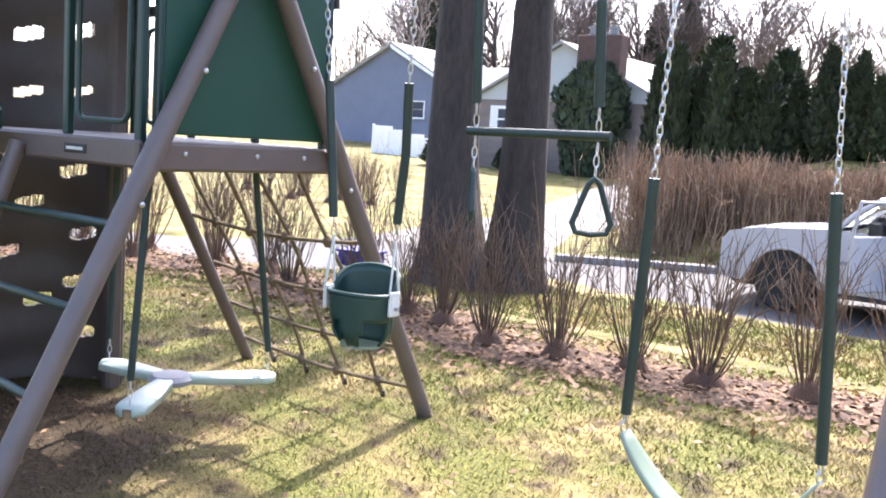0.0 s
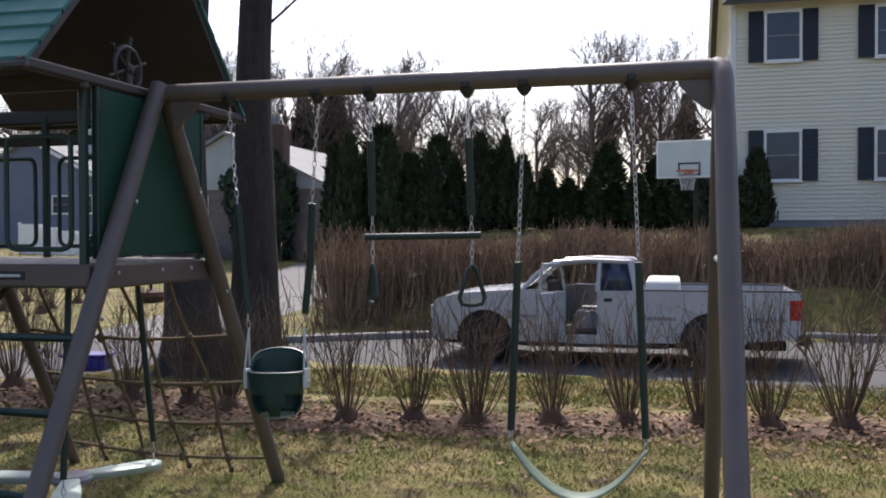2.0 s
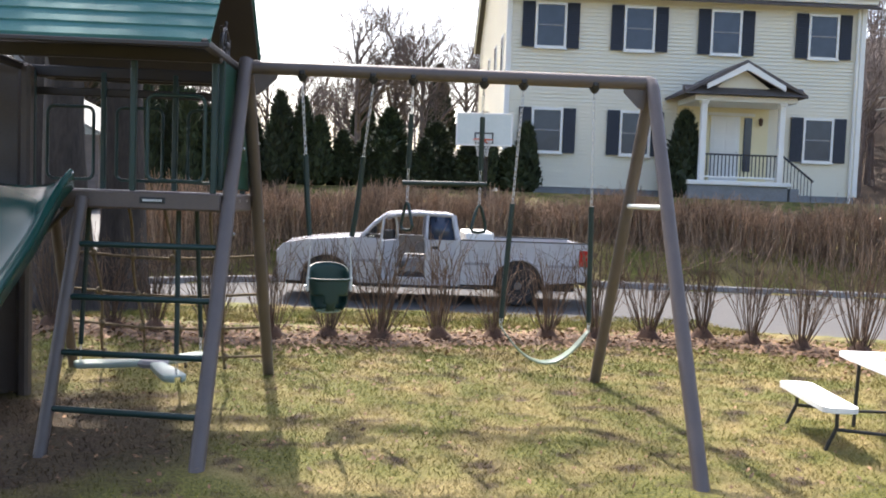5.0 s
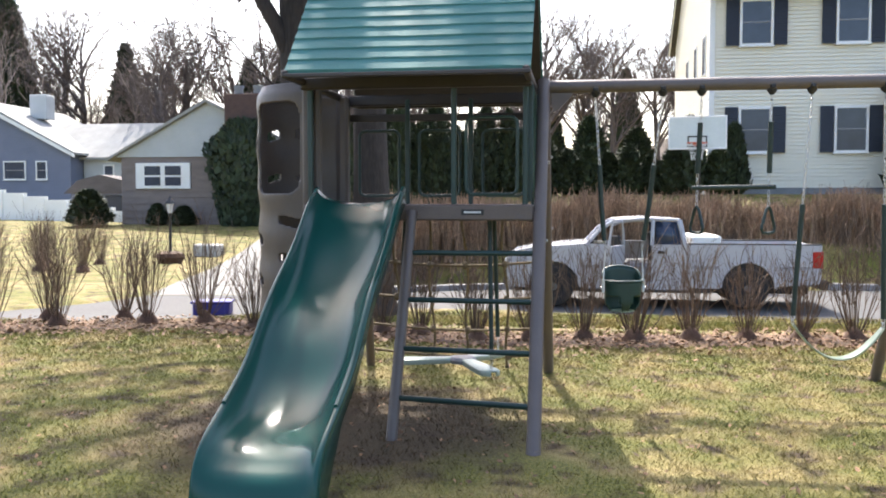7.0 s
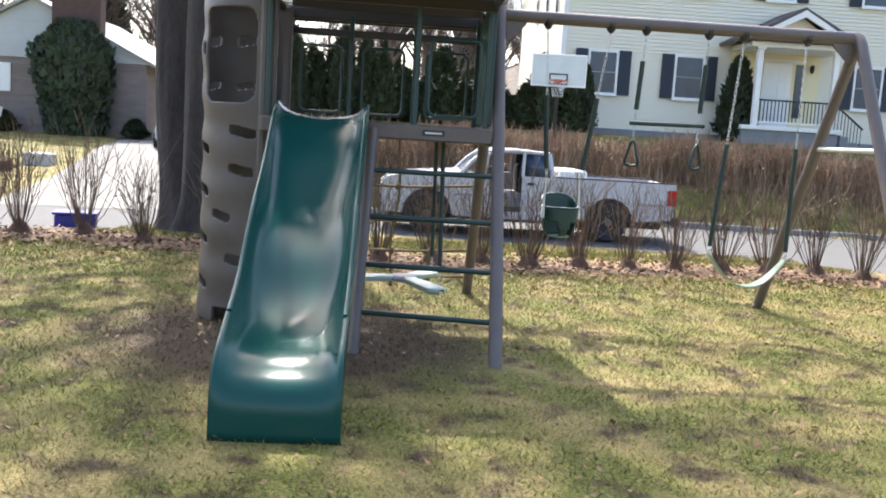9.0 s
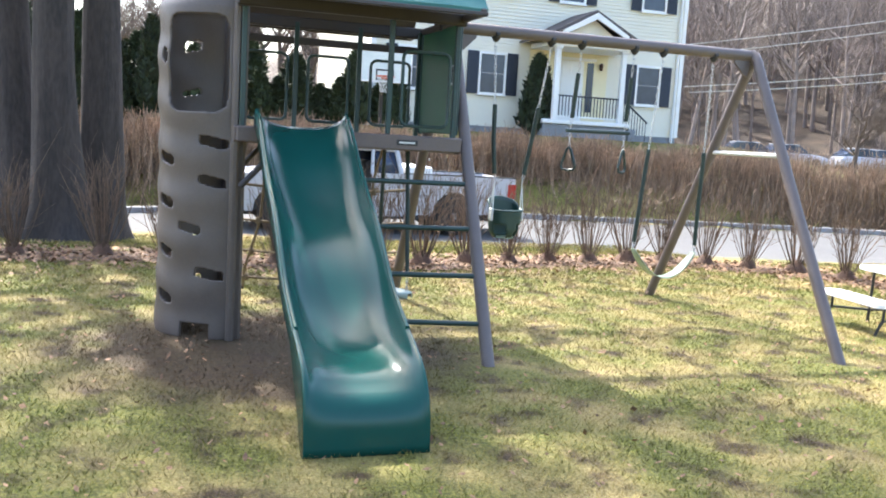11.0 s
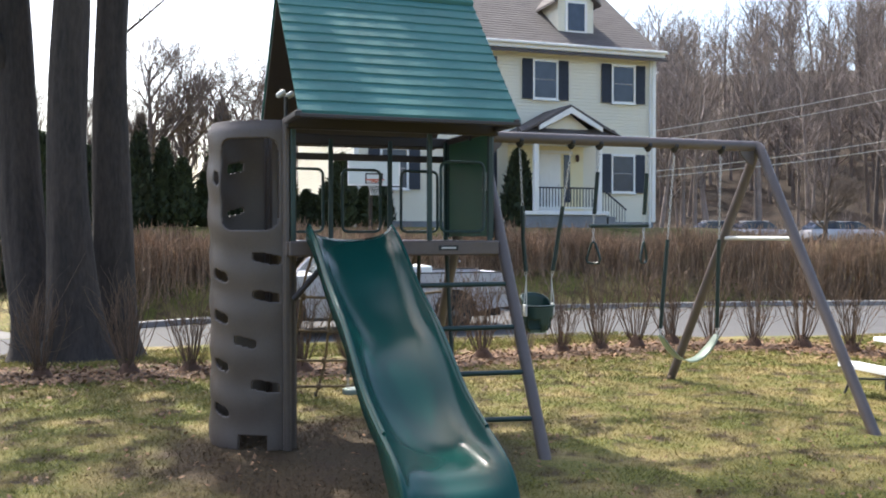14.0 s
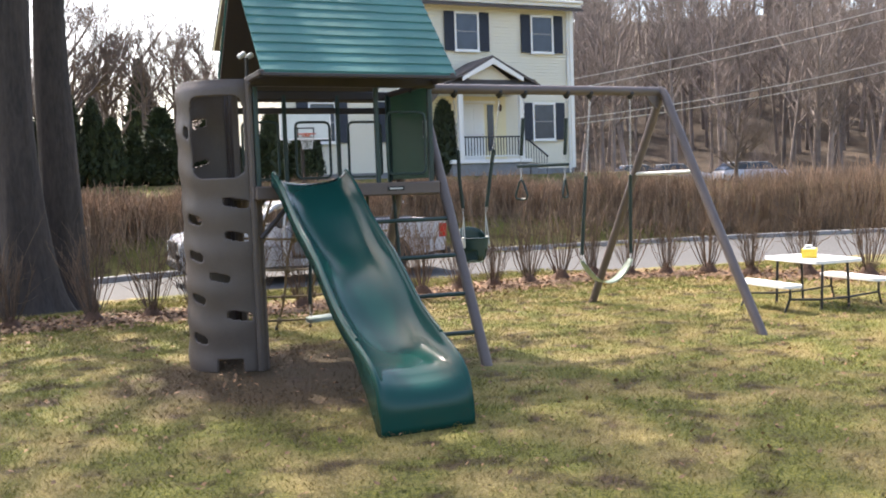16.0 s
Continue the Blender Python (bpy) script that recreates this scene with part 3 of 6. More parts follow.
for y, z in ((-0.62, 1.30), (-0.33, 1.85), (0.60, 1.35), (0.30, 1.92)):
    part("bolt", Build().lathe([(0.012, 0), (0.012, 0.008), (0.005, 0.012)], seg=8, m=Matrix.Translation((0.047, y, z)) @ Matrix.Rotation(radians(90), 4, "Y")), M["chain"], frame_thing, "bright zinc bolt head")

HANG = dict(bucket=(0.385, 0.875), trapeze=(1.153, 1.648), belt=(1.926, 2.428))
for pair in HANG.values():
    for x in pair:
        h = Build()
        h.lathe([(0.02, 0.05), (0.036, 0.03), (0.036, 0.0), (0.022, -0.02), (0.012, -0.03)], (x, 0.0, 2.375), 14)
        h.box((x - 0.02, -0.055, 2.385), (x + 0.02, 0.055, 2.42), 0.008)
        hp = part("hanger", h, M["black"], frame_thing, "black plastic swing hanger")
        part("hook", Build().tube([(x, 0, 2.35), (x, 0.014, 2.335), (x, 0.014, 2.315), (x, 0, 2.305), (x, -0.014, 2.315)], 0.004, 6), M["chain"], hp)


def chain(bld, a, b2, pitch=0.034, wire=0.0026, wide=0.0095):
    """Real links between two points, every second one turned."""
    a, b2 = Vector(a), Vector(b2)
    d = (b2 - a).normalized()
    s1 = d.orthogonal().normalized()
    s2 = d.cross(s1)
    n = max(1, int((b2 - a).length / pitch))
    for i in range(n):
        c = a + d * (i + 0.5) * ((b2 - a).length / n)
        s = s1 if i % 2 else s2
        hl = pitch * 0.72
        ring = []
        for k in range(10):
            t = 2 * math.pi * k / 10
            ring.append(c + d * (hl * math.sin(t)) + s * (wide * math.cos(t)))
        bld.tube(ring, wire, 5, closed=True)
    return bld


# belt swing
belt = thing("belt_swing", "green plastic belt swing on chains with dark grip sleeves", "swing", at=(0, 0, 0))
B0, B1 = Vector((1.84, 0.09, 0.665)), Vector((2.49, 0.13, 0.645))
for x, end in zip(HANG["belt"], (B0, B1)):
    top = Vector((x, 0, 2.315))
    mid = top.lerp(end, (2.315 - 1.55) / (2.315 - end.z))
    part("chain", chain(Build(), top, mid), M["chain"], belt)
    low = mid.lerp(end, 0.93)
    part("sleeve", Build().tube([mid, mid.lerp(low, 0.5) + Vector((0, 0.004, 0)), low], 0.019, 12), M["sleeve"], belt)
    part("shackle", chain(Build(), low, end, 0.03, 0.004, 0.013), M["chain"], belt)
rows = []
for i in range(25):
    u = i / 24
    p = B0.lerp(B1, u)
    sag = 0.245 * (1 - (2 * u - 1) ** 2)
    half = 0.068 - 0.03 * abs(2 * u - 1) ** 6
    rows.append([(p.x, p.y + half * v, p.z - sag - 0.005 * abs(v)) for v in (-1, -0.5, 0, 0.5, 1)])
seat = part("seat", Build().sheet(rows), M["belt"], belt)
md = seat.modifiers.new("thick", "SOLIDIFY")
md.thickness = 0.008

# trapeze bar with two triangle rings
trap = thing("trapeze_swing", "dark trapeze bar with two hanging gym rings", "swing")
TZ = 1.672
for k, x in enumerate(HANG["trapeze"]):
    top, end = Vector((x, 0, 2.315)), Vector((x - 0.015 + 0.02 * k, 0.075, TZ + 0.02))
    a, c = top.lerp(end, 0.26), top.lerp(end, 0.86)
    part("chain", chain(Build(), top, a), M["chain"], trap)
    part("sleeve", Build().tube([a, c], 0.019, 12), M["sleeve"], trap)
    part("chain", chain(Build(), c, end), M["chain"], trap)
    low = end - Vector((0, 0, 0.16))
    part("chain", chain(Build(), end - Vector((0, 0, 0.04)), low), M["chain"], trap)
    ax = Vector((0.81, 0.58, 0)) if k else Vector((-0.58, 0.81, 0))
    tri = [(0, 0), (0.02, -0.02), (0.055, -0.12), (0.068, -0.16), (0.055, -0.19), (0, -0.197), (-0.055, -0.19), (-0.068, -0.16), (-0.055, -0.12), (-0.02, -0.02)]
    part("ring", Build().tube([low + ax * u + Vector((0, 0, v)) for u, v in tri], 0.0115, 9, closed=True), M["sleeve"], trap, "dark green triangular ring")
part("bar", Build().tube([(1.10, 0.075, TZ), (1.70, 0.075, TZ + 0.008)], 0.017, 14), M["sleeve"], trap)

# toddler bucket swing
bucket = thing("bucket_swing", "dark green toddler bucket swing with pale side clips", "swing")
BC = Vector((0.60, 0.10, 0.968))
turn = Matrix.Translation(BC) @ Matrix.Rotation(radians(14), 4, "Z")
shell = Build()
N = 48
rows = []
for j in range(13):
    v = j / 12
    rad = 1.0 - 0.10 * v - 0.22 * max(0, v - 0.8) / 0.2
    row = []
    for i in range(N + 1):
        a = 2 * math.pi * i / N
        ca, sa = math.cos(a), math.sin(a)
        sqr = (abs(ca) ** 2.8 + abs(sa) ** 2.8) ** (-1 / 2.8)
        rear = max(0, sa) ** 0.6
        row.append(turn @ Vector((0.142 * rad * sqr * ca, 0.112 * rad * sqr * sa, -0.225 * v + 0.105 * rear * (1 - v))))
    rows.append(row)
wv = [p for r in rows for p in r]
for j in range(12):
    for i in range(N):
        a = (i + 0.5) / N * 360
        edge = 8 * max(0, j - 8)
        hole = 5 < j < 12 and (196 < a < 249 + edge * 0.3 or 291 - edge * 0.3 < a < 344)
        if not hole:
            shell.f.append((j * (N + 1) + i, j * (N + 1) + i + 1, (j + 1) * (N + 1) + i + 1, (j + 1) * (N + 1) + i))
shell.v = [tuple(p) for p in wv]
sh = part("seat_shell", shell, M["bucket"], bucket, smooth=60)
sm = sh.modifiers.new("thick", "SOLIDIFY")
sm.thickness = 0.010
base_ring = [turn @ Vector((0.09 * math.cos(a), 0.078 * math.sin(a), -0.222)) for a in np.linspace(0, 2 * math.pi, 25)[:-1]]
# pale colour stands in for sunlight glowing through the seat bottom
part("seat_base", Build().add(base_ring + [p - Vector((0, 0, 0.012)) for p in base_ring], [tuple(range(24)), tuple(range(47, 23, -1))] + [(k, (k + 1) % 24, 24 + (k + 1) % 24, 24 + k) for k in range(24)]), M["belt"], bucket, "seat base in a pale green that stands for sun shining through")
part("rim", Build().tube([p for p in rows[0][:-1]], 0.011, 8, closed=True), M["bucket"], bucket)
for sx, x in zip((-1, 1), HANG["bucket"]):
    side = turn @ Vector((sx * 0.154, -0.02, -0.01))
    clip = part("clip", Build().box((side.x - 0.010, side.y - 0.032, side.z - 0.075), (side.x + 0.010, side.y + 0.032, side.z + 0.03), 0.008), M["pale"], bucket, "pale grey clip plate")
    part("pin", Build().lathe([(0.009, 0), (0.009, 0.01)], seg=8, m=Matrix.Translation((side.x + sx * 0.012, side.y, side.z - 0.04)) @ Matrix.Rotation(radians(90 * sx), 4, "Y")), M["chain"], clip)
    tri_top = side + Vector((-sx * 0.01, 0, 0.24))
    for dy in (-0.03, 0.03):
        part("strap", Build().tube([side + Vector((0, dy, 0.02)), tri_top], 0.005, 6), M["pale"], bucket, "pale rope strap")
    top = Vector((x, 0, 2.315))
    a = top.lerp(tri_top, 0.42)
    c = top.lerp(tri_top, 0.93)
    part("chain", chain(Build(), top, a), M["chain"], bucket)
    part("sleeve", Build().tube([a, a.lerp(c, 0.5) + Vector((0.006 * sx, 0.01, 0)), c], 0.019, 12), M["sleeve"], bucket)
    part("chain", chain(Build(), c, tri_top), M["chain"], bucket)

# ---- tower ----
tower = thing("play_tower", "brown and green play tower with a teal shingled roof", "play tower")
X0, X1, Y0, Y1, DZ = -1.70, -0.075, -0.565, 0.58, 1.55
for i in range(6):
    a = Y0 + (Y1 - Y0) * i / 6
    part("deck_board", Build().box((X0 + 0.03, a + 0.006, DZ - 0.035), (X1 - 0.03, a + (Y1 - Y0) / 6 - 0.006, DZ), 0.008), M["deck"], tower, "pale brown deck board" if i == 0 else "")
for lo, hi in (((X0, Y0 - 0.02, DZ - 0.115), (X1 + 0.03, Y0 + 0.02, DZ)), ((X0, Y1 - 0.02, DZ - 0.115), (X1 + 0.03, Y1 + 0.02, DZ)), ((X0 - 0.02, Y0 + 0.03, DZ - 0.115), (X0 + 0.02, Y1 - 0.03, DZ)), ((X1 - 0.01, Y0 + 0.03, DZ - 0.125), (X1 + 0.035, Y1 - 0.03, DZ - 0.003))):
    part("deck_beam", Build().box(lo, hi, 0.012), M["beam"], tower)
for y in (-0.35, 0.05, 0.35):
    part("bolt", Build().lathe([(0.011, 0), (0.011, 0.006), (0.004, 0.009)], seg=8, m=Matrix.Translation((X1 + 0.034, y, DZ - 0.05)) @ Matrix.Rotation(radians(90), 4, "Y")), M["chain"], tower)
plate = part("name_plate", Build().box((-0.55, Y0 - 0.026, DZ - 0.075), (-0.39, Y0 - 0.018, DZ - 0.035), 0.003), M["black"], tower, "small black plate with a pale bar")
part("plate_bar", Build().box((-0.53, Y0 - 0.029, DZ - 0.062), (-0.41, Y0 - 0.0255, DZ - 0.049), 0.001), M["pale"], plate)
# posts above the deck, and the lower left posts down to the ground
for x, y, z0, z1 in ((X1 - 0.03, Y0 + 0.04, DZ - 0.10, 2.42), (X1 - 0.03, Y1 - 0.04, DZ - 0.10, 2.42), (X0 + 0.04, Y0 + 0.04, DZ - 0.10, 2.42), (X0 + 0.04, Y1 - 0.04, DZ - 0.10, 2.42), (-0.62, Y1 - 0.02, DZ, 2.42), (-1.15, Y1 - 0.02, DZ, 2.42), (-0.61, Y0 + 0.03, DZ, 2.42)):
    part("post", Build().box((x - 0.019, y - 0.019, z0), (x + 0.019, y + 0.019, z1), 0.006), M["green"], tower, "dark green steel post")
for y in (-0.40, 0.42):
    part("tower_leg", Build().box((-1.70, y - 0.05, -0.06), (-1.62, y + 0.05, 2.44), 0.02), M["rock"], tower)
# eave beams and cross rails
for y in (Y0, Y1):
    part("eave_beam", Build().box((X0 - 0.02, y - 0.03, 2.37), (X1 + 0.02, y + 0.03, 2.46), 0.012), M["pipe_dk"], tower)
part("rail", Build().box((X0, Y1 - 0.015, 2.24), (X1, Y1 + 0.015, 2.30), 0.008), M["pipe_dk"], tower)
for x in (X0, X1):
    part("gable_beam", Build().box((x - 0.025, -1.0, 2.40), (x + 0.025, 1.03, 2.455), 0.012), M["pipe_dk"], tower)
# green wall panel on the swing side, with a ribbed frame and a ship's wheel above it
pan = part("wall_panel", Build().box((X1 - 0.012, -0.455, DZ + 0.03), (X1 + 0.016, 0.50, 2.40), 0.008), M["panel"], tower, "flat green plastic wall panel")
for y in (-0.47, 0.515):
    part("panel_edge", Build().box((X1 - 0.018, y - 0.015, DZ + 0.02), (X1 + 0.022, y + 0.015, 2.40), 0.006), M["green"], pan)
part("sticker", Build().box((X1 - 0.018, -0.42, 1.95), (X1 - 0.0125, -0.33, 2.10), 0.002), M["pale"], pan, "small pale sticker")
part("sticker_face", Build().box((X1 - 0.021, -0.41, 1.965), (X1 - 0.0185, -0.34, 2.085), 0.001), M["green"], pan)

wheel = thing("ship_wheel", "dark plastic toy ship wheel with short handles on the gable", "toy wheel")
WC = Vector((-0.13, -0.12, 2.545))
part("wheel_rim", Build().tube([WC + Vector((0, 0.115 * math.cos(a), 0.115 * math.sin(a))) for a in np.linspace(0, 2 * math.pi, 28)[:-1]], 0.014, 8, closed=True), M["pipe_dk"], wheel)
for k in range(6):
    a = math.pi / 3 * k + 0.35
    d = Vector((0, math.cos(a), math.sin(a)))
    sp = part("spoke", Build().tube([WC, WC + d * 0.15], 0.009, 8), M["pipe_dk"], wheel)
    part("knob", Build().lathe([(0.006, 0), (0.013, 0.012), (0.010, 0.03)], seg=8, m=Matrix.Translation(WC + d * 0.145) @ d.to_track_quat("Z", "Y").to_matrix().to_4x4()), M["pipe_dk"], sp)
part("hub", Build().lathe([(0.03, -0.02), (0.03, 0.02), (0.015, 0.035)], seg=14, m=Matrix.Translation(WC) @ Matrix.Rotation(radians(90), 4, "Y")), M["pipe_dk"], wheel)
part("bracket", Build().box((WC.x - 0.02, WC.y - 0.025, 2.445), (WC.x + 0.02, WC.y + 0.025, WC.z), 0.006), M["pipe_dk"], wheel)

# roof: two slopes of overlapping shingle courses
RX0, RX1 = -1.70, -0.045
EY, EZ, RY, RZ = -0.985, 2.43, 0.03, 3.53
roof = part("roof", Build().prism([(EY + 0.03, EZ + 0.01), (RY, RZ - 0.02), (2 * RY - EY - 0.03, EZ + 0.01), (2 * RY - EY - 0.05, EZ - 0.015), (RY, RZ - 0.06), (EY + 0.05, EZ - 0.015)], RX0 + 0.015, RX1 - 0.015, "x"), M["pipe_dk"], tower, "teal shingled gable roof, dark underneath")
NC = 13
rngr = random.Random(8)
for side in (-1, 1):
    for i in range(NC):
        y0 = EY + (RY - EY) * i / NC
        z0 = EZ + (RZ - EZ) * i / NC
        y1 = EY + (RY - EY) * (i + 1.15) / NC
        z1 = EZ + (RZ - EZ) * (i + 1.15) / NC
        poly = [(y0, z0 - 0.004), (y0 - 0.006, z0 + 0.022), (y1, z1 + 0.010), (y1, z1 - 0.004)]
        if side > 0:
            poly = [(2 * RY - y, z) for y, z in poly][::-1]
        course = Build()
        cut = RX0
        while cut < RX1 - 0.001:
            far = min(RX1, cut + rngr.uniform(0.14, 0.34))
            far = RX1 if RX1 - far < 0.06 else far
            drop = rngr.uniform(-0.0035, 0.0035)
            sy, sz = (RY - EY) * -side, RZ - EZ
            ln = math.hypot(sy, sz)
            tab = [(y + sy / ln * drop * k, z + sz / ln * drop * k) for (y, z), k in zip(poly, (1, 1, 0, 0) if side < 0 else (0, 0, 1, 1))]
            course.prism(tab, cut, far, "x")
            cut = far
        part("shingle_course", course, M["roof"], roof)
part("ridge_cap", Build().tube([(RX0, RY, RZ + 0.02), (RX1, RY, RZ + 0.02)], 0.035, 8), M["roof"], roof)
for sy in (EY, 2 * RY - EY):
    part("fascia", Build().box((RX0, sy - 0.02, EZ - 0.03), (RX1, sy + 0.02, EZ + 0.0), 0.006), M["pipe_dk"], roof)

# pair of pale toy lamp heads on the gable end
lamps = thing("toy_telescope", "pair of pale rounded toy scope heads on the gable end", "toy scope")
for k, (dy, dx) in enumerate(((-0.02, -0.035), (0.02, 0.035))):
    mm = Matrix.Translation((-1.70 + dx, -0.42 + dy, 2.635)) @ Matrix.Rotation(radians(58), 4, "Y") @ Matrix.Scale(0.62, 4)
    part("scope_head", Build().lathe([(0.012, -0.06), (0.03, -0.05), (0.036, -0.01), (0.04, 0.04), (0.03, 0.06), (0.01, 0.066)], seg=14, m=mm), M["pale"], lamps)
part("scope_stem", Build().tube([(-1.69, -0.40, 2.43), (-1.69, -0.41, 2.62)], 0.016, 8), M["black"], lamps)

# hoop grab rails
def hoop(x0, x1, y, z0, z1, r=0.013):
    q = 0.05
    pts = []
    for cx, cz, a0 in ((x1 - q, z1 - q, 0), (x0 + q, z1 - q, 90), (x0 + q, z0 + q, 180), (x1 - q, z0 + q, 270)):
        for s in (0, 30, 60, 90):
            a = radians(a0 + s)
            pts.append((cx + q * math.cos(a), y, cz + q * math.sin(a)))
    part("grab_hoop", Build().tube(pts, r, 8, closed=True), M["green"], tower, "dark green tubular grab hoop")


for x0 in (-1.56, -1.05, -0.52):
    hoop(x0, x0 + 0.34, Y1 - 0.03, 1.62, 2.16)
hoop(-0.52, -0.16, Y0 + 0.02, 1.62, 2.16)

# ladder
foot, head = Vector((-0.945, -1.14, -0.05)), Vector((-0.90, -0.60, 1.50))
part("ladder_leg", Build().tube([foot, head], 0.038, 16), M["pipe"], tower, "brown-grey ladder leg")
for z in (0.262, 0.576, 0.897, 1.214):
    k = (z - foot.z) / (head.z - foot.z)
    p = foot.lerp(head, k)
    k2 = z / 2.47
    q = Vector((0, -1.325 + k2 * 1.295, z))
    part("rung", Build().tube([p, q], 0.019, 12), M["green"], tower, "dark green steel rung")
# net leg on the street side, brace
part("net_leg", Build().tube([(-1.71, 1.60, -0.06), (-1.54, 0.60, 1.50)], 0.04, 16), M["pipe"], tower, "brown-grey net leg")
part("brace", Build().tube([(-1.66, -0.53, 1.12), (-1.36, -0.53, 1.45)], 0.022, 10), M["pipe_dk"], tower)
part("brace", Build().tube([(-1.66, 0.55, 1.12), (-1.36, 0.55, 1.45)], 0.022, 10), M["pipe_dk"], tower)

# ---- slide ----
slide = thing("wave_slide", "glossy dark green plastic wave slide with raised rims", "slide")
RAIL = [(-0.66, 1.655), (-0.80, 1.60), (-1.0, 1.475), (-1.2, 1.325), (-1.45, 1.175), (-1.72, 1.03), (-1.95, 0.865), (-2.17, 0.70), (-2.42, 0.575), (-2.65, 0.485), (-2.83, 0.405), (-2.93, 0.315), (-2.965, 0.20), (-2.97, 0.0)]
prof = np.array(spline(RAIL, 70))
for _ in range(4):
    prof[1:-1] = (prof[:-2] + 2 * prof[1:-1] + prof[2:]) / 4
HW = 0.315
rows = []
for i, (y, z) in enumerate(prof):
    u = i / 69
    d = 0.10 + 0.05 * ramp01(u, 0.05, 0.3) - 0.07 * ramp01(u, 0.70, 0.92) + 0.010 * math.sin(u * 21)
    fade = 1 - ramp01(u, 0.86, 0.97)
    d = max(d, 0.0) * fade
    hw = HW - 0.016 * ramp01(u, 0.5, 1) - 0.01 * math.sin(u * math.pi)
    cx = -1.26 + 0.045 * u
    skirt = max(0.10, 0.0)
    zb = max(z - skirt, 0.0) if u < 0.72 else max(z - skirt - (u - 0.72) * 1.6, 0.0)
    # direction across the bed's slope for the bed's depth
    j0, j1 = prof[max(i - 1, 0)], prof[min(i + 1, 69)]
    t = np.array(j1) - np.array(j0)
    t /= np.linalg.norm(t)
    nrm = np.array([t[1], -t[0]])
    if nrm[1] < 0:
        nrm = -nrm
    sec = []
    for s, fall in ((1.05, None), (1.045, 0.006), (1.025, -0.006), (0.985, -0.008), (0.945, 0.004), (0.915, 0.16 * d), (0.87, 0.34 * d), (0.80, 0.52 * d), (0.68, 0.72 * d), (0.52, 0.86 * d), (0.34, 0.945 * d), (0.17, 0.985 * d), (0.0, d)):
        if fall is None:
            sec.append((s * hw, y, zb))
        else:
            sec.append((s * hw, y - nrm[0] * fall * fade, max(z - nrm[1] * fall * fade, 0.0)))
    rows.append([(cx - a, yy, zz) for a, yy, zz in sec] + [(cx + a, yy, zz) for a, yy, zz in sec[-2::-1]])
bed = part("slide_bed", Build().sheet(rows), M["slide"], slide, smooth=70)
sd = bed.modifiers.new("thick", "SOLIDIFY")
sd.thickness, sd.offset = 0.008, -1

for k in (3, -4):
    part("rim", Build().tube([r[k] for r in rows[:52]], 0.013, 8), M["slide"], slide, "rounded green slide rim")

# ---- climbing wall: a half tube with hand holes ----
wall = thing("climbing_wall", "taupe moulded plastic climbing wall with hand holes", "climbing wall")
CX, CY, AX, AY, TOP = -1.70, -0.0, 0.50, 0.47, 2.44
NT, NZ = 120, 220
holes = [(17, 1.42, 12, 0.036), (17, 1.14, 11, 0.036), (36, 0.80, 11, 0.034), (18, 0.475, 12, 0.038), (63, 1.29, 10, 0.04), (63, 0.98, 10, 0.04), (63, 0.62, 10, 0.04), (63, 0.28, 10, 0.042), (66, 2.02, 4, 0.05)]
holes += [(100, 1.42, 10, 0.036), (112, 1.10, 10, 0.036), (95, 0.80, 10, 0.036), (118, 0.50, 10, 0.036), (142, 1.30, 10, 0.036), (150, 0.92, 10, 0.036), (145, 0.62, 10, 0.036), (150, 0.30, 10, 0.036), (110, 2.10, 10, 0.04), (110, 1.76, 10, 0.03), (146, 2.14, 10, 0.042), (146, 1.78, 10, 0.024)]
vs, fs = [], []
for j in range(NZ + 1):
    z = TOP * j / NZ
    for i in range(NT + 1):
        a = math.pi * i / NT
        deg = 180 * i / NT
        lump = 0.013 * math.sin(z * 19.5 + 1.2 * math.sin(deg / 25)) * math.sin(a) ** 0.5 + 0.010 * noise.noise((deg / 30, z * 3, 0))
        bulge = 0.035 * math.exp(-((z - 2.02) / 0.45) ** 2) * math.sin(a) + 0.02 * (1 - ramp01(z, 0, 0.5)) * math.sin(a)
        topin = -0.05 * ramp01(z, 2.36, 2.44)
        k = 1 + lump + bulge + topin
        # the angle runs from the near edge round the outside to the far edge
        vs.append((CX - AX * k * math.sin(a), CY - AY * (1 + lump + 0.6 * bulge + 0.6 * topin) * math.cos(a), z))
for j in range(NZ):
    zc = TOP * (j + 0.5) / NZ
    for i in range(NT):
        dc = 180 * (i + 0.5) / NT
        cut = any(((dc - h[0]) / h[2]) ** 4 + ((zc - h[1] - 0.012 * math.sin((dc - h[0]) / h[2] * 2)) / h[3]) ** 4 < 1 for h in holes)
        cut |= zc < 0.11 and 16 < dc < 42
        cut |= ((dc - 33) / 27) ** 6 + ((zc - 1.97) / 0.34) ** 6 < 1
        if not cut:
            fs.append((j * (NT + 1) + i, j * (NT + 1) + i + 1, (j + 1) * (NT + 1) + i + 1, (j + 1) * (NT + 1) + i))
wm = Build().add(vs, fs)
shell = part("wall_shell", wm, M["rock"], wall, smooth=60)
ws = shell.modifiers.new("thick", "SOLIDIFY")
ws.thickness, ws.offset = 0.022, 0
part("flange", Build().box((CX - 0.03, -0.52, -0.04), (CX + 0.03, -0.42, 2.46), 0.025), M["rock"], wall)
part("flange", Build().box((CX - 0.03, 0.42, -0.04), (CX + 0.03, 0.52, 2.46), 0.025), M["rock"], wall)

# ---- rope net ----
net = thing("rope_net", "tan climbing rope net with knots under the deck", "climbing net")
NA0, NA1 = Vector((-1.53, 0.62, 1.44)), Vector((-0.03, 0.62, 1.44))
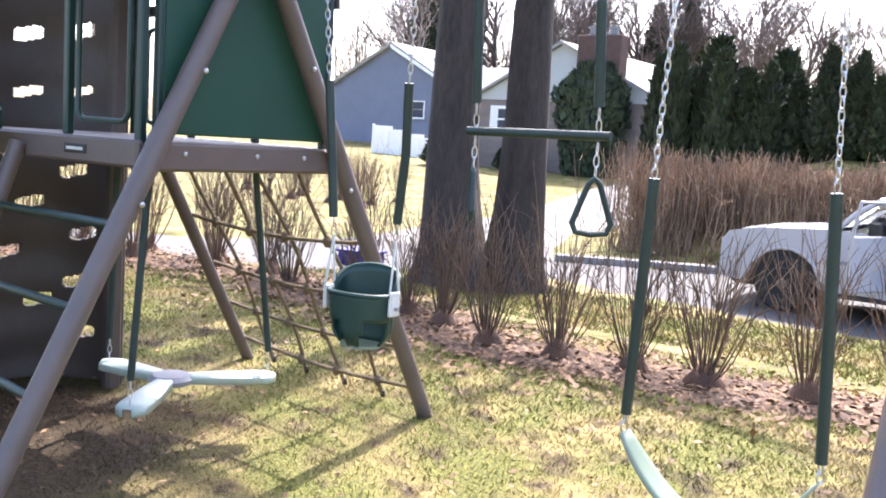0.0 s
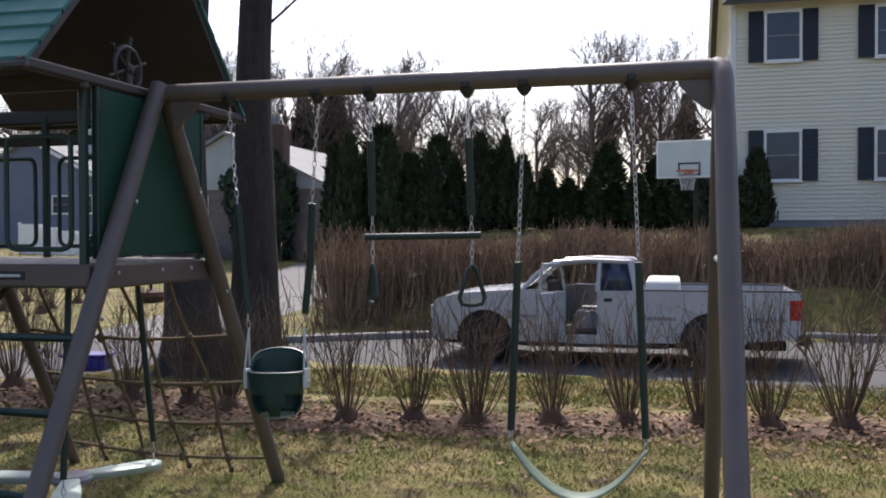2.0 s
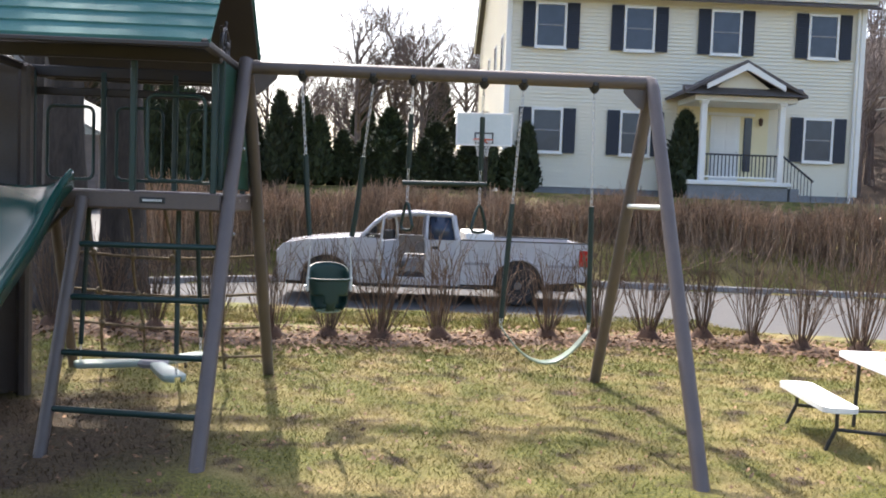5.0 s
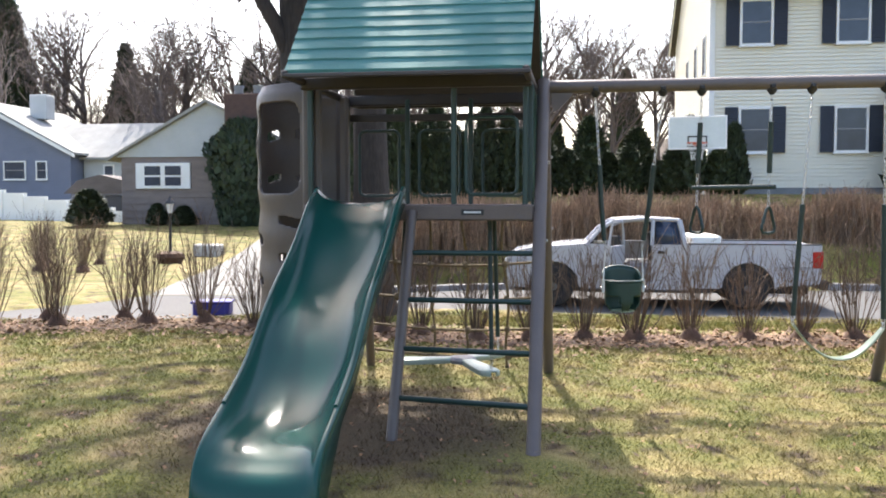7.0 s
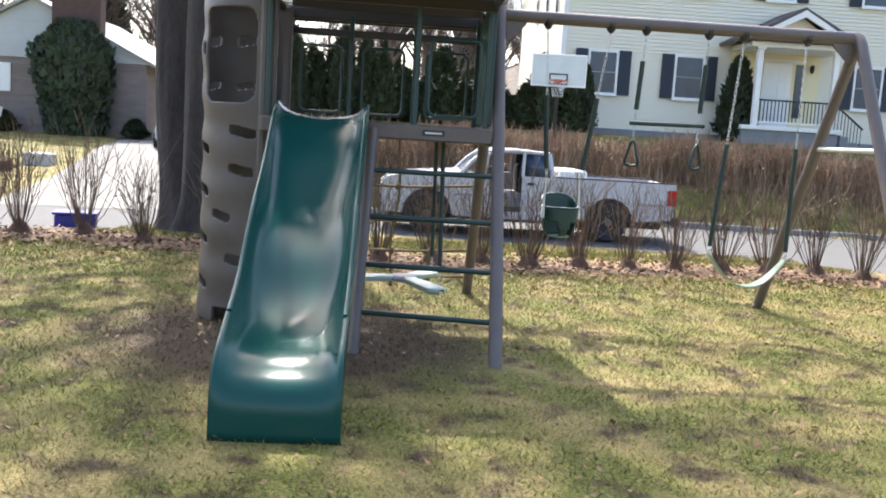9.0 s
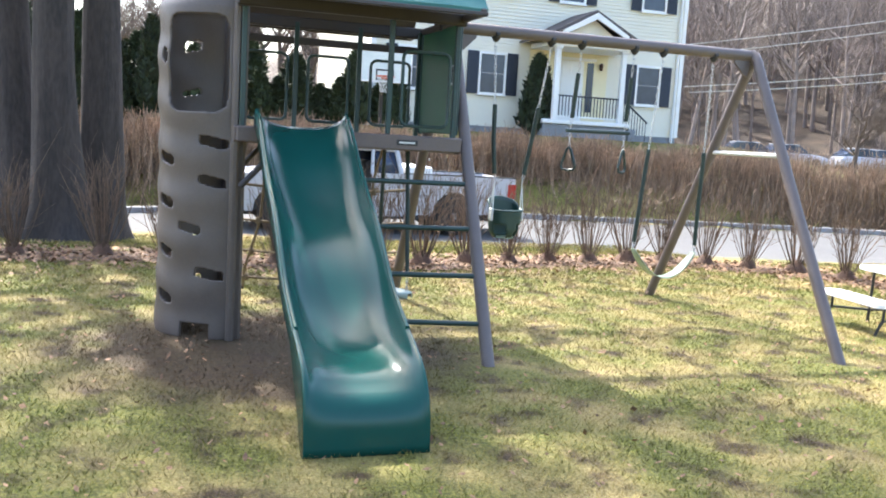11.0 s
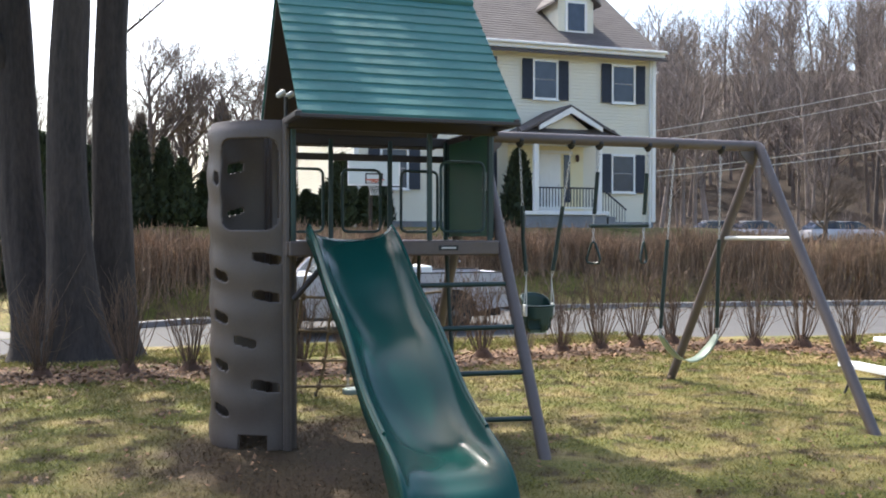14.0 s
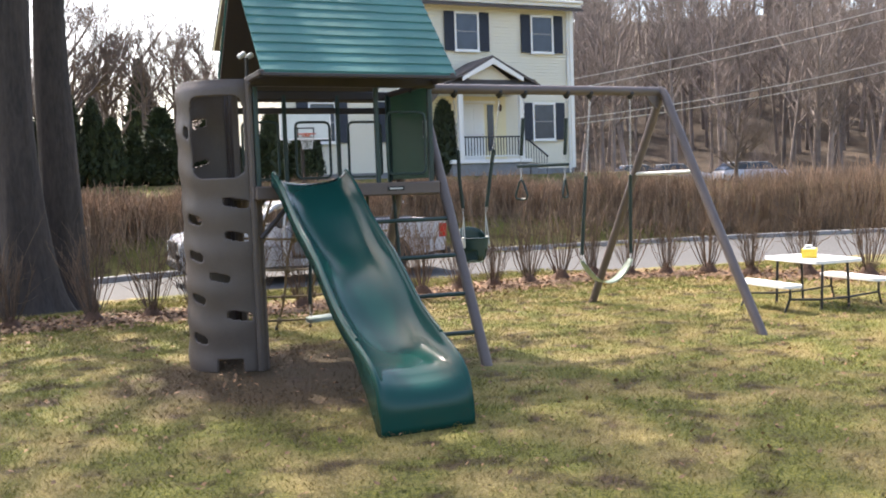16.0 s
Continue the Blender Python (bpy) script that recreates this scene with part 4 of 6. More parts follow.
NB0, NB1 = Vector((-1.70, 1.58, 0.03)), Vector((0.0, 1.46, 0.03))


def net_at(u, v, slack=0.0):
    p = NA0.lerp(NA1, u).lerp(NB0.lerp(NB1, u), v)
    p.y += 0.05 * math.sin(math.pi * v)
    p.z -= slack * math.sin(math.pi * u)
    return p


US = (0.16, 0.36, 0.56, 0.78)
VS = (0.27, 0.50, 0.71, 0.90)
for u in US:
    pts = [net_at(u + 0.012 * math.sin(9 * v + u * 20), v) for v in np.linspace(0, 0.99, 16)]
    part("rope", Build().tube(pts, 0.012, 7), M["rope"], net)
    part("end_cap", Build().tube([pts[-1] + Vector((0, 0.0, 0.02)), pts[-1] - Vector((0, -0.01, 0.02))], 0.016, 8), M["black"], net)
for v in VS:
    pts = [net_at(u, v, 0.045) for u in np.linspace(0.0, 1.0, 20)]
    part("rope", Build().tube(pts, 0.012, 7), M["rope"], net)
    for u in US:
        c = net_at(u, v, 0.045)
        part("knot", Build().lathe([(0.011, -0.034), (0.023, -0.02), (0.027, 0), (0.023, 0.02), (0.011, 0.034)], tuple(c), 8), M["rope"], net)

# ---- three-arm spinner swing under the deck ----
spin = thing("spinner_swing", "pale green three-arm spinner swing on straps under the deck", "swing")
SC = Vector((-0.62, 0.06, 0.34))
for k, ang in enumerate((62, 182, 302)):
    d = Vector((math.cos(radians(ang)), math.sin(radians(ang)), 0))
    rz = Matrix.Translation(SC) @ Matrix.Rotation(radians(ang), 4, "Z")
    arm = Build()
    rows = []
    for i in range(12):
        u = i / 11
        xw = 0.04 + 0.50 * u
        hw = 0.04 + 0.035 * math.sin(min(u * 1.25, 1) * math.pi / 2) - (0.05 * max(0, u - 0.9) * 10 if u > 0.9 else 0)
        zz = 0.012 - 0.02 * u
        rows.append([rz @ Vector(p) for p in ((xw, -hw, zz - 0.035), (xw, -hw, zz), (xw, -hw * 0.8, zz + 0.008), (xw, hw * 0.8, zz + 0.008), (xw, hw, zz), (xw, hw, zz - 0.035))])
    arm.sheet(rows)
    ao = part("arm", arm, M["mint"], spin, smooth=50)
    am = ao.modifiers.new("thick", "SOLIDIFY")
    am.thickness = 0.008
    tip = SC + d * 0.50
    low = tip + Vector((0, 0, 0.12))
    high = Vector((tip.x * 0.9 - 0.06, tip.y * 0.75, DZ - 0.10))
    part("chain", chain(Build(), low, tip + Vector((0, 0, 0.0))), M["chain"], spin)
    part("strap", Build().tube([low, high], 0.017, 10), M["sleeve"], spin, "dark sleeve strap")
part("hub", Build().lathe([(0.10, -0.025), (0.11, 0.0), (0.09, 0.022), (0.03, 0.03)], tuple(SC), 20), M["grey"], spin, "grey plastic hub")

# ---- plants: helpers ----
def twig_arrays(rng, base, tip, r0, r1, bend=0.05, rings=4, sides=3):
    """Thin bent stems, all at once: bases and tips are rows of points."""
    n = len(base)
    s = np.linspace(0, 1, rings)[None, :, None]
    mid = rng.normal(0, 1, (n, 1, 3)) * bend * np.linalg.norm(tip - base, axis=1)[:, None, None]
    path = base[:, None] * (1 - s) + tip[:, None] * s + mid * (4 * s * (1 - s))
    d = tip - base
    d /= np.linalg.norm(d, axis=1)[:, None] + 1e-9
    ref = np.where(np.abs(d[:, 2:3]) > 0.9, np.array([[1.0, 0, 0]]), np.array([[0, 0, 1.0]]))
    u = np.cross(d, ref)
    u /= np.linalg.norm(u, axis=1)[:, None] + 1e-9
    v = np.cross(d, u)
    r0, r1 = np.broadcast_to(r0, (n,)), np.broadcast_to(r1, (n,))
    rad = r0[:, None] * (1 - s[..., 0]) + r1[:, None] * s[..., 0]
    ang = np.arange(sides) * 2 * np.pi / sides
    off = np.cos(ang)[None, :, None] * u[:, None] + np.sin(ang)[None, :, None] * v[:, None]
    verts = path[:, :, None] + rad[:, :, None, None] * off[:, None]
    idx = np.arange(n * rings * sides).reshape(n, rings, sides)
    a, b = idx[:, :-1], idx[:, 1:]
    faces = np.stack([a, np.roll(a, -1, 2), np.roll(b, -1, 2), b], -1).reshape(-1, 4)
    return verts.reshape(-1, 3), faces, path


def merge(sets):
    vs, fs, n = [], [], 0
    for v, f in sets:
        vs.append(v)
        fs.append(f + n)
        n += len(v)
    return np.concatenate(vs), np.concatenate(fs)


def quads_mesh(name, verts, faces, material):
    me = bpy.data.meshes.new(name)
    k = faces.shape[1]
    me.vertices.add(len(verts))
    me.vertices.foreach_set("co", np.ascontiguousarray(verts, dtype=np.float32).ravel())
    me.loops.add(faces.size)
    me.loops.foreach_set("vertex_index", np.ascontiguousarray(faces, dtype=np.int32).ravel())
    me.polygons.add(len(faces))
    me.polygons.foreach_set("loop_start", np.arange(0, faces.size, k, dtype=np.int32))
    me.update(calc_edges=True)
    me.validate()
    me.materials.append(material)
    return me


def crown_arrays(rng, stems, reach, levels, count, thin=0.55, up=0.35, r_min=0.006, taper=0.35, droop=0.0, start=0.25, rings=(4, 3, 2, 2)):
    """Limbs that grow from stems (rows of base, tip, radius), level by level."""
    out = []
    cur = stems
    for lv in range(levels):
        lo = start if lv == 0 else 0.25
        nb, nt, nr = [], [], []
        for base, tip, r in cur:
            L = np.linalg.norm(tip - base)
            k = count[lv]
            for i in range(k):
                s = lo + (1 - lo) * (i + rng.random()) / k
                p = base + (tip - base) * s
                d = (tip - base) / L
                q = rng.normal(0, 1, 3)
                q -= d * (q @ d)
                q /= np.linalg.norm(q) + 1e-9
                ln = reach[lv] * (0.6 + 0.7 * rng.random()) * (1.15 - 0.5 * s)
                way = d * (0.55 + 0.3 * rng.random()) + q * (0.6 + 0.4 * rng.random())
                way[2] += up - droop * lv
                way /= np.linalg.norm(way)
                nb.append(p)
                nt.append(p + way * ln)
                nr.append(max(r * (1 - 0.6 * s) * thin, r_min))
        nb, nt, nr = np.array(nb), np.array(nt), np.array(nr)
        v, f, _ = twig_arrays(rng, nb, nt, nr, np.maximum(nr * taper, r_min * 0.6), 0.06, rings[lv], 4 if lv == 0 else 3)
        out.append((v, f))
        cur = list(zip(nb, nt, nr))
    return out


def place_z(x, y):
    return lawn_z(x, y)


# ---- large trees in the verge ----
def big_tree(x, y, r, seed, lean, fork, sweep=(0, 0)):
    rng = np.random.default_rng(seed)
    z0 = place_z(x, y) - 0.15
    t = thing("tree", "tall bare shade tree with thick furrowed grey trunk", "tree", "verge trees", (x, y, z0))
    pts, rs = [], []
    for i in range(60):
        h = 19.0 * (i / 59) ** 1.6
        away = 1 - math.exp(-h / 1.3)
        pts.append((lean[0] * h + sweep[0] * away + 0.05 * math.sin(h * 0.9 + seed), lean[1] * h + sweep[1] * away + 0.05 * math.cos(h * 0.7 + seed), h))
        rs.append(r * (1 - 0.72 * h / 19) + r * (0.75 * math.exp(-h / 0.28) + 0.55 * math.exp(-h / 1.1)))
    b = Build()
    seg = 48
    vs, fs = [], []
    for (px, py, pz), rr in zip(pts, rs):
        for k in range(seg):
            a = 2 * math.pi * k / seg
            q = rr * (1 + 0.09 * noise.noise((3 * math.cos(a), 3 * math.sin(a), pz * 0.5 + seed)) + 0.035 * noise.noise((9 * math.cos(a), 9 * math.sin(a), pz * 0.7 + seed)) + 0.2 * math.exp(-pz / 0.45) * math.sin(5 * a + seed))
            vs.append((px + q * math.cos(a), py + q * math.sin(a), pz))
    for i in range(len(pts) - 1):
        for k in range(seg):
            fs.append((i * seg + k, i * seg + (k + 1) % seg, (i + 1) * seg + (k + 1) % seg, (i + 1) * seg + k))
    b.add(vs, fs)
    part("trunk", b, M["bark"], t, smooth=80)
    stems = []
    for h, az, ln, rr in fork:
        base = np.array([lean[0] * h + sweep[0], lean[1] * h + sweep[1], h])
        way = np.array([math.cos(radians(az)) * 0.75, math.sin(radians(az)) * 0.75, 0.75])
        stems.append((base, base + way * ln, rr))
    sb = np.array([s[0] for s in stems])
    st = np.array([s[1] for s in stems])
    sr = np.array([s[2] for s in stems])
    sets = [twig_arrays(rng, sb, st, sr, sr * 0.4, 0.05, 8, 8)[:2]]
    sets += crown_arrays(rng, stems, (2.6, 1.3, 0.7), 3, (7, 6, 4), r_min=0.007)
    v, f = merge(sets)
    c = new("crown", quads_mesh("crown", v, f, M["bark"]))
    c.parent = t
    return t


rngs = np.random.default_rng(3)
forks = lambda lo, n, r: [(lo + (17.5 - lo) * (i / n) ** 0.9, rngs.random() * 360, 5.5 - 2.6 * i / n, r * (1 - 0.5 * i / n)) for i in range(n)]
big_tree(-3.22, 7.34, 0.285, 1, (0.004, -0.004), [(4.9, 20, 1.6, 0.022)] + forks(6.2, 11, 0.13), (0.2, 0.1))
big_tree(-3.56, 6.64, 0.29, 2, (-0.002, -0.006), [(5.4, 200, 3.0, 0.07)] + forks(6.6, 11, 0.13), (0.0, -0.1))
big_tree(-3.84, 7.29, 0.30, 3, (-0.055, 0.004), [(4.3, 160, 4.5, 0.15), (3.6, 175, 1.8, 0.02)] + forks(6.0, 11, 0.13), (-0.35, 0.4))


# ---- shrub row ----
def shrub_variant(seed):
    rng = np.random.default_rng(seed)
    t = thing("shrub", "bare vase-shaped shrub of upright tan twigs in mulch", "shrub", "shrub row")
    n = 34
    az = rng.random(n) * 2 * np.pi
    out = rng.random(n) ** 0.7
    base = np.stack([0.07 * np.cos(az) * out, 0.07 * np.sin(az) * out, 0.05 + 0 * az], 1)
    h = 0.75 + 0.5 * rng.random(n)
    tip = np.stack([0.42 * out * np.cos(az), 0.42 * out * np.sin(az), h * (1.05 - 0.28 * out)], 1)
    v, f, path = twig_arrays(rng, base, tip, 0.0062, 0.0026, 0.06, 6, 4)
    sets = [(v, f)]
    b2 = path[:, 2:5].reshape(-1, 3)
    way = rng.normal(0, 0.10, b2.shape) + np.array([0, 0, 0.24])
    way[:, :2] += b2[:, :2] * 0.35
    v2, f2, _ = twig_arrays(rng, b2, b2 + way * (0.6 + rng.random((len(b2), 1))), 0.004, 0.002, 0.06, 4, 3)
    sets.append((v2, f2))
    v, f = merge(sets)
    o = new("twig_spray", quads_mesh("twig_spray", v, f, M["twig"]))
    o.parent = t
    clump = Build()
    vs, fs = [], []
    for j in range(6):
        for i in range(14):
            a = 2 * math.pi * i / 14
            rr = (0.16, 0.15, 0.125, 0.10, 0.07, 0.02)[j] * (1 + 0.25 * noise.noise((math.cos(a) * 2, math.sin(a) * 2, j + seed)))
            vs.append((rr * math.cos(a), rr * math.sin(a), -0.03 + 0.038 * j))
    for j in range(5):
        for i in range(14):
            fs.append((j * 14 + i, j * 14 + (i + 1) % 14, (j + 1) * 14 + (i + 1) % 14, (j + 1) * 14 + i))
    clump.add(vs, fs)
    part("root_clump", clump, M["mulch"], t)
    return t


variants = [shrub_variant(40 + k) for k in range(5)]
for i, (x, y) in enumerate(SHRUB_LINE):
    src = variants[i % 5]
    s = 0.92 + 0.22 * rngs.random()
    m = Matrix.Translation((x, y, place_z(x, y))) @ Matrix.Rotation(rngs.random() * 6.28, 4, "Z")
    if i < 5:
        ob = src
        ob.matrix_basis = m
        ob.scale = (s, s, s * 1.03)
    else:
        ob = copy_thing(src, m)
        ob.scale = (s, s, s * 1.03)
    if x < -4:
        ob.scale = (s * 0.95, s * 0.95, s * 1.15)

# further brush beyond the bend
for i, (x, y) in enumerate(((-12.6, 15.2), (-13.3, 16.4), (-14.1, 15.6), (-14.8, 16.8), (-15.4, 15.4), (-16.2, 16.6), (-16.8, 15.8), (-13.8, 18.2), (-15.6, 18.4), (-17.4, 18.0), (-18.3, 16.4), (-6.9, 4.5), (-7.5, 3.95), (-8.2, 3.2), (-6.0, 4.9), (-8.9, 2.5), (-7.8, 3.4), (-10.6, 0.2), (-9.9, -0.6))):
    ob = copy_thing(variants[i % 5], Matrix.Translation((x, y, place_z(x, y))) @ Matrix.Rotation(i * 1.3, 4, "Z"))
    ob.scale = (1.25, 1.25, 1.25) if y > 10 else (0.95, 0.95, 1.12)

# ---- russet hedge across the road ----
HEDGE = spline([(-4.3, 13.7, 0), (-3.0, 14.3, 0), (1, 15.0, 0), (7, 15.0, 0), (14, 14.0, 0), (20, 12.3, 0), (30, 9.0, 0), (46, 2.5, 0)], 400)
HEDGE = np.array(HEDGE)
rng = np.random.default_rng(11)
n = 15000
k = (rng.random(n) ** 1.15 * 398).astype(int)
p = HEDGE[k] + (HEDGE[k + 1] - HEDGE[k]) * rng.random((n, 1))
p[:, :2] += rng.normal(0, 0.33, (n, 2))
p[:, 2] = [land(a, c) - 0.03 for a, c in p[:, :2]]
top = 1.76 + 0.2 * np.sin(p[:, 0] * 1.7) * np.cos(p[:, 0] * 0.6) + rng.normal(0, 0.09, n)
tips = p + np.stack([rng.normal(0, 0.24, n), rng.normal(0, 0.2, n), (top - p[:, 2]) * (0.75 + 0.25 * rng.random(n))], 1)
v, f, path = twig_arrays(rng, p, tips, 0.010, 0.005, 0.09, 4, 3)
b2 = path[:, 2]
way = np.stack([rng.normal(0, 0.2, n), rng.normal(0, 0.2, n), 0.05 + 0.26 * rng.random(n)], 1)
v2, f2, _ = twig_arrays(rng, b2, b2 + way, 0.0055, 0.003, 0.05, 2, 3)
v, f = merge([(v, f), (v2, f2)])
tagged(new("hedge", quads_mesh("hedge", v, f, M["hedge"])), "dense russet bare-twig hedge along the far kerb", "hedge", kind="stuff")


# ---- evergreens ----
def foliage_arrays(rng, n, shape, leaf=(0.10, 0.045)):
    """Small upright sprays spread through a body given by shape(height 0..1) -> radius."""
    h = rng.random(n) ** 0.85
    rad = np.array([shape(q) for q in h]) * (0.62 + 0.42 * rng.random(n) ** 0.6)
    az = rng.random(n) * 2 * np.pi
    lump = 1 + 0.16 * np.sin(az * 5 + h * 9) * np.sin(h * 14 + az * 2)
    c = np.stack([rad * lump * np.cos(az), rad * lump * np.sin(az), h], 1)
    outw = np.stack([np.cos(az), np.sin(az), 0 * az], 1)
    upv = outw * 0.45 + np.array([0, 0, 1.0]) + rng.normal(0, 0.35, (n, 3))
    upv /= np.linalg.norm(upv, axis=1)[:, None]
    side = np.cross(upv, outw + rng.normal(0, 0.6, (n, 3)))
    side /= np.linalg.norm(side, axis=1)[:, None] + 1e-9
    return c, upv, side


def evergreen(name, label, height, radius, seed, material, n=2600, shape=None, leaf=(0.16, 0.06), group=""):
    rng = np.random.default_rng(seed)
    t = thing(name, label, "evergreen tree" if height > 1.6 else "shrub", group)
    shape = shape or (lambda q: radius * min(1, (q + 0.05) * 5) * (1 - q) ** 0.62)
    c, u, s = foliage_arrays(rng, n, shape)
    c[:, 2] = c[:, 2] * height + 0.05
    a, b = leaf[0] * (0.6 + 0.8 * rng.random((n, 1))), leaf[1] * (0.6 + 0.8 * rng.random((n, 1)))
    q = np.stack([c - u * a * 0.6 - s * b * 0.4, c - u * a * 0.1 + s * b, c + u * a, c - u * a * 0.1 - s * b], 1).reshape(-1, 3)
    f = np.arange(len(q)).reshape(-1, 4)
    o = new("crown", quads_mesh("crown", q, f, material))
    o.parent = t
    # dense inner body so that no light shows through the middle
    core = Build()
    prof = [(max(0.02, shape(i / 12) * 0.72), height * i / 12 * 0.97) for i in range(13)]
    core.lathe(prof, seg=12)
    part("inner_growth", core, material, t)
    part("trunk", Build().tube([(0, 0, -0.2), (0, 0, height * 0.5)], [0.06 * max(1, height / 3), 0.03], 8), M["bark"], t)
    return t


arbs = [evergreen("arborvitae", "dark narrow arborvitae in a planted screen", 2.6, 0.5, 60 + k, M["arb"], 2400, group="arborvitae screen") for k in range(3)]
ARB = [(-6.9, 20.5, 4.1), (-6.3, 20.2, 4.3), (-5.7, 20.6, 4.0), (-5.1, 20.2, 4.2), (-4.5, 20.4, 3.8), (-3.9, 20.2, 3.95), (-3.3, 20.5, 3.6), (-2.5, 20.2, 4.35), (-1.85, 20.4, 4.25), (-1.35, 20.2, 3.7), (-0.7, 20.5, 3.35), (-0.1, 20.2, 3.1), (0.5, 20.3, 3.15), (1.1, 20.5, 3.0), (1.7, 20.2, 3.2), (2.3, 20.4, 2.9), (2.9, 20.2, 3.1), (3.4, 20.4, 3.0)]
for i, (x, y, topz) in enumerate(ARB):
    z = place_z(x, y)
    s = (topz - z) / 2.62
    w2 = (0.72 + 0.2 * rngs.random()) * (1.5 if x < -4 else 1.25)
    m = Matrix.Translation((x, y, z)) @ Matrix.Rotation(i * 2.1, 4, "Z")
    if i < 3:
        ob = arbs[i]
        ob.matrix_basis = m
    else:
        ob = copy_thing(arbs[i % 3], m)
    ob.scale = (w2, w2, s)
for i in range(22):
    x, y = -7.0 + i * 0.49, 21.6 + 0.3 * math.sin(i * 2.3)
    z = place_z(x, y)
    ob = copy_thing(arbs[i % 3], Matrix.Translation((x, y, z)) @ Matrix.Rotation(i, 4, "Z"))
    ob.scale = (1.15, 1.15, (2.75 + 0.25 * math.sin(i * 1.9) + (0.9 if x < -3.4 else 0.0) - z) / 2.62)
# wide dark evergreens behind the screen
for x, y, topz, wd in ((-6.4, 23.5, 4.9, 1.6), (-4.6, 23.8, 4.6, 1.5), (-2.9, 24, 4.2, 1.3), (0.6, 25, 4.4, 1.2), (2.2, 25, 4.0, 1.2)):
    z = place_z(x, y)
    ob = copy_thing(arbs[1], Matrix.Translation((x, y, z)))
    ob.scale = (wd * 1.5, wd * 1.5, (topz - z) / 2.62)
cone = evergreen("yew_shrub", "dark conical evergreen shrub beside the porch", 2.5, 0.62, 71, M["arb"], 2600, shape=lambda q: 0.62 * min(1, (q + 0.12) * 4) * (1 - q) ** 0.5, group="foundation shrubs")
cone.location = (9.55, 20.9, place_z(9.55, 20.9))
for x, y, w2, h2 in ((3.42, 20.4, 0.95, 0.86), (4.25, 20.5, 0.95, 0.5), (4.75, 20.9, 0.8, 0.8)):
    ob = copy_thing(cone, Matrix.Translation((x, y, place_z(x, y))))
    ob.scale = (w2, w2, h2)


# ---- bare trees beyond ----
def bare_tree_arrays(seed, height, r, levels=3, count=(15, 6, 5), spread=1.0, start=0.25, fine=0.012):
    rng = np.random.default_rng(seed)
    base, tip = np.zeros(3), np.array([0.3 * rng.normal(), 0.3 * rng.normal(), height * 0.82])
    stems = [(base, tip, r)]
    sets = [twig_arrays(rng, np.array([base]), np.array([tip]), np.array([r]), np.array([r * 0.25]), 0.01, 8, 7)[:2]]
    reach = [height * 0.36 * spread, height * 0.16 * spread, height * 0.085 * spread, height * 0.05]
    sets += crown_arrays(rng, stems, reach[:levels], levels, count, thin=0.6, up=0.45, r_min=fine, start=start, rings=(4, 2, 2, 2) if fine < 0.012 else (4, 3, 2, 2))
    return sets


def bare_tree(seed, height, r, **kw):
    t = thing("tree", "leafless grey-brown tree with fine spreading branches", "tree", "bare background trees")
    sets = bare_tree_arrays(seed, height, r, **kw)
    for nm, some in (("trunk", sets[:1]), ("crown", sets[1:])):
        v, f = merge(some)
        o = new(nm, quads_mesh(nm, v, f, M["branch"]))
        o.parent = t
    return t


wide = [bare_tree(80 + k, 10.5, 0.26, levels=4, count=(15, 6, 5, 4), spread=1.15) for k in range(3)]
TREES = [(-9.5, 44, 1.0), (-1.5, 46, 1.2), (2.2, 44, 1.05), (0.4, 49, 1.15), (-5.5, 52, 0.95), (5.5, 55, 1.15), (-13.5, 50, 1.0), (-17, 60, 1.2), (-22, 58, 1.25), (-26.5, 62, 1.15), (-30, 60, 1.3), (-34, 64, 1.2), (-38, 60, 1.35), (-42, 63, 1.4), (-47, 60, 1.5), (-20, 66, 1.2), (-24, 68, 1.3), (-36, 70, 1.3), (-28, 52, 1.05), (-9, 60, 1.1), (-3, 62, 1.0), (1, 66, 1.1), (8, 60, 1.2), (12, 58, 1.2), (18, 50, 1.25), (20.5, 42, 1.3), (23, 47, 1.35), (-52, 66, 1.6), (-14, 68, 1.2)]
for i, (x, y, s) in enumerate(TREES):
    m = Matrix.Translation((x, y, land(x, y) - 0.1)) @ Matrix.Rotation(i * 1.9, 4, "Z")
    if i < 3:
        ob = wide[i]
        ob.matrix_basis = m
    else:
        ob = copy_thing(wide[i % 3], m)
    if -16 < x < 9:
        s *= 0.8
    ob.scale = (s, s, s * 0.95)
# small round tree by the parked cars
ob = copy_thing(wide[0], Matrix.Translation((33, 33, land(33, 33) - 0.1)))
ob.scale = (0.62, 0.62, 0.36)
# pines
pines = [evergreen("pine_tree", "tall dark pine among bare trees", 11, 2.2, 90 + k, M["arb"], 3600, shape=lambda q: 2.6 * min(1, max(0, q - 0.12) * 6) * (1 - q) ** 0.85, leaf=(0.6, 0.2), group="background pines") for k in range(2)]
for i, (x, y, s) in enumerate(((-46, 62, 1.45), (-22, 60, 0.95), (-2.0, 62, 0.62), (3.5, 60, 0.7), (19.2, 34, 0.78), (-40, 70, 1.2), (-27, 66, 1.0), (21.5, 40, 0.8))):
    m = Matrix.Translation((x, y, land(x, y) - 0.1)) @ Matrix.Rotation(i * 1.1, 4, "Z")
    ob = pines[i] if i < 2 else copy_thing(pines[i % 2], m)
    ob.matrix_basis = m
    ob.scale = (s, s, s)
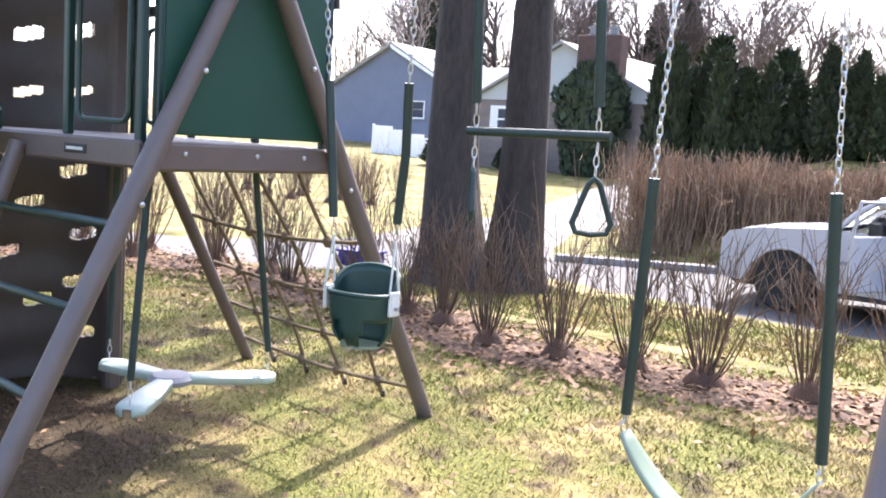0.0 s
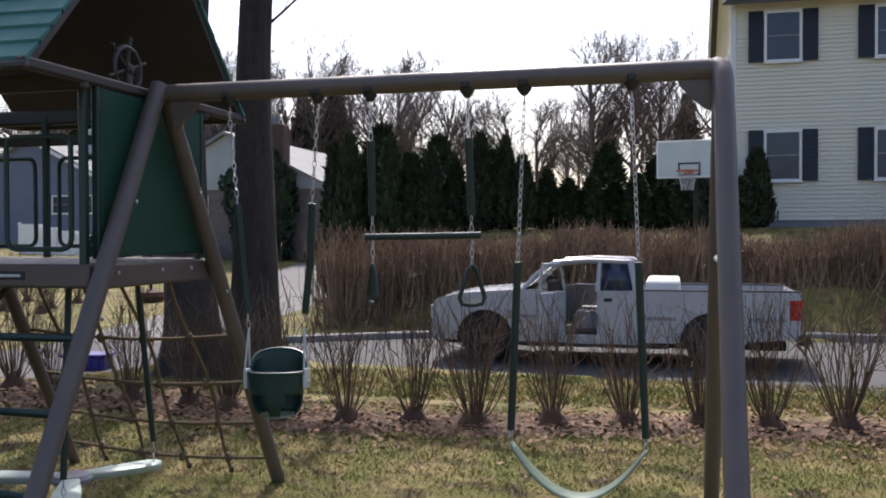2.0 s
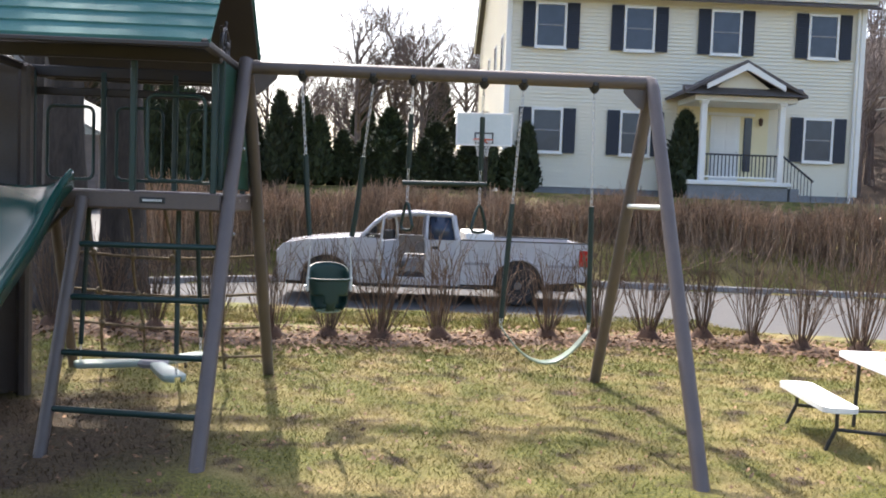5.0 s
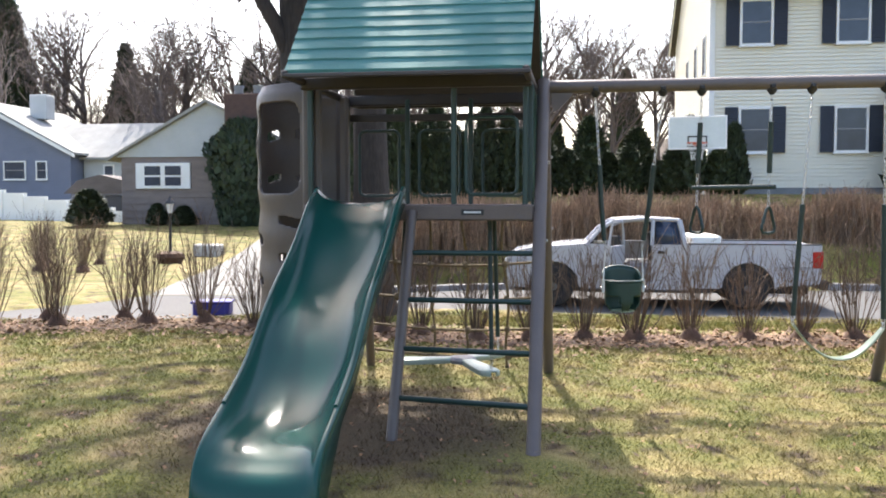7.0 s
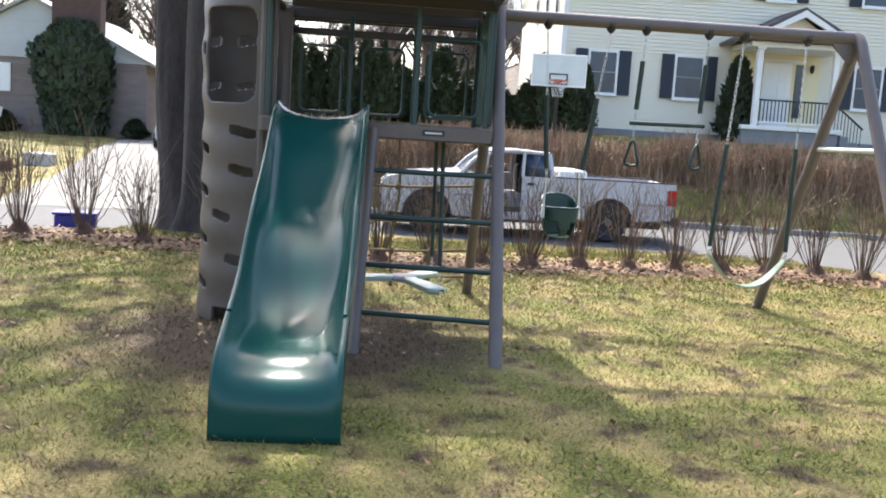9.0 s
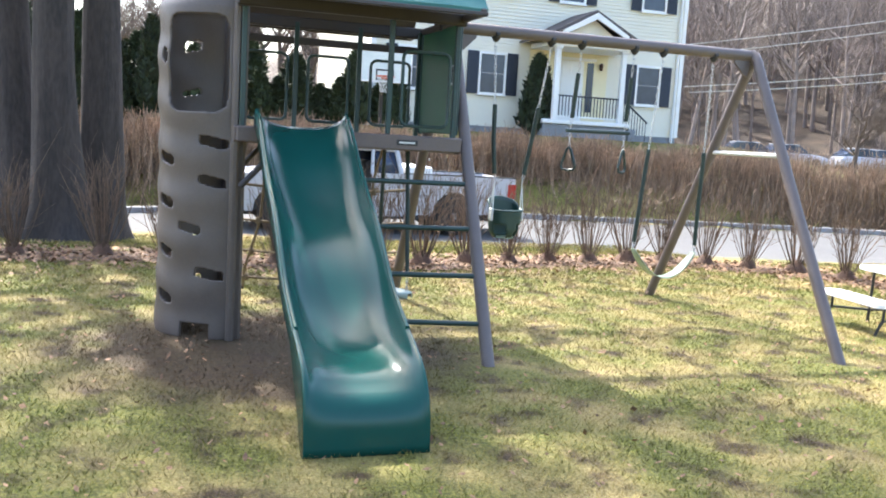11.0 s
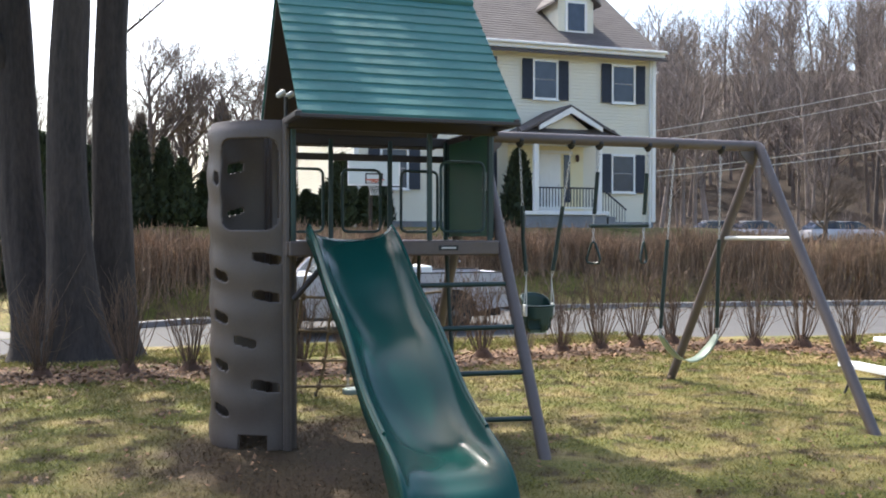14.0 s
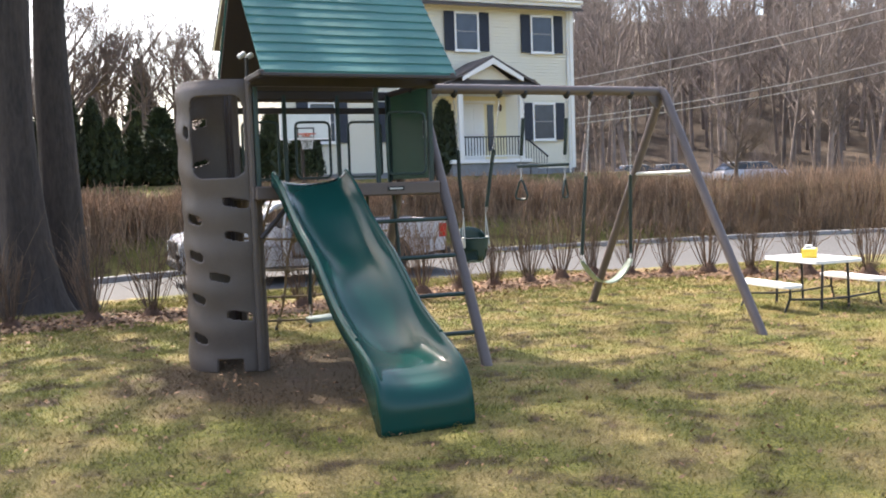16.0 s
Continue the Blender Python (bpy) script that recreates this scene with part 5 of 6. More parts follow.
# woods on the hill: one mass
sets = []
vars3 = [merge(bare_tree_arrays(100 + k, 12, 0.17, levels=3, count=(13, 5, 3), spread=0.78, start=0.38, fine=0.0115)) for k in range(3)]
rng = np.random.default_rng(21)
small3 = [merge(bare_tree_arrays(110 + k, 12, 0.1, levels=2, count=(16, 6), spread=0.9, start=0.05, fine=0.0119)) for k in range(3)]
for i in range(590):
    for _ in range(30):
        x, y = rng.uniform(16, 100), rng.uniform(38, 98)
        if y + 0.6 * x > 74 and abs(math.degrees(math.atan2(x + 2.8, y + 7.3)) - 40) < 24:
            break
    v, f = (vars3 if i < 440 else small3)[i % 3]
    a = rng.random() * 6.28
    s = rng.uniform(0.75, 1.4) if i < 440 else rng.uniform(0.16, 0.34)
    tx, ty = rng.normal(0, 0.07, 2)
    R = np.array([[math.cos(a), -math.sin(a), tx], [math.sin(a), math.cos(a), ty], [0, 0, 1]]) * s
    sets.append((v @ R.T + np.array([x, y, land(x, y) - 0.2]), f))
v, f = merge(sets)
tagged(new("hill_woods", quads_mesh("hill_woods", v, f, M["woods"])), "bare winter woods covering the hillside", "woods", kind="stuff")
# far tree line all round: behind the houses, and unseen behind the camera
sets = []
for i in range(250):
    # every sixth tree goes round the rest, mostly unseen, added to cut skylight
    a = rng.uniform(radians(-75), radians(24)) if i % 6 else rng.uniform(radians(24), radians(285))
    d = rng.uniform(72, 105)
    x, y = d * math.sin(a), d * math.cos(a) - 7
    v, f = (vars3 if i < 150 else small3)[i % 3]
    q = rng.random() * 6.28
    s = rng.uniform(0.7, 1.05) if i < 150 else rng.uniform(0.3, 0.5)
    R = np.array([[math.cos(q), -math.sin(q), 0], [math.sin(q), math.cos(q), 0], [0, 0, 1]]) * s
    sets.append((v @ R.T + np.array([x, y, land(x, y) - 0.2]), f))
v, f = merge(sets)
tagged(new("far_woods", quads_mesh("far_woods", v, f, M["woods"])), "distant bare tree line behind the houses, with an added unseen rear arc", "woods", kind="stuff")

# ---- houses ----
def siding(x0, x1, y, z0, z1, course=0.115, span=None, proud=0.026):
    """Lapped boards facing -y in one folded sheet; span(z) narrows a course."""
    n = int(math.ceil((z1 - z0) / course))
    rows = []
    for i in range(n):
        a, c = z0 + i * course, min(z0 + (i + 1) * course, z1)
        l0, r0 = span(a) if span else (x0, x1)
        l1, r1 = span(c) if span else (x0, x1)
        rows.append([(l0, y + 0.004, a), (r0, y + 0.004, a)])
        rows.append([(l0, y - proud, a), (r0, y - proud, a)])
        rows.append([(l1, y, c - 0.001), (r1, y, c - 0.001)])
    return Build().sheet(rows)


def turned(b, m):
    b.v = [tuple(m @ Vector(p)) for p in b.v]
    return b


def window(house, x, z0, z1, y, wide=0.97, shutters=0.38, lights=2, frame_mat="white", pane="pane"):
    """A sash window facing -y: casing, two sashes, glass, sill, and shutters."""
    h = wide / 2
    outer = [(x - h, z0), (x + h, z0), (x + h, z1), (x - h, z1)]
    inner = [(x - h + 0.07, z0 + 0.06), (x + h - 0.07, z0 + 0.06), (x + h - 0.07, z1 - 0.08), (x - h + 0.07, z1 - 0.08)]
    c = Build()
    vs = [(p, yy, q) for yy in (y - 0.05, y + 0.03) for loop in (outer, inner) for p, q in loop]
    fs = []
    for k in range(4):
        j = (k + 1) % 4
        fs += [(k, j, 4 + j, 4 + k), (8 + k, 8 + j, 12 + j, 12 + k), (k, j, 8 + j, 8 + k), (4 + k, 4 + j, 12 + j, 12 + k)]
    c.add(vs, fs)
    w = part("window", c, M[frame_mat], house, "white sash window")
    part("pane", Build().box((x - h + 0.05, y - 0.014, z0 + 0.04), (x + h - 0.05, y - 0.008, z1 - 0.06), 0.002), M[pane], w, "dark reflecting pane")
    part("window_sill", Build().box((x - h - 0.03, y - 0.09, z0 - 0.05), (x + h + 0.03, y + 0.02, z0 - 0.002), 0.008), M[frame_mat], w)
    part("meeting_rail", Build().box((x - h + 0.06, y - 0.03, (z0 + z1) / 2 - 0.02), (x + h - 0.06, y - 0.015, (z0 + z1) / 2 + 0.02), 0.004), M["grey"], w)
    if shutters:
        for s in (-1, 1):
            sx = x + s * (h + 0.02 + shutters / 2)
            prof = [(y - 0.02, z0)]
            for q in range(20):
                zz = z0 + (z1 - z0) * q / 20
                zn = z0 + (z1 - z0) * (q + 1) / 20
                prof += [(y - 0.062, zz + 0.002), (y - 0.045, zn - 0.002)]
            prof.append((y - 0.02, z1))
            part("shutter", Build().prism(prof, sx - shutters / 2, sx + shutters / 2, "x"), M["shutter"], w, "dark navy louvred shutter", smooth=0)
    return w


HY = 21.85
house = thing("house", "cream clapboard two-storey house with dark shutters and a gabled porch", "house", at=(0, 0, 0))
HX0, HX1, HZ0, HE, HBACK = 4.2, 15.33, 2.02, 8.12, 32.6
part("wall", siding(HX0, HX1, HY, HZ0, HE), M["siding"], house, smooth=0)
RIDGE_Y, RIDGE_Z = (HY + HBACK) / 2, 12.0


def gable_span(z):
    if z <= HE:
        return -HBACK, -HY
    k = (z - HE) / (RIDGE_Z - HE)
    return -HBACK + k * (HBACK - HY) / 2, -HY - k * (HBACK - HY) / 2


side_l = siding(-HBACK, -HY, HX0, HZ0, RIDGE_Z, span=gable_span)
side_l.v = [(v[1], -v[0], v[2]) for v in side_l.v]
part("side_wall", side_l, M["siding"], house, smooth=0)
core = Build().prism([(HY + 0.03, HZ0 - 1.2), (HBACK, HZ0 - 1.2), (HBACK, HE), (RIDGE_Y, RIDGE_Z - 0.05), (HY + 0.03, HE)], HX0 + 0.03, HX1 - 0.01, "x")
part("rear_wall", core, M["siding"], house)
part("foundation", Build().box((HX0 - 0.01, HY - 0.005, 0.9), (HX1 + 0.01, HY + 0.35, HZ0), 0.01), M["found"], house, "grey concrete foundation")
part("side_foundation", Build().box((HX0 - 0.008, HY + 0.36, 0.9), (HX0 + 0.3, HBACK, HZ0), 0.01), M["found"], house)
for x in (HX0, HX1):
    part("corner_board", Build().box((x - 0.08, HY - 0.05, HZ0), (x + 0.08, HY + 0.06, HE), 0.01), M["white"], house, "white corner board")
part("downspout", Build().tube([(HX1 - 0.2, HY - 0.1, HE - 0.1), (HX1 - 0.2, HY - 0.1, HZ0 - 0.2)], 0.045, 8), M["white"], house)
part("cornice", Build().box((HX0 - 0.25, HY - 0.38, HE - 0.16), (HX1 + 0.25, HY + 0.0, HE + 0.03), 0.02), M["white"], house, "white cornice and gutter")
part("gutter", Build().tube([(HX0 - 0.28, HY - 0.43, HE + 0.02), (HX1 + 0.28, HY - 0.43, HE + 0.02)], 0.06, 8), M["white"], house)
sl = (RIDGE_Z - HE) / (RIDGE_Y - HY)
nco = 34
rows = []
for i in range(nco):
    y0 = HY - 0.45 + (RIDGE_Y - HY + 0.45) * i / nco
    y1 = HY - 0.45 + (RIDGE_Y - HY + 0.45) * (i + 1) / nco
    z0, z1 = HE + 0.06 + (y0 - HY) * sl, HE + 0.06 + (y1 - HY) * sl
    for yy, zz in ((y0, z0 - (0.05 if i == 0 else 0.0)), (y0, z0 + 0.016), (y1, z1 + 0.002)):
        rows.append([(HX0 - 0.3, yy, zz), (HX1 + 0.3, yy, zz)])
rf = Build().sheet(rows)
part("roof", rf, M["shingle"], house, "brown-grey shingled roof", smooth=0)
part("rear_roof", Build().prism([(RIDGE_Y - 0.02, RIDGE_Z + 0.06), (HBACK + 0.4, HE - 0.25), (HBACK + 0.4, HE - 0.37), (RIDGE_Y - 0.02, RIDGE_Z - 0.08)], HX0 - 0.3, HX1 + 0.3, "x"), M["shingle"], house)
part("rake_board", Build().prism([(HY - 0.4, HE - 0.3), (HY - 0.4, HE - 0.08), (RIDGE_Y, RIDGE_Z + 0.02), (HBACK + 0.3, HE - 0.2), (HBACK + 0.3, HE - 0.4), (RIDGE_Y, RIDGE_Z - 0.2)], HX0 - 0.27, HX0 - 0.22, "x"), M["white"], house)
for xc in (5.48, 8.24, 10.96, 14.05):
    window(house, xc, 6.29, 7.68, HY - 0.04)
for xc in (5.48, 8.24, 14.05):
    window(house, xc, 3.07, 4.46, HY - 0.04)
# narrow windows on the side wall
for yc, z0, z1 in ((23.4, 5.6, 6.9), (25.6, 5.6, 6.9), (28.0, 5.8, 6.8), (25.0, 2.9, 4.1)):
    c = Build().box((HX0 - 0.05, yc - 0.32, z0), (HX0 + 0.02, yc + 0.32, z1), 0.01)
    w = part("window", c, M["white"], house)
    part("pane", Build().box((HX0 - 0.058, yc - 0.25, z0 + 0.07), (HX0 - 0.048, yc + 0.25, z1 - 0.07), 0.002), M["pane"], w)
# dormers
for xc in (6.92, 12.75):
    d = part("dormer", siding(xc - 0.72, xc + 0.72, 23.0, 8.85, 10.6, span=lambda z, xc=xc: (xc - 0.72 * min(1, (10.75 - z) / 0.62), xc + 0.72 * min(1, (10.75 - z) / 0.62))), M["siding"], house, smooth=0)
    part("dormer_cheek", Build().prism([(xc - 0.70, 8.6), (xc + 0.70, 8.6), (xc + 0.70, 10.13), (xc, 10.72), (xc - 0.70, 10.13)], 23.03, 25.6, "y"), M["siding"], d)
    part("dormer_roof", Build().prism([(xc - 0.95, 9.98), (xc, 10.80), (xc + 0.95, 9.98), (xc + 0.95, 10.08), (xc, 10.92), (xc - 0.95, 10.08)], 22.8, 26.2, "y"), M["shingle"], d)
    fr = Build()
    fr.box((xc - 0.45, 22.95, 8.95), (xc + 0.45, 23.0, 10.15), 0.02)
    part("dormer_casing", fr, M["white"], d)
    part("dormer_pane", Build().box((xc - 0.34, 22.935, 9.05), (xc + 0.34, 22.952, 10.05), 0.004), M["pane"], d)
# front door, sidelights
part("porch_back", Build().box((9.55, HY - 0.045, 2.36), (12.45, HY - 0.022, 4.75), 0.004), M["cream"], house, "pale yellow porch wall")
door = Build()
door.box((10.62, HY - 0.075, 2.36), (11.55, HY - 0.046, 4.40), 0.006)
for zz in (2.55, 3.3, 3.85):
    for xx in (10.72, 11.12):
        door.box((xx, HY - 0.085, zz), (xx + 0.32, HY - 0.073, zz + (0.6 if zz < 3 else 0.4)), 0.01)
dr = part("front_door", door, M["white"], house, "white panelled front door")
part("door_handle", Build().lathe([(0.02, 0), (0.03, 0.03), (0.02, 0.05)], seg=10, m=Matrix.Translation((11.46, HY - 0.075, 3.3)) @ Matrix.Rotation(radians(90), 4, "X")), M["chain"], dr)
part("sidelight", Build().box((11.68, HY - 0.07, 2.7), (11.93, HY - 0.046, 4.38), 0.01), M["pane"], dr)
part("door_casing", Build().box((10.52, HY - 0.07, 4.42), (12.02, HY - 0.046, 4.52), 0.01), M["white"], house)
part("wall_lantern", Build().lathe([(0.02, -0.12), (0.06, -0.08), (0.07, 0.08), (0.03, 0.14)], (12.17, HY - 0.14, 4.25), 10), M["brick"], house, "small copper wall lantern")
# porch
PY = 20.2
part("porch_floor", Build().box((9.45, PY - 0.1, 2.22), (12.55, HY - 0.05, 2.35), 0.02), M["white"], house)
part("porch_base", Build().box((9.5, PY - 0.02, 1.2), (12.5, HY - 0.06, 2.22), 0.02), M["found"], house)
for x in (9.86, 12.2):
    p = part("porch_post", Build().box((x - 0.085, PY - 0.085, 2.35), (x + 0.085, PY + 0.085, 4.66), 0.015), M["white"], house, "white square porch post")
    part("post_cap", Build().box((x - 0.12, PY - 0.12, 4.58), (x + 0.12, PY + 0.12, 4.67), 0.015), M["white"], p)
part("porch_beam", Build().box((9.55, PY - 0.12, 4.67), (12.6, HY - 0.05, 4.84), 0.02), M["white"], house)
part("porch_roof", Build().prism([(9.15, 4.82), (10.95, 5.72), (12.8, 4.82), (12.8, 4.90), (10.95, 5.86), (9.15, 4.90)], PY - 0.38, HY, "y"), M["shingle"], house, "dark shingled porch gable")
part("porch_skirt_roof", Build().prism([(PY - 0.42, 4.84), (PY - 0.05, 5.12), (PY + 0.05, 5.12), (PY + 0.05, 4.84)], 9.2, 12.75, "x"), M["shingle"], house)
part("porch_pediment", Build().prism([(9.9, 4.9), (12.0, 4.9), (10.95, 5.62)], PY - 0.12, PY - 0.05, "y"), M["siding"], house)
for s in (-1, 1):
    part("pediment_rake", Build().prism([(10.95, 5.56), (10.95, 5.76), (10.95 + s * 1.15, 5.12), (10.95 + s * 1.15, 4.98)], PY - 0.46, PY - 0.37, "y"), M["white"], house, "white rake board")
rail = part("porch_rail", Build().box((9.95, PY - 0.03, 3.10), (12.12, PY + 0.03, 3.15), 0.01), M["shutter"], house, "dark slim porch railing")
part("bottom_rail", Build().box((9.95, PY - 0.025, 2.44), (12.12, PY + 0.025, 2.49), 0.008), M["white"], rail)
for i in range(19):
    x = 10.02 + i * 0.113
    part("baluster", Build().box((x - 0.014, PY - 0.014, 2.49), (x + 0.014, PY + 0.014, 3.10), 0.004), M["shutter"], rail, "dark slim baluster")
stair = part("stair_rail", Build().tube([(12.28, PY, 3.15), (13.25, PY, 2.42)], 0.03, 8), M["shutter"], house)
for i in range(9):
    x = 12.36 + i * 0.105
    zt = 3.15 - (x - 12.28) * 0.752
    part("baluster", Build().tube([(x, PY, zt), (x, PY, zt - 0.75)], 0.012, 6), M["shutter"], stair, "dark slim baluster")
for i in range(4):
    part("step", Build().box((12.55 + 0.27 * i, PY - 0.05, 1.1), (12.82 + 0.27 * i, HY - 0.3, 2.18 - 0.18 * i), 0.015), M["found"], house)

# ---- grey house with a broad gable, and ivy on its chimney ----
LY = 31.0
cot = thing("house", "low grey-brown shake house with a pale gable and chimney", "house")
LX0, LX1, LE, LA, LAX = -20.1, -11.05, 3.58, 5.9, -15.8
part("wall", siding(LX0 + 0.25, LX1 - 0.15, LY, 0.3, LE, 0.30, proud=0.03), M["wood_grey"], cot, smooth=0)
part("gable", siding(LX0, LX1, LY - 0.04, LE, LA, 0.24, span=lambda z: (LX0 + (z - LE) / (LA - LE) * (LAX - LX0), LX1 - (z - LE) / (LA - LE) * (LX1 - LAX)), proud=0.012), M["gable"], cot, "pale grey painted gable", smooth=0)
part("body_wall", Build().prism([(LX0 + 0.3, -0.3), (LX1 - 0.2, -0.3), (LX1 - 0.2, LE), (LAX, LA - 0.08), (LX0 + 0.3, LE)], LY + 0.03, LY + 11, "y"), M["wood_grey"], cot)
part("roof", Build().prism([(LX0 - 0.35, LE - 0.18), (LAX, LA + 0.02), (LX1 + 0.35, LE - 0.18), (LX1 + 0.35, LE - 0.06), (LAX, LA + 0.16), (LX0 - 0.35, LE - 0.06)], LY - 0.25, LY + 11.3, "y"), M["shingle2"], cot, "pale grey shingled roof")
wn2 = Build()
wn2.box((-19.15, LY - 0.1, 2.18), (-16.6, LY - 0.02, 3.32), 0.03)
wd = part("window", wn2, M["white"], cot, "white double window with side panels")
for xc in (-18.35, -17.4):
    for z0, z1 in ((2.32, 2.70), (2.78, 3.18)):
        part("pane", Build().box((xc - 0.37, LY - 0.115, z0), (xc + 0.37, LY - 0.099, z1), 0.004), M["pane"], wd)
part("chimney", Build().box((-14.75, LY - 0.75, -0.3), (-12.85, LY - 0.04, 6.2), 0.04), M["brick"], cot, "dark brick chimney")
for x in (-14.2, -13.35):
    part("chimney_pot", Build().lathe([(0.16, 0), (0.2, 0.05), (0.18, 0.2), (0.22, 0.3), (0.22, 0.36)], (x, LY - 0.4, 6.2), 12), M["found"], cot)
part("porch_lattice", Build().box((LX1 + 0.1, LY + 1.2, 1.6), (LX1 + 1.6, LY + 1.3, 3.1), 0.02), M["white"], cot, "white porch lattice")
ivy = evergreen("ivy_mass", "dark evergreen ivy covering the chimney", 4.5, 1.45, 77, M["ivy"], 5200, shape=lambda q: 1.5 * min(1, 0.72 + 0.45 * q) * (1 if q < 0.75 else max(0.05, 1 - (q - 0.75) * 2.6)), leaf=(0.2, 0.13))
ivy.location = (-13.85, LY - 0.75, 0.5)
ivy.scale = (1, 0.6, 1)
for x, y, w, h in ((-20.7, 29.7, 0.95, 0.6), (-16.6, 30.2, 0.6, 0.32), (-17.8, 30.2, 0.5, 0.36), (-11.4, 30.2, 0.55, 0.3)):
    ob = copy_thing(cone, Matrix.Translation((x, y, place_z(x, y))))
    ob.scale = (w * 1.7, w * 1.7, h)
    tagged(ob, "low dark rounded shrub in front of the house")

# ---- blue house further back ----
BY = 45.0
blu = thing("house", "slate-blue gabled house with white trim and a grey wing", "house")
part("wall", siding(-42.5, -30.6, BY, 1.2, 7.6, 0.2, span=lambda z: (-42.5 if z < 4.7 else -42.5 + (z - 4.7) * 1.95, -30.6 if z < 4.7 else -30.6 - (z - 4.7) * 1.95)), M["blue"], blu, smooth=0)
part("body_wall", Build().prism([(-42.4, 0.5), (-30.7, 0.5), (-30.7, 4.7), (-36.5, 7.6), (-42.4, 4.7)], BY + 0.03, BY + 9, "y"), M["blue"], blu)
part("roof", Build().prism([(-42.9, 4.45), (-36.5, 7.75), (-30.2, 4.5), (-30.2, 4.65), (-36.5, 7.95), (-42.9, 4.65)], BY - 0.3, BY + 9.3, "y"), M["shingle2"], blu)
part("rake_board", Build().prism([(-36.5, 7.55), (-36.5, 7.78), (-30.15, 4.52), (-30.15, 4.32)], BY - 0.36, BY - 0.29, "y"), M["white"], blu)
part("wing", Build().prism([(-30.6, 0.5), (-26.0, 0.5), (-26.0, 4.3), (-30.6, 4.3)], BY + 1.5, BY + 8, "y"), M["gable"], blu, "grey side wing")
part("wing_roof", Build().prism([(BY + 1.1, 4.25), (BY + 4.8, 6.6), (BY + 8.4, 4.25), (BY + 8.4, 4.4), (BY + 4.8, 6.8), (BY + 1.1, 4.4)], -36.0, -25.7, "x"), M["shingle2"], blu)
part("chimney", Build().box((-35.2, BY + 3, 7.0), (-34.0, BY + 4, 8.6), 0.05), M["gable"], blu)
for xc, w in ((-34.3, 1.5), (-32.5, 0.75)):
    window(blu, xc, 3.0, 4.15, BY - 0.05, w, 0, 2 if w > 1 else 1)
for xc in (-28.9, -27.2):
    window(blu, xc, 2.7, 3.95, BY + 1.47, 0.7, 0, 1)
# shed, fence
shed = thing("garden_shed", "small blue-grey garden shed with a curved roof", "shed")
part("shed_wall", Build().prism([(-26.4, 0.4), (-22.9, 0.4), (-22.9, 2.1), (-26.4, 2.1)], 38, 40.2, "y"), M["blue"], shed)
part("shed_roof", Build().prism([(-26.7, 2.05), (-25.9, 2.75), (-24.65, 3.05), (-23.4, 2.75), (-22.6, 2.05)], 37.7, 40.5, "y"), M["shingle"], shed)
for x in (-25.2, -24.0):
    part("shed_door", Build().box((x - 0.5, 37.95, 0.5), (x + 0.5, 37.995, 1.95), 0.02), M["shutter"], shed)
fence = thing("vinyl_fence", "white vinyl panel fence stepping along the lawn", "fence")
for i in range(7):
    x = -30.5 + i * 1.45
    y = 36.4 - i * 0.45
    top = 2.35 - 0.18 * i
    part("fence_panel", Build().box((x, y - 0.02, place_z(x, y) - 0.1), (x + 1.38, y + 0.02, top - 0.1), 0.01), M["white"], fence)
    part("fence_post", Build().box((x - 0.06, y - 0.06, place_z(x, y) - 0.2), (x + 0.06, y + 0.06, top), 0.015), M["white"], fence)

# ---- lamp post, stone box by the driveway ----
lamp = thing("lamp_post", "black garden lamp post with a glass lantern", "lamp post", at=(-11.95, 19.0, place_z(-11.95, 19.0)))
part("pole", Build().lathe([(0.09, -0.1), (0.09, 0.12), (0.045, 0.2), (0.04, 1.45), (0.06, 1.5)], seg=12), M["black"], lamp)
part("lantern_glass", Build().lathe([(0.07, 1.5), (0.13, 1.78)], seg=6), M["lens"], lamp, "pale glass lantern")
part("lantern_cap", Build().lathe([(0.17, 1.78), (0.15, 1.83), (0.05, 1.92), (0.02, 2.0)], seg=6), M["black"], lamp)
part("planter", Build().lathe([(0.30, -0.05), (0.42, 0.16), (0.38, 0.28), (0.2, 0.34)], seg=16), M["mulch"], lamp, "dark soil mound")
solo("stone_block", Build().box((-12.1, 20.9, place_z(-11.6, 21) - 0.05), (-11.25, 21.5, place_z(-11.6, 21) + 0.38), 0.04), M["stone"], "pale stone block on the lawn", "stone")

# ---- pickup truck ----
truck = thing("pickup_truck", "white extended-cab pickup truck with its driver door open", "pickup truck", at=(0, 9.32, -0.285))
TW = 1.88


def arch(xc, r=0.455, z=0.37, n=9, down=0.30):
    return [(xc + r * math.cos(math.pi * k / n), z + r * math.sin(math.pi * k / n)) for k in range(n + 1)]


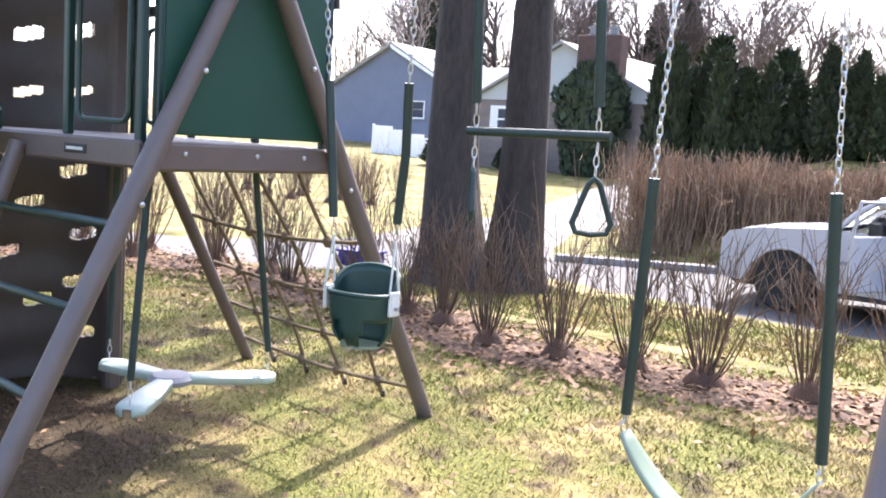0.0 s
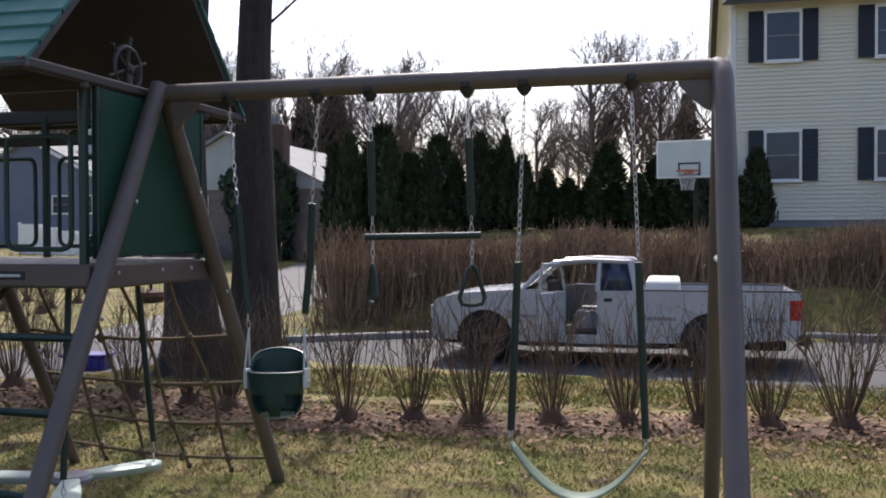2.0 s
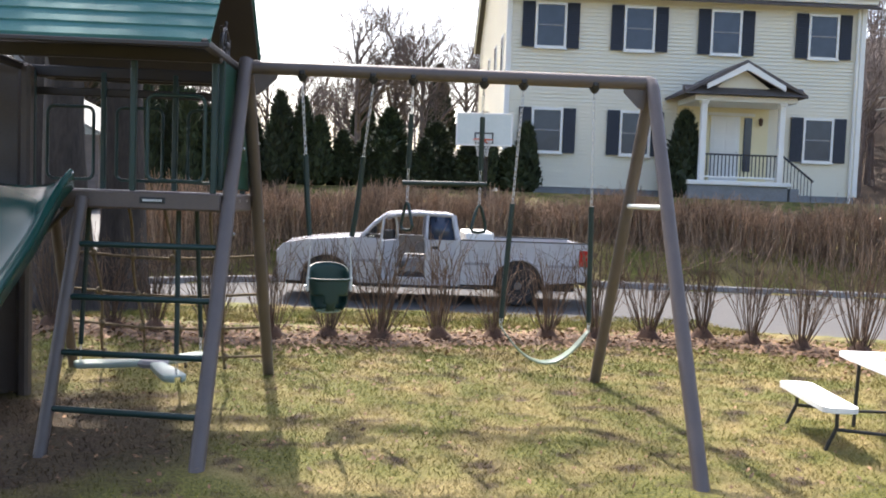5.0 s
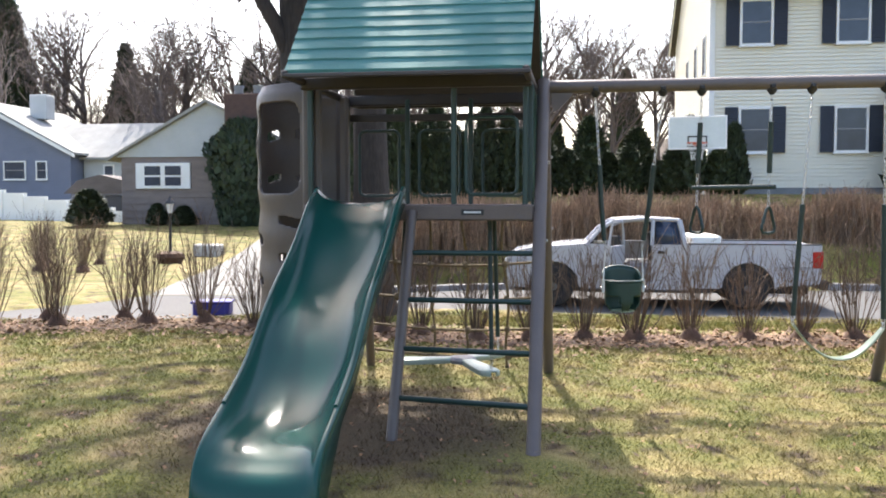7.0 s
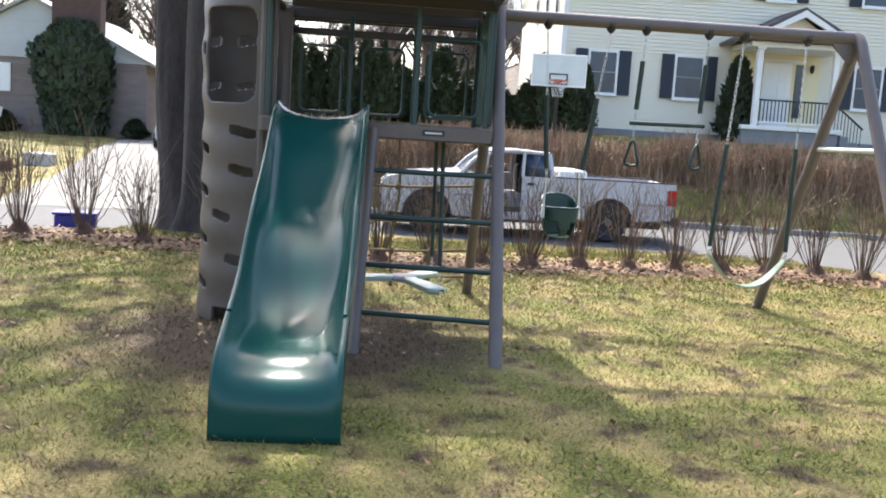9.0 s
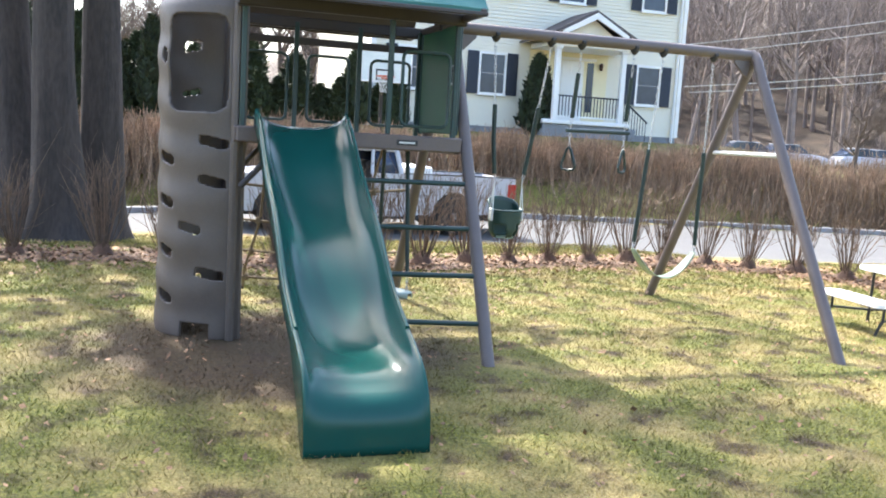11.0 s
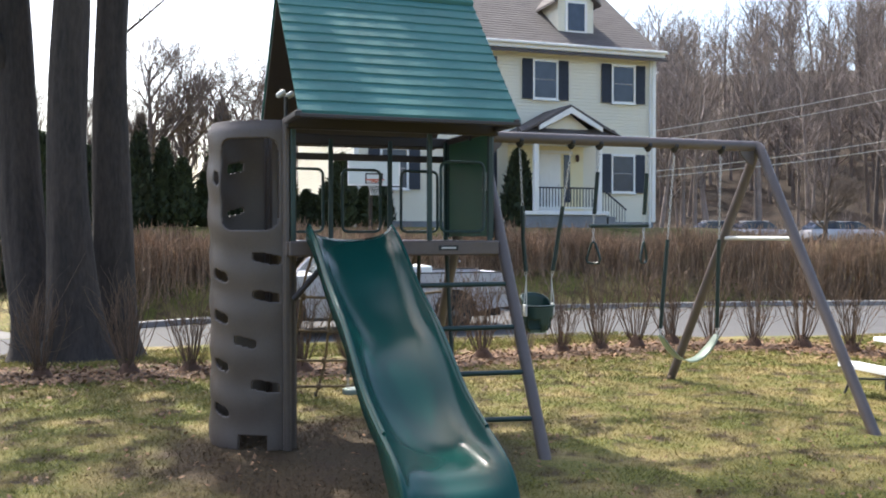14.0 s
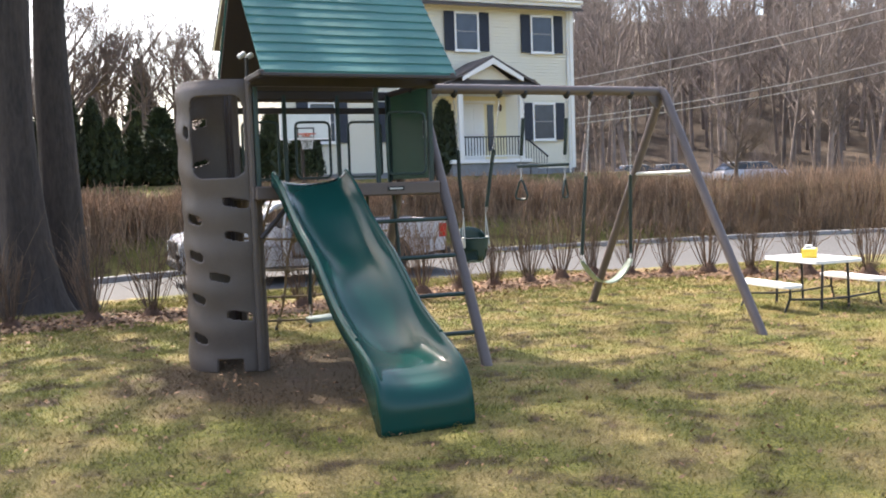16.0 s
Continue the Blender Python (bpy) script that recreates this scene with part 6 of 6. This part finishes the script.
# lower body side outlines (x, z): front section, rear cab and bed
front_arch = arch(-0.18)[::-1]
rear_arch = arch(3.15)[::-1]
front_poly = [(-1.02, 0.42), (-1.02, 0.36)] + [(-0.62, 0.34)] + front_arch + [(0.30, 0.34), (1.02, 0.34), (1.02, 1.10), (0.40, 1.13), (-0.55, 1.06), (-0.93, 0.98), (-1.02, 0.84)]
bed_poly = [(2.14, 0.36)] + [(2.68, 0.36)] + rear_arch + [(3.62, 0.40), (4.32, 0.46), (4.36, 0.62), (4.36, 1.12), (2.14, 1.12)]
for y0, y1 in ((0.0, 0.05), (TW - 0.05, TW)):
    part("front_fender", Build().prism(front_poly, y0, y1, "y"), M["truck"], truck)
    part("bed_side", Build().prism(bed_poly, y0, y1, "y"), M["truck"], truck)
    part("rocker", Build().box((1.02, y0, 0.30), (2.14, y0 + 0.05, 0.46), 0.015), M["truck"], truck)
    part("cab_corner", Build().prism([(1.52, 0.46), (2.12, 0.46), (2.12, 1.12), (1.52, 1.12)], y0, y1, "y"), M["truck"], truck)
    part("running_board", Build().box((0.35, y0 - 0.05 if y0 == 0 else y0 + 0.02, 0.28), (2.55, y0 + 0.03 if y0 == 0 else y0 + 0.1, 0.33), 0.01), M["black"], truck)
hood = Build()
rows = []
for x, z in ((-1.00, 0.84), (-0.98, 0.94), (-0.88, 1.01), (-0.5, 1.09), (0.0, 1.14), (0.42, 1.17)):
    rows.append([(x + 0.06 * abs(v) ** 3 - 0.02, TW / 2 + v * TW / 2 * 0.985, z - 0.045 * v * v) for v in np.linspace(-1, 1, 11)])
hood.sheet(rows)
part("hood", hood, M["truck"], truck, smooth=60)
part("grille", Build().box((-1.06, 0.38, 0.56), (-1.0, TW - 0.38, 0.90), 0.02), M["black"], truck)
part("front_bumper", Build().box((-1.08, 0.03, 0.36), (-0.94, TW - 0.03, 0.56), 0.04), M["black"], truck)
for y in (0.06, TW - 0.34):
    part("headlight", Build().box((-1.05, y, 0.64), (-0.96, y + 0.28, 0.88), 0.03), M["lens"], truck)
part("wheel_well", Build().box((-0.66, 0.055, 0.34), (0.30, TW - 0.055, 0.86), 0.02), M["dark"], truck)
part("wheel_well", Build().box((2.68, 0.055, 0.34), (3.63, TW - 0.055, 0.86), 0.02), M["dark"], truck)
part("chassis", Build().box((-0.9, 0.25, 0.26), (4.2, TW - 0.25, 0.40), 0.02), M["dark"], truck)
# cab: roof, pillars, glass
IN = 0.13
roofp = Build()
rows = []
for x, z in ((0.84, 1.52), (0.98, 1.575), (1.3, 1.605), (1.7, 1.60), (1.95, 1.575), (2.02, 1.53)):
    rows.append([(x, TW / 2 + v * (TW / 2 - IN), z - 0.05 * v * v) for v in np.linspace(-1, 1, 9)])
roofp.sheet(rows)
ro = part("cab_roof", roofp, M["truck"], truck, smooth=60)
ro.modifiers.new("thick", "SOLIDIFY").thickness = 0.04
for s, yb, yt in ((0, 0.035, IN), (1, TW - 0.035, TW - IN)):
    for pts, rr in (([(0.40, yb, 1.12), (0.62, (yb + yt) / 2, 1.36), (0.86, yt, 1.53)], 0.035), ([(1.53, yb, 1.1), (1.55, yt, 1.54)], 0.035), ([(2.09, yb, 1.1), (2.0, yt, 1.54)], 0.05), ([(0.86, yt, 1.53), (1.4, yt, 1.565), (2.0, yt, 1.54)], 0.035)):
        part("pillar", Build().tube(pts, rr, 8), M["truck"], truck)
    q = part("rear_quarter_glass", Build().add([(1.60, yb, 1.12), (2.03, yb, 1.12), (1.97, yt, 1.51), (1.60, yt, 1.52)], [(0, 1, 2, 3)]), M["pane"], truck)
    q.modifiers.new("thick", "SOLIDIFY").thickness = 0.008
ws = part("windshield", Build().add([(0.43, 0.06, 1.15), (0.43, TW - 0.06, 1.15), (0.86, TW - IN - 0.03, 1.53), (0.86, IN + 0.03, 1.53)], [(0, 1, 2, 3)]), M["glass"], truck)
ws.modifiers.new("thick", "SOLIDIFY").thickness = 0.008
bw = part("rear_glass", Build().add([(2.11, 0.1, 1.14), (2.11, TW - 0.1, 1.14), (2.03, TW - IN - 0.05, 1.51), (2.03, IN + 0.05, 1.51)], [(0, 1, 2, 3)]), M["pane"], truck)
bw.modifiers.new("thick", "SOLIDIFY").thickness = 0.008
part("cab_back", Build().box((2.09, 0.03, 0.40), (2.14, TW - 0.03, 1.14), 0.01), M["truck"], truck)
part("cab_floor", Build().box((0.45, 0.06, 0.40), (2.1, TW - 0.06, 0.48), 0.01), M["dark"], truck)
part("dashboard", Build().box((0.45, 0.06, 0.80), (0.80, TW - 0.06, 1.12), 0.06), M["dark"], truck)
part("far_door", Build().box((1.02, TW - 0.05, 0.46), (1.52, TW, 1.12), 0.01), M["truck"], truck)
part("steering_wheel", Build().tube([(0.92 + 0.05 * math.sin(a), 0.48 + 0.17 * math.cos(a), 1.07 + 0.15 * math.sin(a)) for a in np.linspace(0, 6.283, 20)[:-1]], 0.014, 6, closed=True), M["black"], truck)
for y in (0.22, 1.06):
    st = part("seat", Build().box((1.12, y, 0.48), (1.62, y + 0.56, 0.78), 0.06), M["grey"], truck, "dark grey cloth seat")
    part("seat_back", Build().box((1.55, y, 0.74), (1.72, y + 0.56, 1.32), 0.06), M["dark"], st)
# driver door swung open towards the front
hinge = Vector((1.02, 0.0, 0))
dm = Matrix.Translation(hinge) @ Matrix.Rotation(radians(-112), 4, "Z")
dd = Build()
dd.box((0.0, 0.0, 0.44), (0.78, 0.05, 1.12), 0.02, dm)
dd.tube([dm @ Vector(p) for p in ((0.02, 0.03, 1.1), (0.12, 0.05, 1.38), (0.3, 0.09, 1.52), (0.76, 0.09, 1.53), (0.77, 0.03, 1.1))], 0.022, 6)
do = part("driver_door", dd, M["truck"], truck, "open white driver door")
part("door_handle", Build().box((0.62, -0.03, 0.95), (0.74, 0.0, 1.01), 0.01, dm), M["black"], do)
part("mirror", Build().box((0.0, -0.2, 1.08), (0.14, -0.02, 1.28), 0.03, dm), M["black"], do)
part("mirror", Build().box((0.5, TW, 1.1), (0.62, TW + 0.18, 1.28), 0.03), M["black"], truck)
# bed
part("bed_floor", Build().box((2.14, 0.05, 0.62), (4.34, TW - 0.05, 0.68), 0.01), M["dark"], truck)
tg = part("tailgate", Build().box((4.31, 0.08, 0.50), (4.37, TW - 0.08, 1.11), 0.02), M["truck"], truck)
part("rear_bumper", Build().box((4.34, 0.04, 0.36), (4.5, TW - 0.04, 0.52), 0.03), M["black"], truck)
for y in (-0.012, TW - 0.10):
    part("tail_light", Build().box((4.20, y, 0.72), (4.385, y + 0.112, 1.02), 0.02), M["red"], truck, "red tail light")
for y in (0.0, TW - 0.06):
    part("bed_rail", Build().box((2.14, y, 1.12), (4.36, y + 0.06, 1.145), 0.01), M["black"], truck)
part("tool_box", Build().box((2.22, 0.12, 0.95), (2.72, TW - 0.12, 1.27), 0.03), M["white"], truck, "pale cross-bed tool box")
for y in (-0.014, TW):
    part("side_moulding", Build().box((2.2, y, 0.70), (2.66, y + 0.014, 0.75), 0.004), M["grey"], truck, "grey side moulding")
    part("side_moulding", Build().box((3.66, y, 0.70), (4.18, y + 0.014, 0.75), 0.004), M["grey"], truck)
    part("side_moulding", Build().box((0.30, y, 0.70), (0.98, y + 0.014, 0.75), 0.004), M["grey"], truck)
part("fender_lip", Build().tube([(x, -0.004, z) for x, z in arch(-0.18, 0.46)], 0.02, 6), M["truck"], truck)
part("fender_lip", Build().tube([(x, -0.004, z) for x, z in arch(3.15, 0.46)], 0.02, 6), M["truck"], truck)
part("wiper", Build().tube([(0.41, 0.5, 1.17), (0.60, 0.9, 1.34)], 0.01, 5), M["black"], truck)
part("fuel_flap", Build().box((2.4, -0.006, 0.86), (2.56, 0.002, 1.0), 0.003), M["truck"], truck)
part("door_handle", Build().box((1.62, -0.02, 0.96), (1.74, 0.0, 1.01), 0.006), M["black"], truck)
for x in (-0.18, 3.15):
    for y, s in ((0.12, -1), (TW - 0.12, 1)):
        mm = Matrix.Translation((x, y, 0.36)) @ Matrix.Rotation(radians(90 * -s), 4, "X")
        ty = part("wheel", Build().lathe([(0.20, -0.12), (0.33, -0.125), (0.36, -0.09), (0.362, 0.0), (0.36, 0.09), (0.33, 0.125), (0.20, 0.12)], seg=28, m=mm), M["tyre"], truck, "black tyre on a grey rim")
        part("rim", Build().lathe([(0.22, 0.09), (0.215, 0.123), (0.18, 0.105), (0.07, 0.115), (0.06, 0.135), (0.02, 0.137)], seg=20, m=mm), M["rim"], ty)
        for k in range(5):
            a = 2 * math.pi * k / 5
            part("lug_slot", Build().lathe([(0.035, 0.0), (0.035, 0.012)], seg=8, m=mm @ Matrix.Translation((0.13 * math.cos(a), 0.13 * math.sin(a), 0.105))), M["black"], ty)


# ---- parked cars ----
def car(name, label, group=""):
    t = thing(name, label, "car", group)
    low = Build()
    rows = []
    for y, z0, z1, hw in ((-2.2, 0.32, 0.62, 0.80), (-2.1, 0.26, 0.80, 0.86), (-1.0, 0.22, 0.98, 0.90), (0.6, 0.22, 1.0, 0.91), (1.9, 0.25, 1.0, 0.88), (2.2, 0.35, 0.85, 0.82)):
        rows.append([(-hw * 0.9, y, z0), (-hw, y, z0 + 0.15), (-hw, y, z1 - 0.12), (-hw * 0.85, y, z1), (hw * 0.85, y, z1), (hw, y, z1 - 0.12), (hw, y, z0 + 0.15), (hw * 0.9, y, z0)])
    low.sheet(rows)
    low.f += [tuple(range(8)), tuple(range(47, 39, -1))]
    part("body", low, M["truck"], t, smooth=50)
    top = Build()
    rows = []
    for y, z, hw in ((-1.0, 0.98, 0.82), (-0.25, 1.48, 0.68), (0.3, 1.55, 0.66), (1.4, 1.50, 0.66), (2.05, 1.0, 0.78)):
        rows.append([(-hw - 0.06 * (z < 1.2), y, min(z, 1.0)), (-hw, y, z), (hw, y, z), (hw + 0.06 * (z < 1.2), y, min(z, 1.0))])
    top.sheet(rows)
    part("cabin_glass", top, M["pane"], t, "dark glass cabin")
    part("roof_panel", Build().box((-0.64, -0.22, 1.49), (0.64, 1.4, 1.56), 0.03), M["truck"], t)
    for x in (-0.84, 0.84):
        for y in (-1.35, 1.35):
            mm = Matrix.Translation((x, y, 0.33)) @ Matrix.Rotation(radians(90), 4, "Y")
            w = part("wheel", Build().lathe([(0.2, -0.1), (0.31, -0.1), (0.335, 0), (0.31, 0.1), (0.2, 0.1)], seg=20, m=mm), M["tyre"], t)
            part("rim", Build().lathe([(0.2, -0.105), (0.05, -0.11), (0.05, 0.11), (0.2, 0.105)], seg=14, m=mm), M["rim"], w)
    for x in (-0.62, 0.62):
        part("headlight", Build().box((x - 0.17, -2.19, 0.58), (x + 0.17, -2.08, 0.74), 0.03), M["lens"], t)
    part("grille", Build().box((-0.4, -2.22, 0.42), (0.4, -2.12, 0.66), 0.02), M["black"], t)
    return t


suv = car("parked_car", "pale silver car parked nose-out on the driveway")
suv.matrix_basis = Matrix.Translation((-9.35, 29.2, land(-9.35, 27.0) - 0.03)) @ Matrix.Rotation(radians(12), 4, "Z")
for i, (x, y, a) in enumerate(((44.5, 45, 80), (47.5, 46.5, 80), (39.2, 46, 75), (36, 46, 75))):
    ob = copy_thing(suv, Matrix.Translation((x, y, land(x, y) + 0.02)) @ Matrix.Rotation(radians(a), 4, "Z"))
    tagged(ob, "pale car parked at the foot of the wooded hill", group="cars by the woods")

# ---- basketball hoop ----
hp = thing("basketball_hoop", "basketball hoop with a clear white-framed backboard and red rim", "basketball hoop", at=(2.93, 14.7, 0))
hz = Matrix.Rotation(radians(-9), 4, "Z")
bb = part("backboard", Build().box((-0.645, -0.02, 2.80), (0.645, 0.02, 3.54), 0.01, hz), M["board"], hp, "pale translucent backboard")
for lo, hi in (((-0.65, -0.03, 3.515), (0.65, 0.03, 3.55)), ((-0.65, -0.03, 2.79), (0.65, 0.03, 2.825)), ((-0.65, -0.03, 2.826), (-0.62, 0.03, 3.514)), ((0.62, -0.03, 2.826), (0.65, 0.03, 3.514))):
    part("board_frame", Build().box(lo, hi, 0.006, hz), M["white"], bb)
for lo, hi in (((-0.22, -0.026, 2.84), (-0.185, -0.021, 3.10)), ((0.185, -0.026, 2.84), (0.22, -0.021, 3.10)), ((-0.184, -0.026, 3.065), (0.184, -0.021, 3.10)), ((-0.184, -0.026, 2.84), (0.184, -0.021, 2.87)), ((-0.235, 0.03, 2.83), (-0.20, 0.06, 3.51)), ((0.20, 0.03, 2.83), (0.235, 0.06, 3.51))):
    part("board_line", Build().box(lo, hi, 0.002, hz), M["black"], bb)
part("rim", Build().tube([hz @ Vector((0.225 * math.cos(a), -0.28 + 0.225 * math.sin(a), 2.92)) for a in np.linspace(0, 6.283, 25)[:-1]], 0.011, 6, closed=True), M["orange"], hp, "red-orange steel rim")
part("rim_bracket", Build().box((-0.1, -0.08, 2.86), (0.1, -0.02, 2.95), 0.01, hz), M["orange"], hp)
netb = Build()
for k in range(12):
    a = 2 * math.pi * k / 12
    for s in (1, -1):
        pts = []
        for j in range(6):
            r = 0.22 - 0.10 * math.sin(j / 5 * math.pi / 2)
            q = a + s * j * math.pi / 12
            pts.append(hz @ Vector((r * math.cos(q), -0.28 + r * math.sin(q), 2.91 - 0.075 * j)))
        netb.tube(pts, 0.005, 4, cap=False)
part("net", netb, M["pale"], hp, "white cord net")
part("pole", Build().tube([hz @ Vector(p) for p in ((0, 0.95, 0.5), (0, 0.95, 2.5), (0, 0.75, 2.85), (0, 0.05, 3.15))], 0.05, 10), M["black"], hp)
part("strut", Build().tube([hz @ Vector(p) for p in ((0, 0.9, 2.55), (0, 0.05, 2.9))], 0.03, 8), M["black"], hp)
part("base", Build().box((-0.4, 0.6, 0.5), (0.4, 1.6, 0.85), 0.08, hz), M["black"], hp)

# ---- blue crate ----
crate = thing("plastic_crate", "blue-violet plastic crate on the road edge behind the shrubs", "crate", at=(-5.75, 7.4, land(-5.75, 7.4) - 0.037))
cm = Matrix.Rotation(radians(12), 4, "Z")
part("crate_body", Build().box((-0.30, -0.19, 0.0), (0.30, 0.19, 0.20), 0.02, cm), M["bin"], crate)
part("crate_rim", Build().box((-0.33, -0.22, 0.201), (0.33, 0.22, 0.24), 0.012, cm), M["bin"], crate)
for k in range(5):
    part("rib", Build().box((-0.24 + 0.11 * k, -0.202, 0.01), (-0.21 + 0.11 * k, -0.191, 0.20), 0.004, cm), M["bin"], crate)

# ---- picnic table ----
pic = thing("picnic_table", "small white picnic table with black folding legs and benches", "picnic table", at=(4.62, -0.32, 0.0))
pm = Matrix.Rotation(radians(-4), 4, "Z")


def slab(x0, x1, y0, y1, z, th):
    b = Build()
    n = 20
    q = 0.07
    out = []
    for cx, cy, a0 in ((x1 - q, y1 - q, 0), (x0 + q, y1 - q, 90), (x0 + q, y0 + q, 180), (x1 - q, y0 + q, 270)):
        for s in range(5):
            a = radians(a0 + s * 22.5)
            out.append((cx + q * math.cos(a), cy + q * math.sin(a)))
    b.prism(out, z - th, z, "z")
    return turned(b, pm)


TT = 0.55
part("tabletop", slab(-0.30, 0.33, -0.45, 0.45, TT, 0.035), M["white"], pic, "white moulded tabletop")
for x in (-0.60, 0.62):
    part("bench", slab(x - 0.12, x + 0.12, -0.45, 0.45, 0.31, 0.035), M["white"], pic, "white moulded bench")
    for y in (-0.36, 0.36):
        part("bench_leg", Build().tube([pm @ Vector(p) for p in ((x, y, 0.28), (x, y, 0.16), (x + (0.06 if x < 0 else -0.06) * -1, y + 0.02, 0.0))], 0.013, 8), M["black"], pic)
        part("bench_arm", Build().tube([pm @ Vector(p) for p in ((x, y, 0.15), (x * 0.3, y, 0.12))], 0.012, 8), M["black"], pic)
for x in (-0.18, 0.20):
    for y in (-0.36, 0.36):
        part("leg", Build().tube([pm @ Vector(p) for p in ((x * 0.9, y, TT - 0.03), (x, y, 0.0))], 0.014, 8), M["black"], pic)
for y in (-0.36, 0.36):
    part("leg_stretcher", Build().tube([pm @ Vector(p) for p in ((-0.18, y, 0.12), (0.20, y, 0.12))], 0.011, 8), M["black"], pic)
ctn = thing("carton", "yellow cardboard carton with a pale label, lid ajar", "box", at=(4.60, -0.32, TT))
cm2 = Matrix.Rotation(radians(42), 4, "Z")
cb = part("carton_body", Build().box((-0.13, -0.08, 0.0), (0.13, 0.08, 0.10), 0.006, cm2), M["carton"], ctn)
part("carton_flap", Build().box((-0.12, -0.06, 0.101), (0.10, 0.06, 0.108), 0.003, cm2), M["pale"], ctn, "pale open flap")
part("carton_flap", Build().box((-0.06, -0.03, 0.109), (0.08, 0.05, 0.14), 0.01, cm2), M["pale"], ctn)
part("label", Build().box((-0.12, -0.084, 0.015), (-0.02, -0.081, 0.085), 0.001, cm2), M["pale"], cb)
part("label_bar", Build().box((-0.10, -0.0865, 0.03), (-0.08, -0.0845, 0.07), 0.001, cm2), M["black"], cb)
part("label_bar", Build().box((-0.065, -0.0865, 0.03), (-0.045, -0.0845, 0.07), 0.001, cm2), M["black"], cb)

# ---- overhead cables ----
for a, c, sag in (((26, 41, 7.6), (64, 36, 16.0), 0.5), ((26, 41.2, 7.0), (64, 36, 15.2), 0.5), ((27, 40.6, 5.35), (70, 38, 13.4), 0.9), ((27, 40, 5.0), (70, 37, 12.6), 0.9)):
    pts = [Vector(a).lerp(Vector(c), u) - Vector((0, 0, sag * 4 * u * (1 - u))) for u in np.linspace(0, 1, 14)]
    solo("overhead_cable", Build().tube(pts, 0.03, 5), M["stone"], "thin grey overhead utility cable", "cable", "overhead cables")

# ---- grass blades, fallen leaves ----
rng = np.random.default_rng(5)


def blades(n, x0, x1, y0, y1, hmin, hmax, wide):
    x, y = rng.uniform(x0, x1, n), rng.uniform(y0, y1, n)
    # thinner where the soil is worn under the tower and slide
    worn = np.exp(-(((x + 1.45) / 1.2) ** 2 + ((y + 0.75) / 1.2) ** 2)) + np.exp(-(((x - 2.83) / 0.3) ** 2 + ((y + 1.5) / 0.25) ** 2)) + np.exp(-(((x - 0.05) / 0.5) ** 2 + ((y + 1.4) / 0.35) ** 2))
    keep = rng.random(n) > 0.9 * worn
    x, y = x[keep], y[keep]
    n = len(x)
    z = np.array([lawn_z(a, b) for a, b in zip(x, y)]) - 0.004
    az = rng.random(n) * 2 * np.pi
    h = rng.uniform(hmin, hmax, n)
    w = rng.uniform(0.6, 1.2, n) * wide
    lean = rng.uniform(0.3, 1.5, n) * h
    la = rng.random(n) * 2 * np.pi
    p = np.stack([x, y, z], 1)
    s = np.stack([np.cos(az) * w, np.sin(az) * w, 0 * w], 1)
    t = p + np.stack([np.cos(la) * lean, np.sin(la) * lean, h], 1)
    v = np.stack([p - s, p + s, t], 1).reshape(-1, 3)
    return v, np.arange(len(v)).reshape(-1, 3)


sets = [blades(170000, -5.5, 5.5, -5.2, 1.5, 0.014, 0.04, 0.0038), blades(90000, -8.5, 9, 1.5, 4.6, 0.02, 0.045, 0.0055), blades(40000, -8.5, -5.5, -4, 1.5, 0.018, 0.04, 0.005), blades(30000, 5.5, 9, -4, 1.5, 0.018, 0.04, 0.005), blades(30000, -5, 6, 5.0, 8.0, 0.03, 0.07, 0.008)]
v, f = merge(sets)
tagged(new("grass", quads_mesh("grass", v, f, M["blade"])), "short dormant straw and green lawn grass", "grass", kind="stuff")


def leaf_quads(xy, size):
    n = len(xy)
    z = np.array([lawn_z(a, b) + 0.018 for a, b in xy]) + rng.random(n) * 0.03
    c = np.stack([xy[:, 0], xy[:, 1], z], 1)
    az = rng.random(n) * 6.283
    u = np.stack([np.cos(az), np.sin(az), rng.normal(0, 0.35, n)], 1)
    w = np.stack([-np.sin(az), np.cos(az), rng.normal(0, 0.35, n)], 1)
    a = size * rng.uniform(0.5, 1.2, (n, 1))
    q = np.stack([c - u * a, c + w * a * 0.55, c + u * a, c - w * a * 0.55], 1).reshape(-1, 3)
    return q, np.arange(len(q)).reshape(-1, 4)


k = rng.integers(0, 129, 15000)
bl = np.array(bed_line)
xy = bl[k][:, :2] + rng.normal(0, 0.5, (15000, 2))
xy2 = np.stack([rng.uniform(-6, 7, 4200), rng.uniform(-4.5, 4.5, 4200)], 1)
v, f = merge([leaf_quads(xy, 0.035), leaf_quads(xy2, 0.022)])
tagged(new("fallen_leaves", quads_mesh("fallen_leaves", v, f, M["leaf"])), "scattered dry russet and tan fallen leaves", "leaves", kind="stuff")
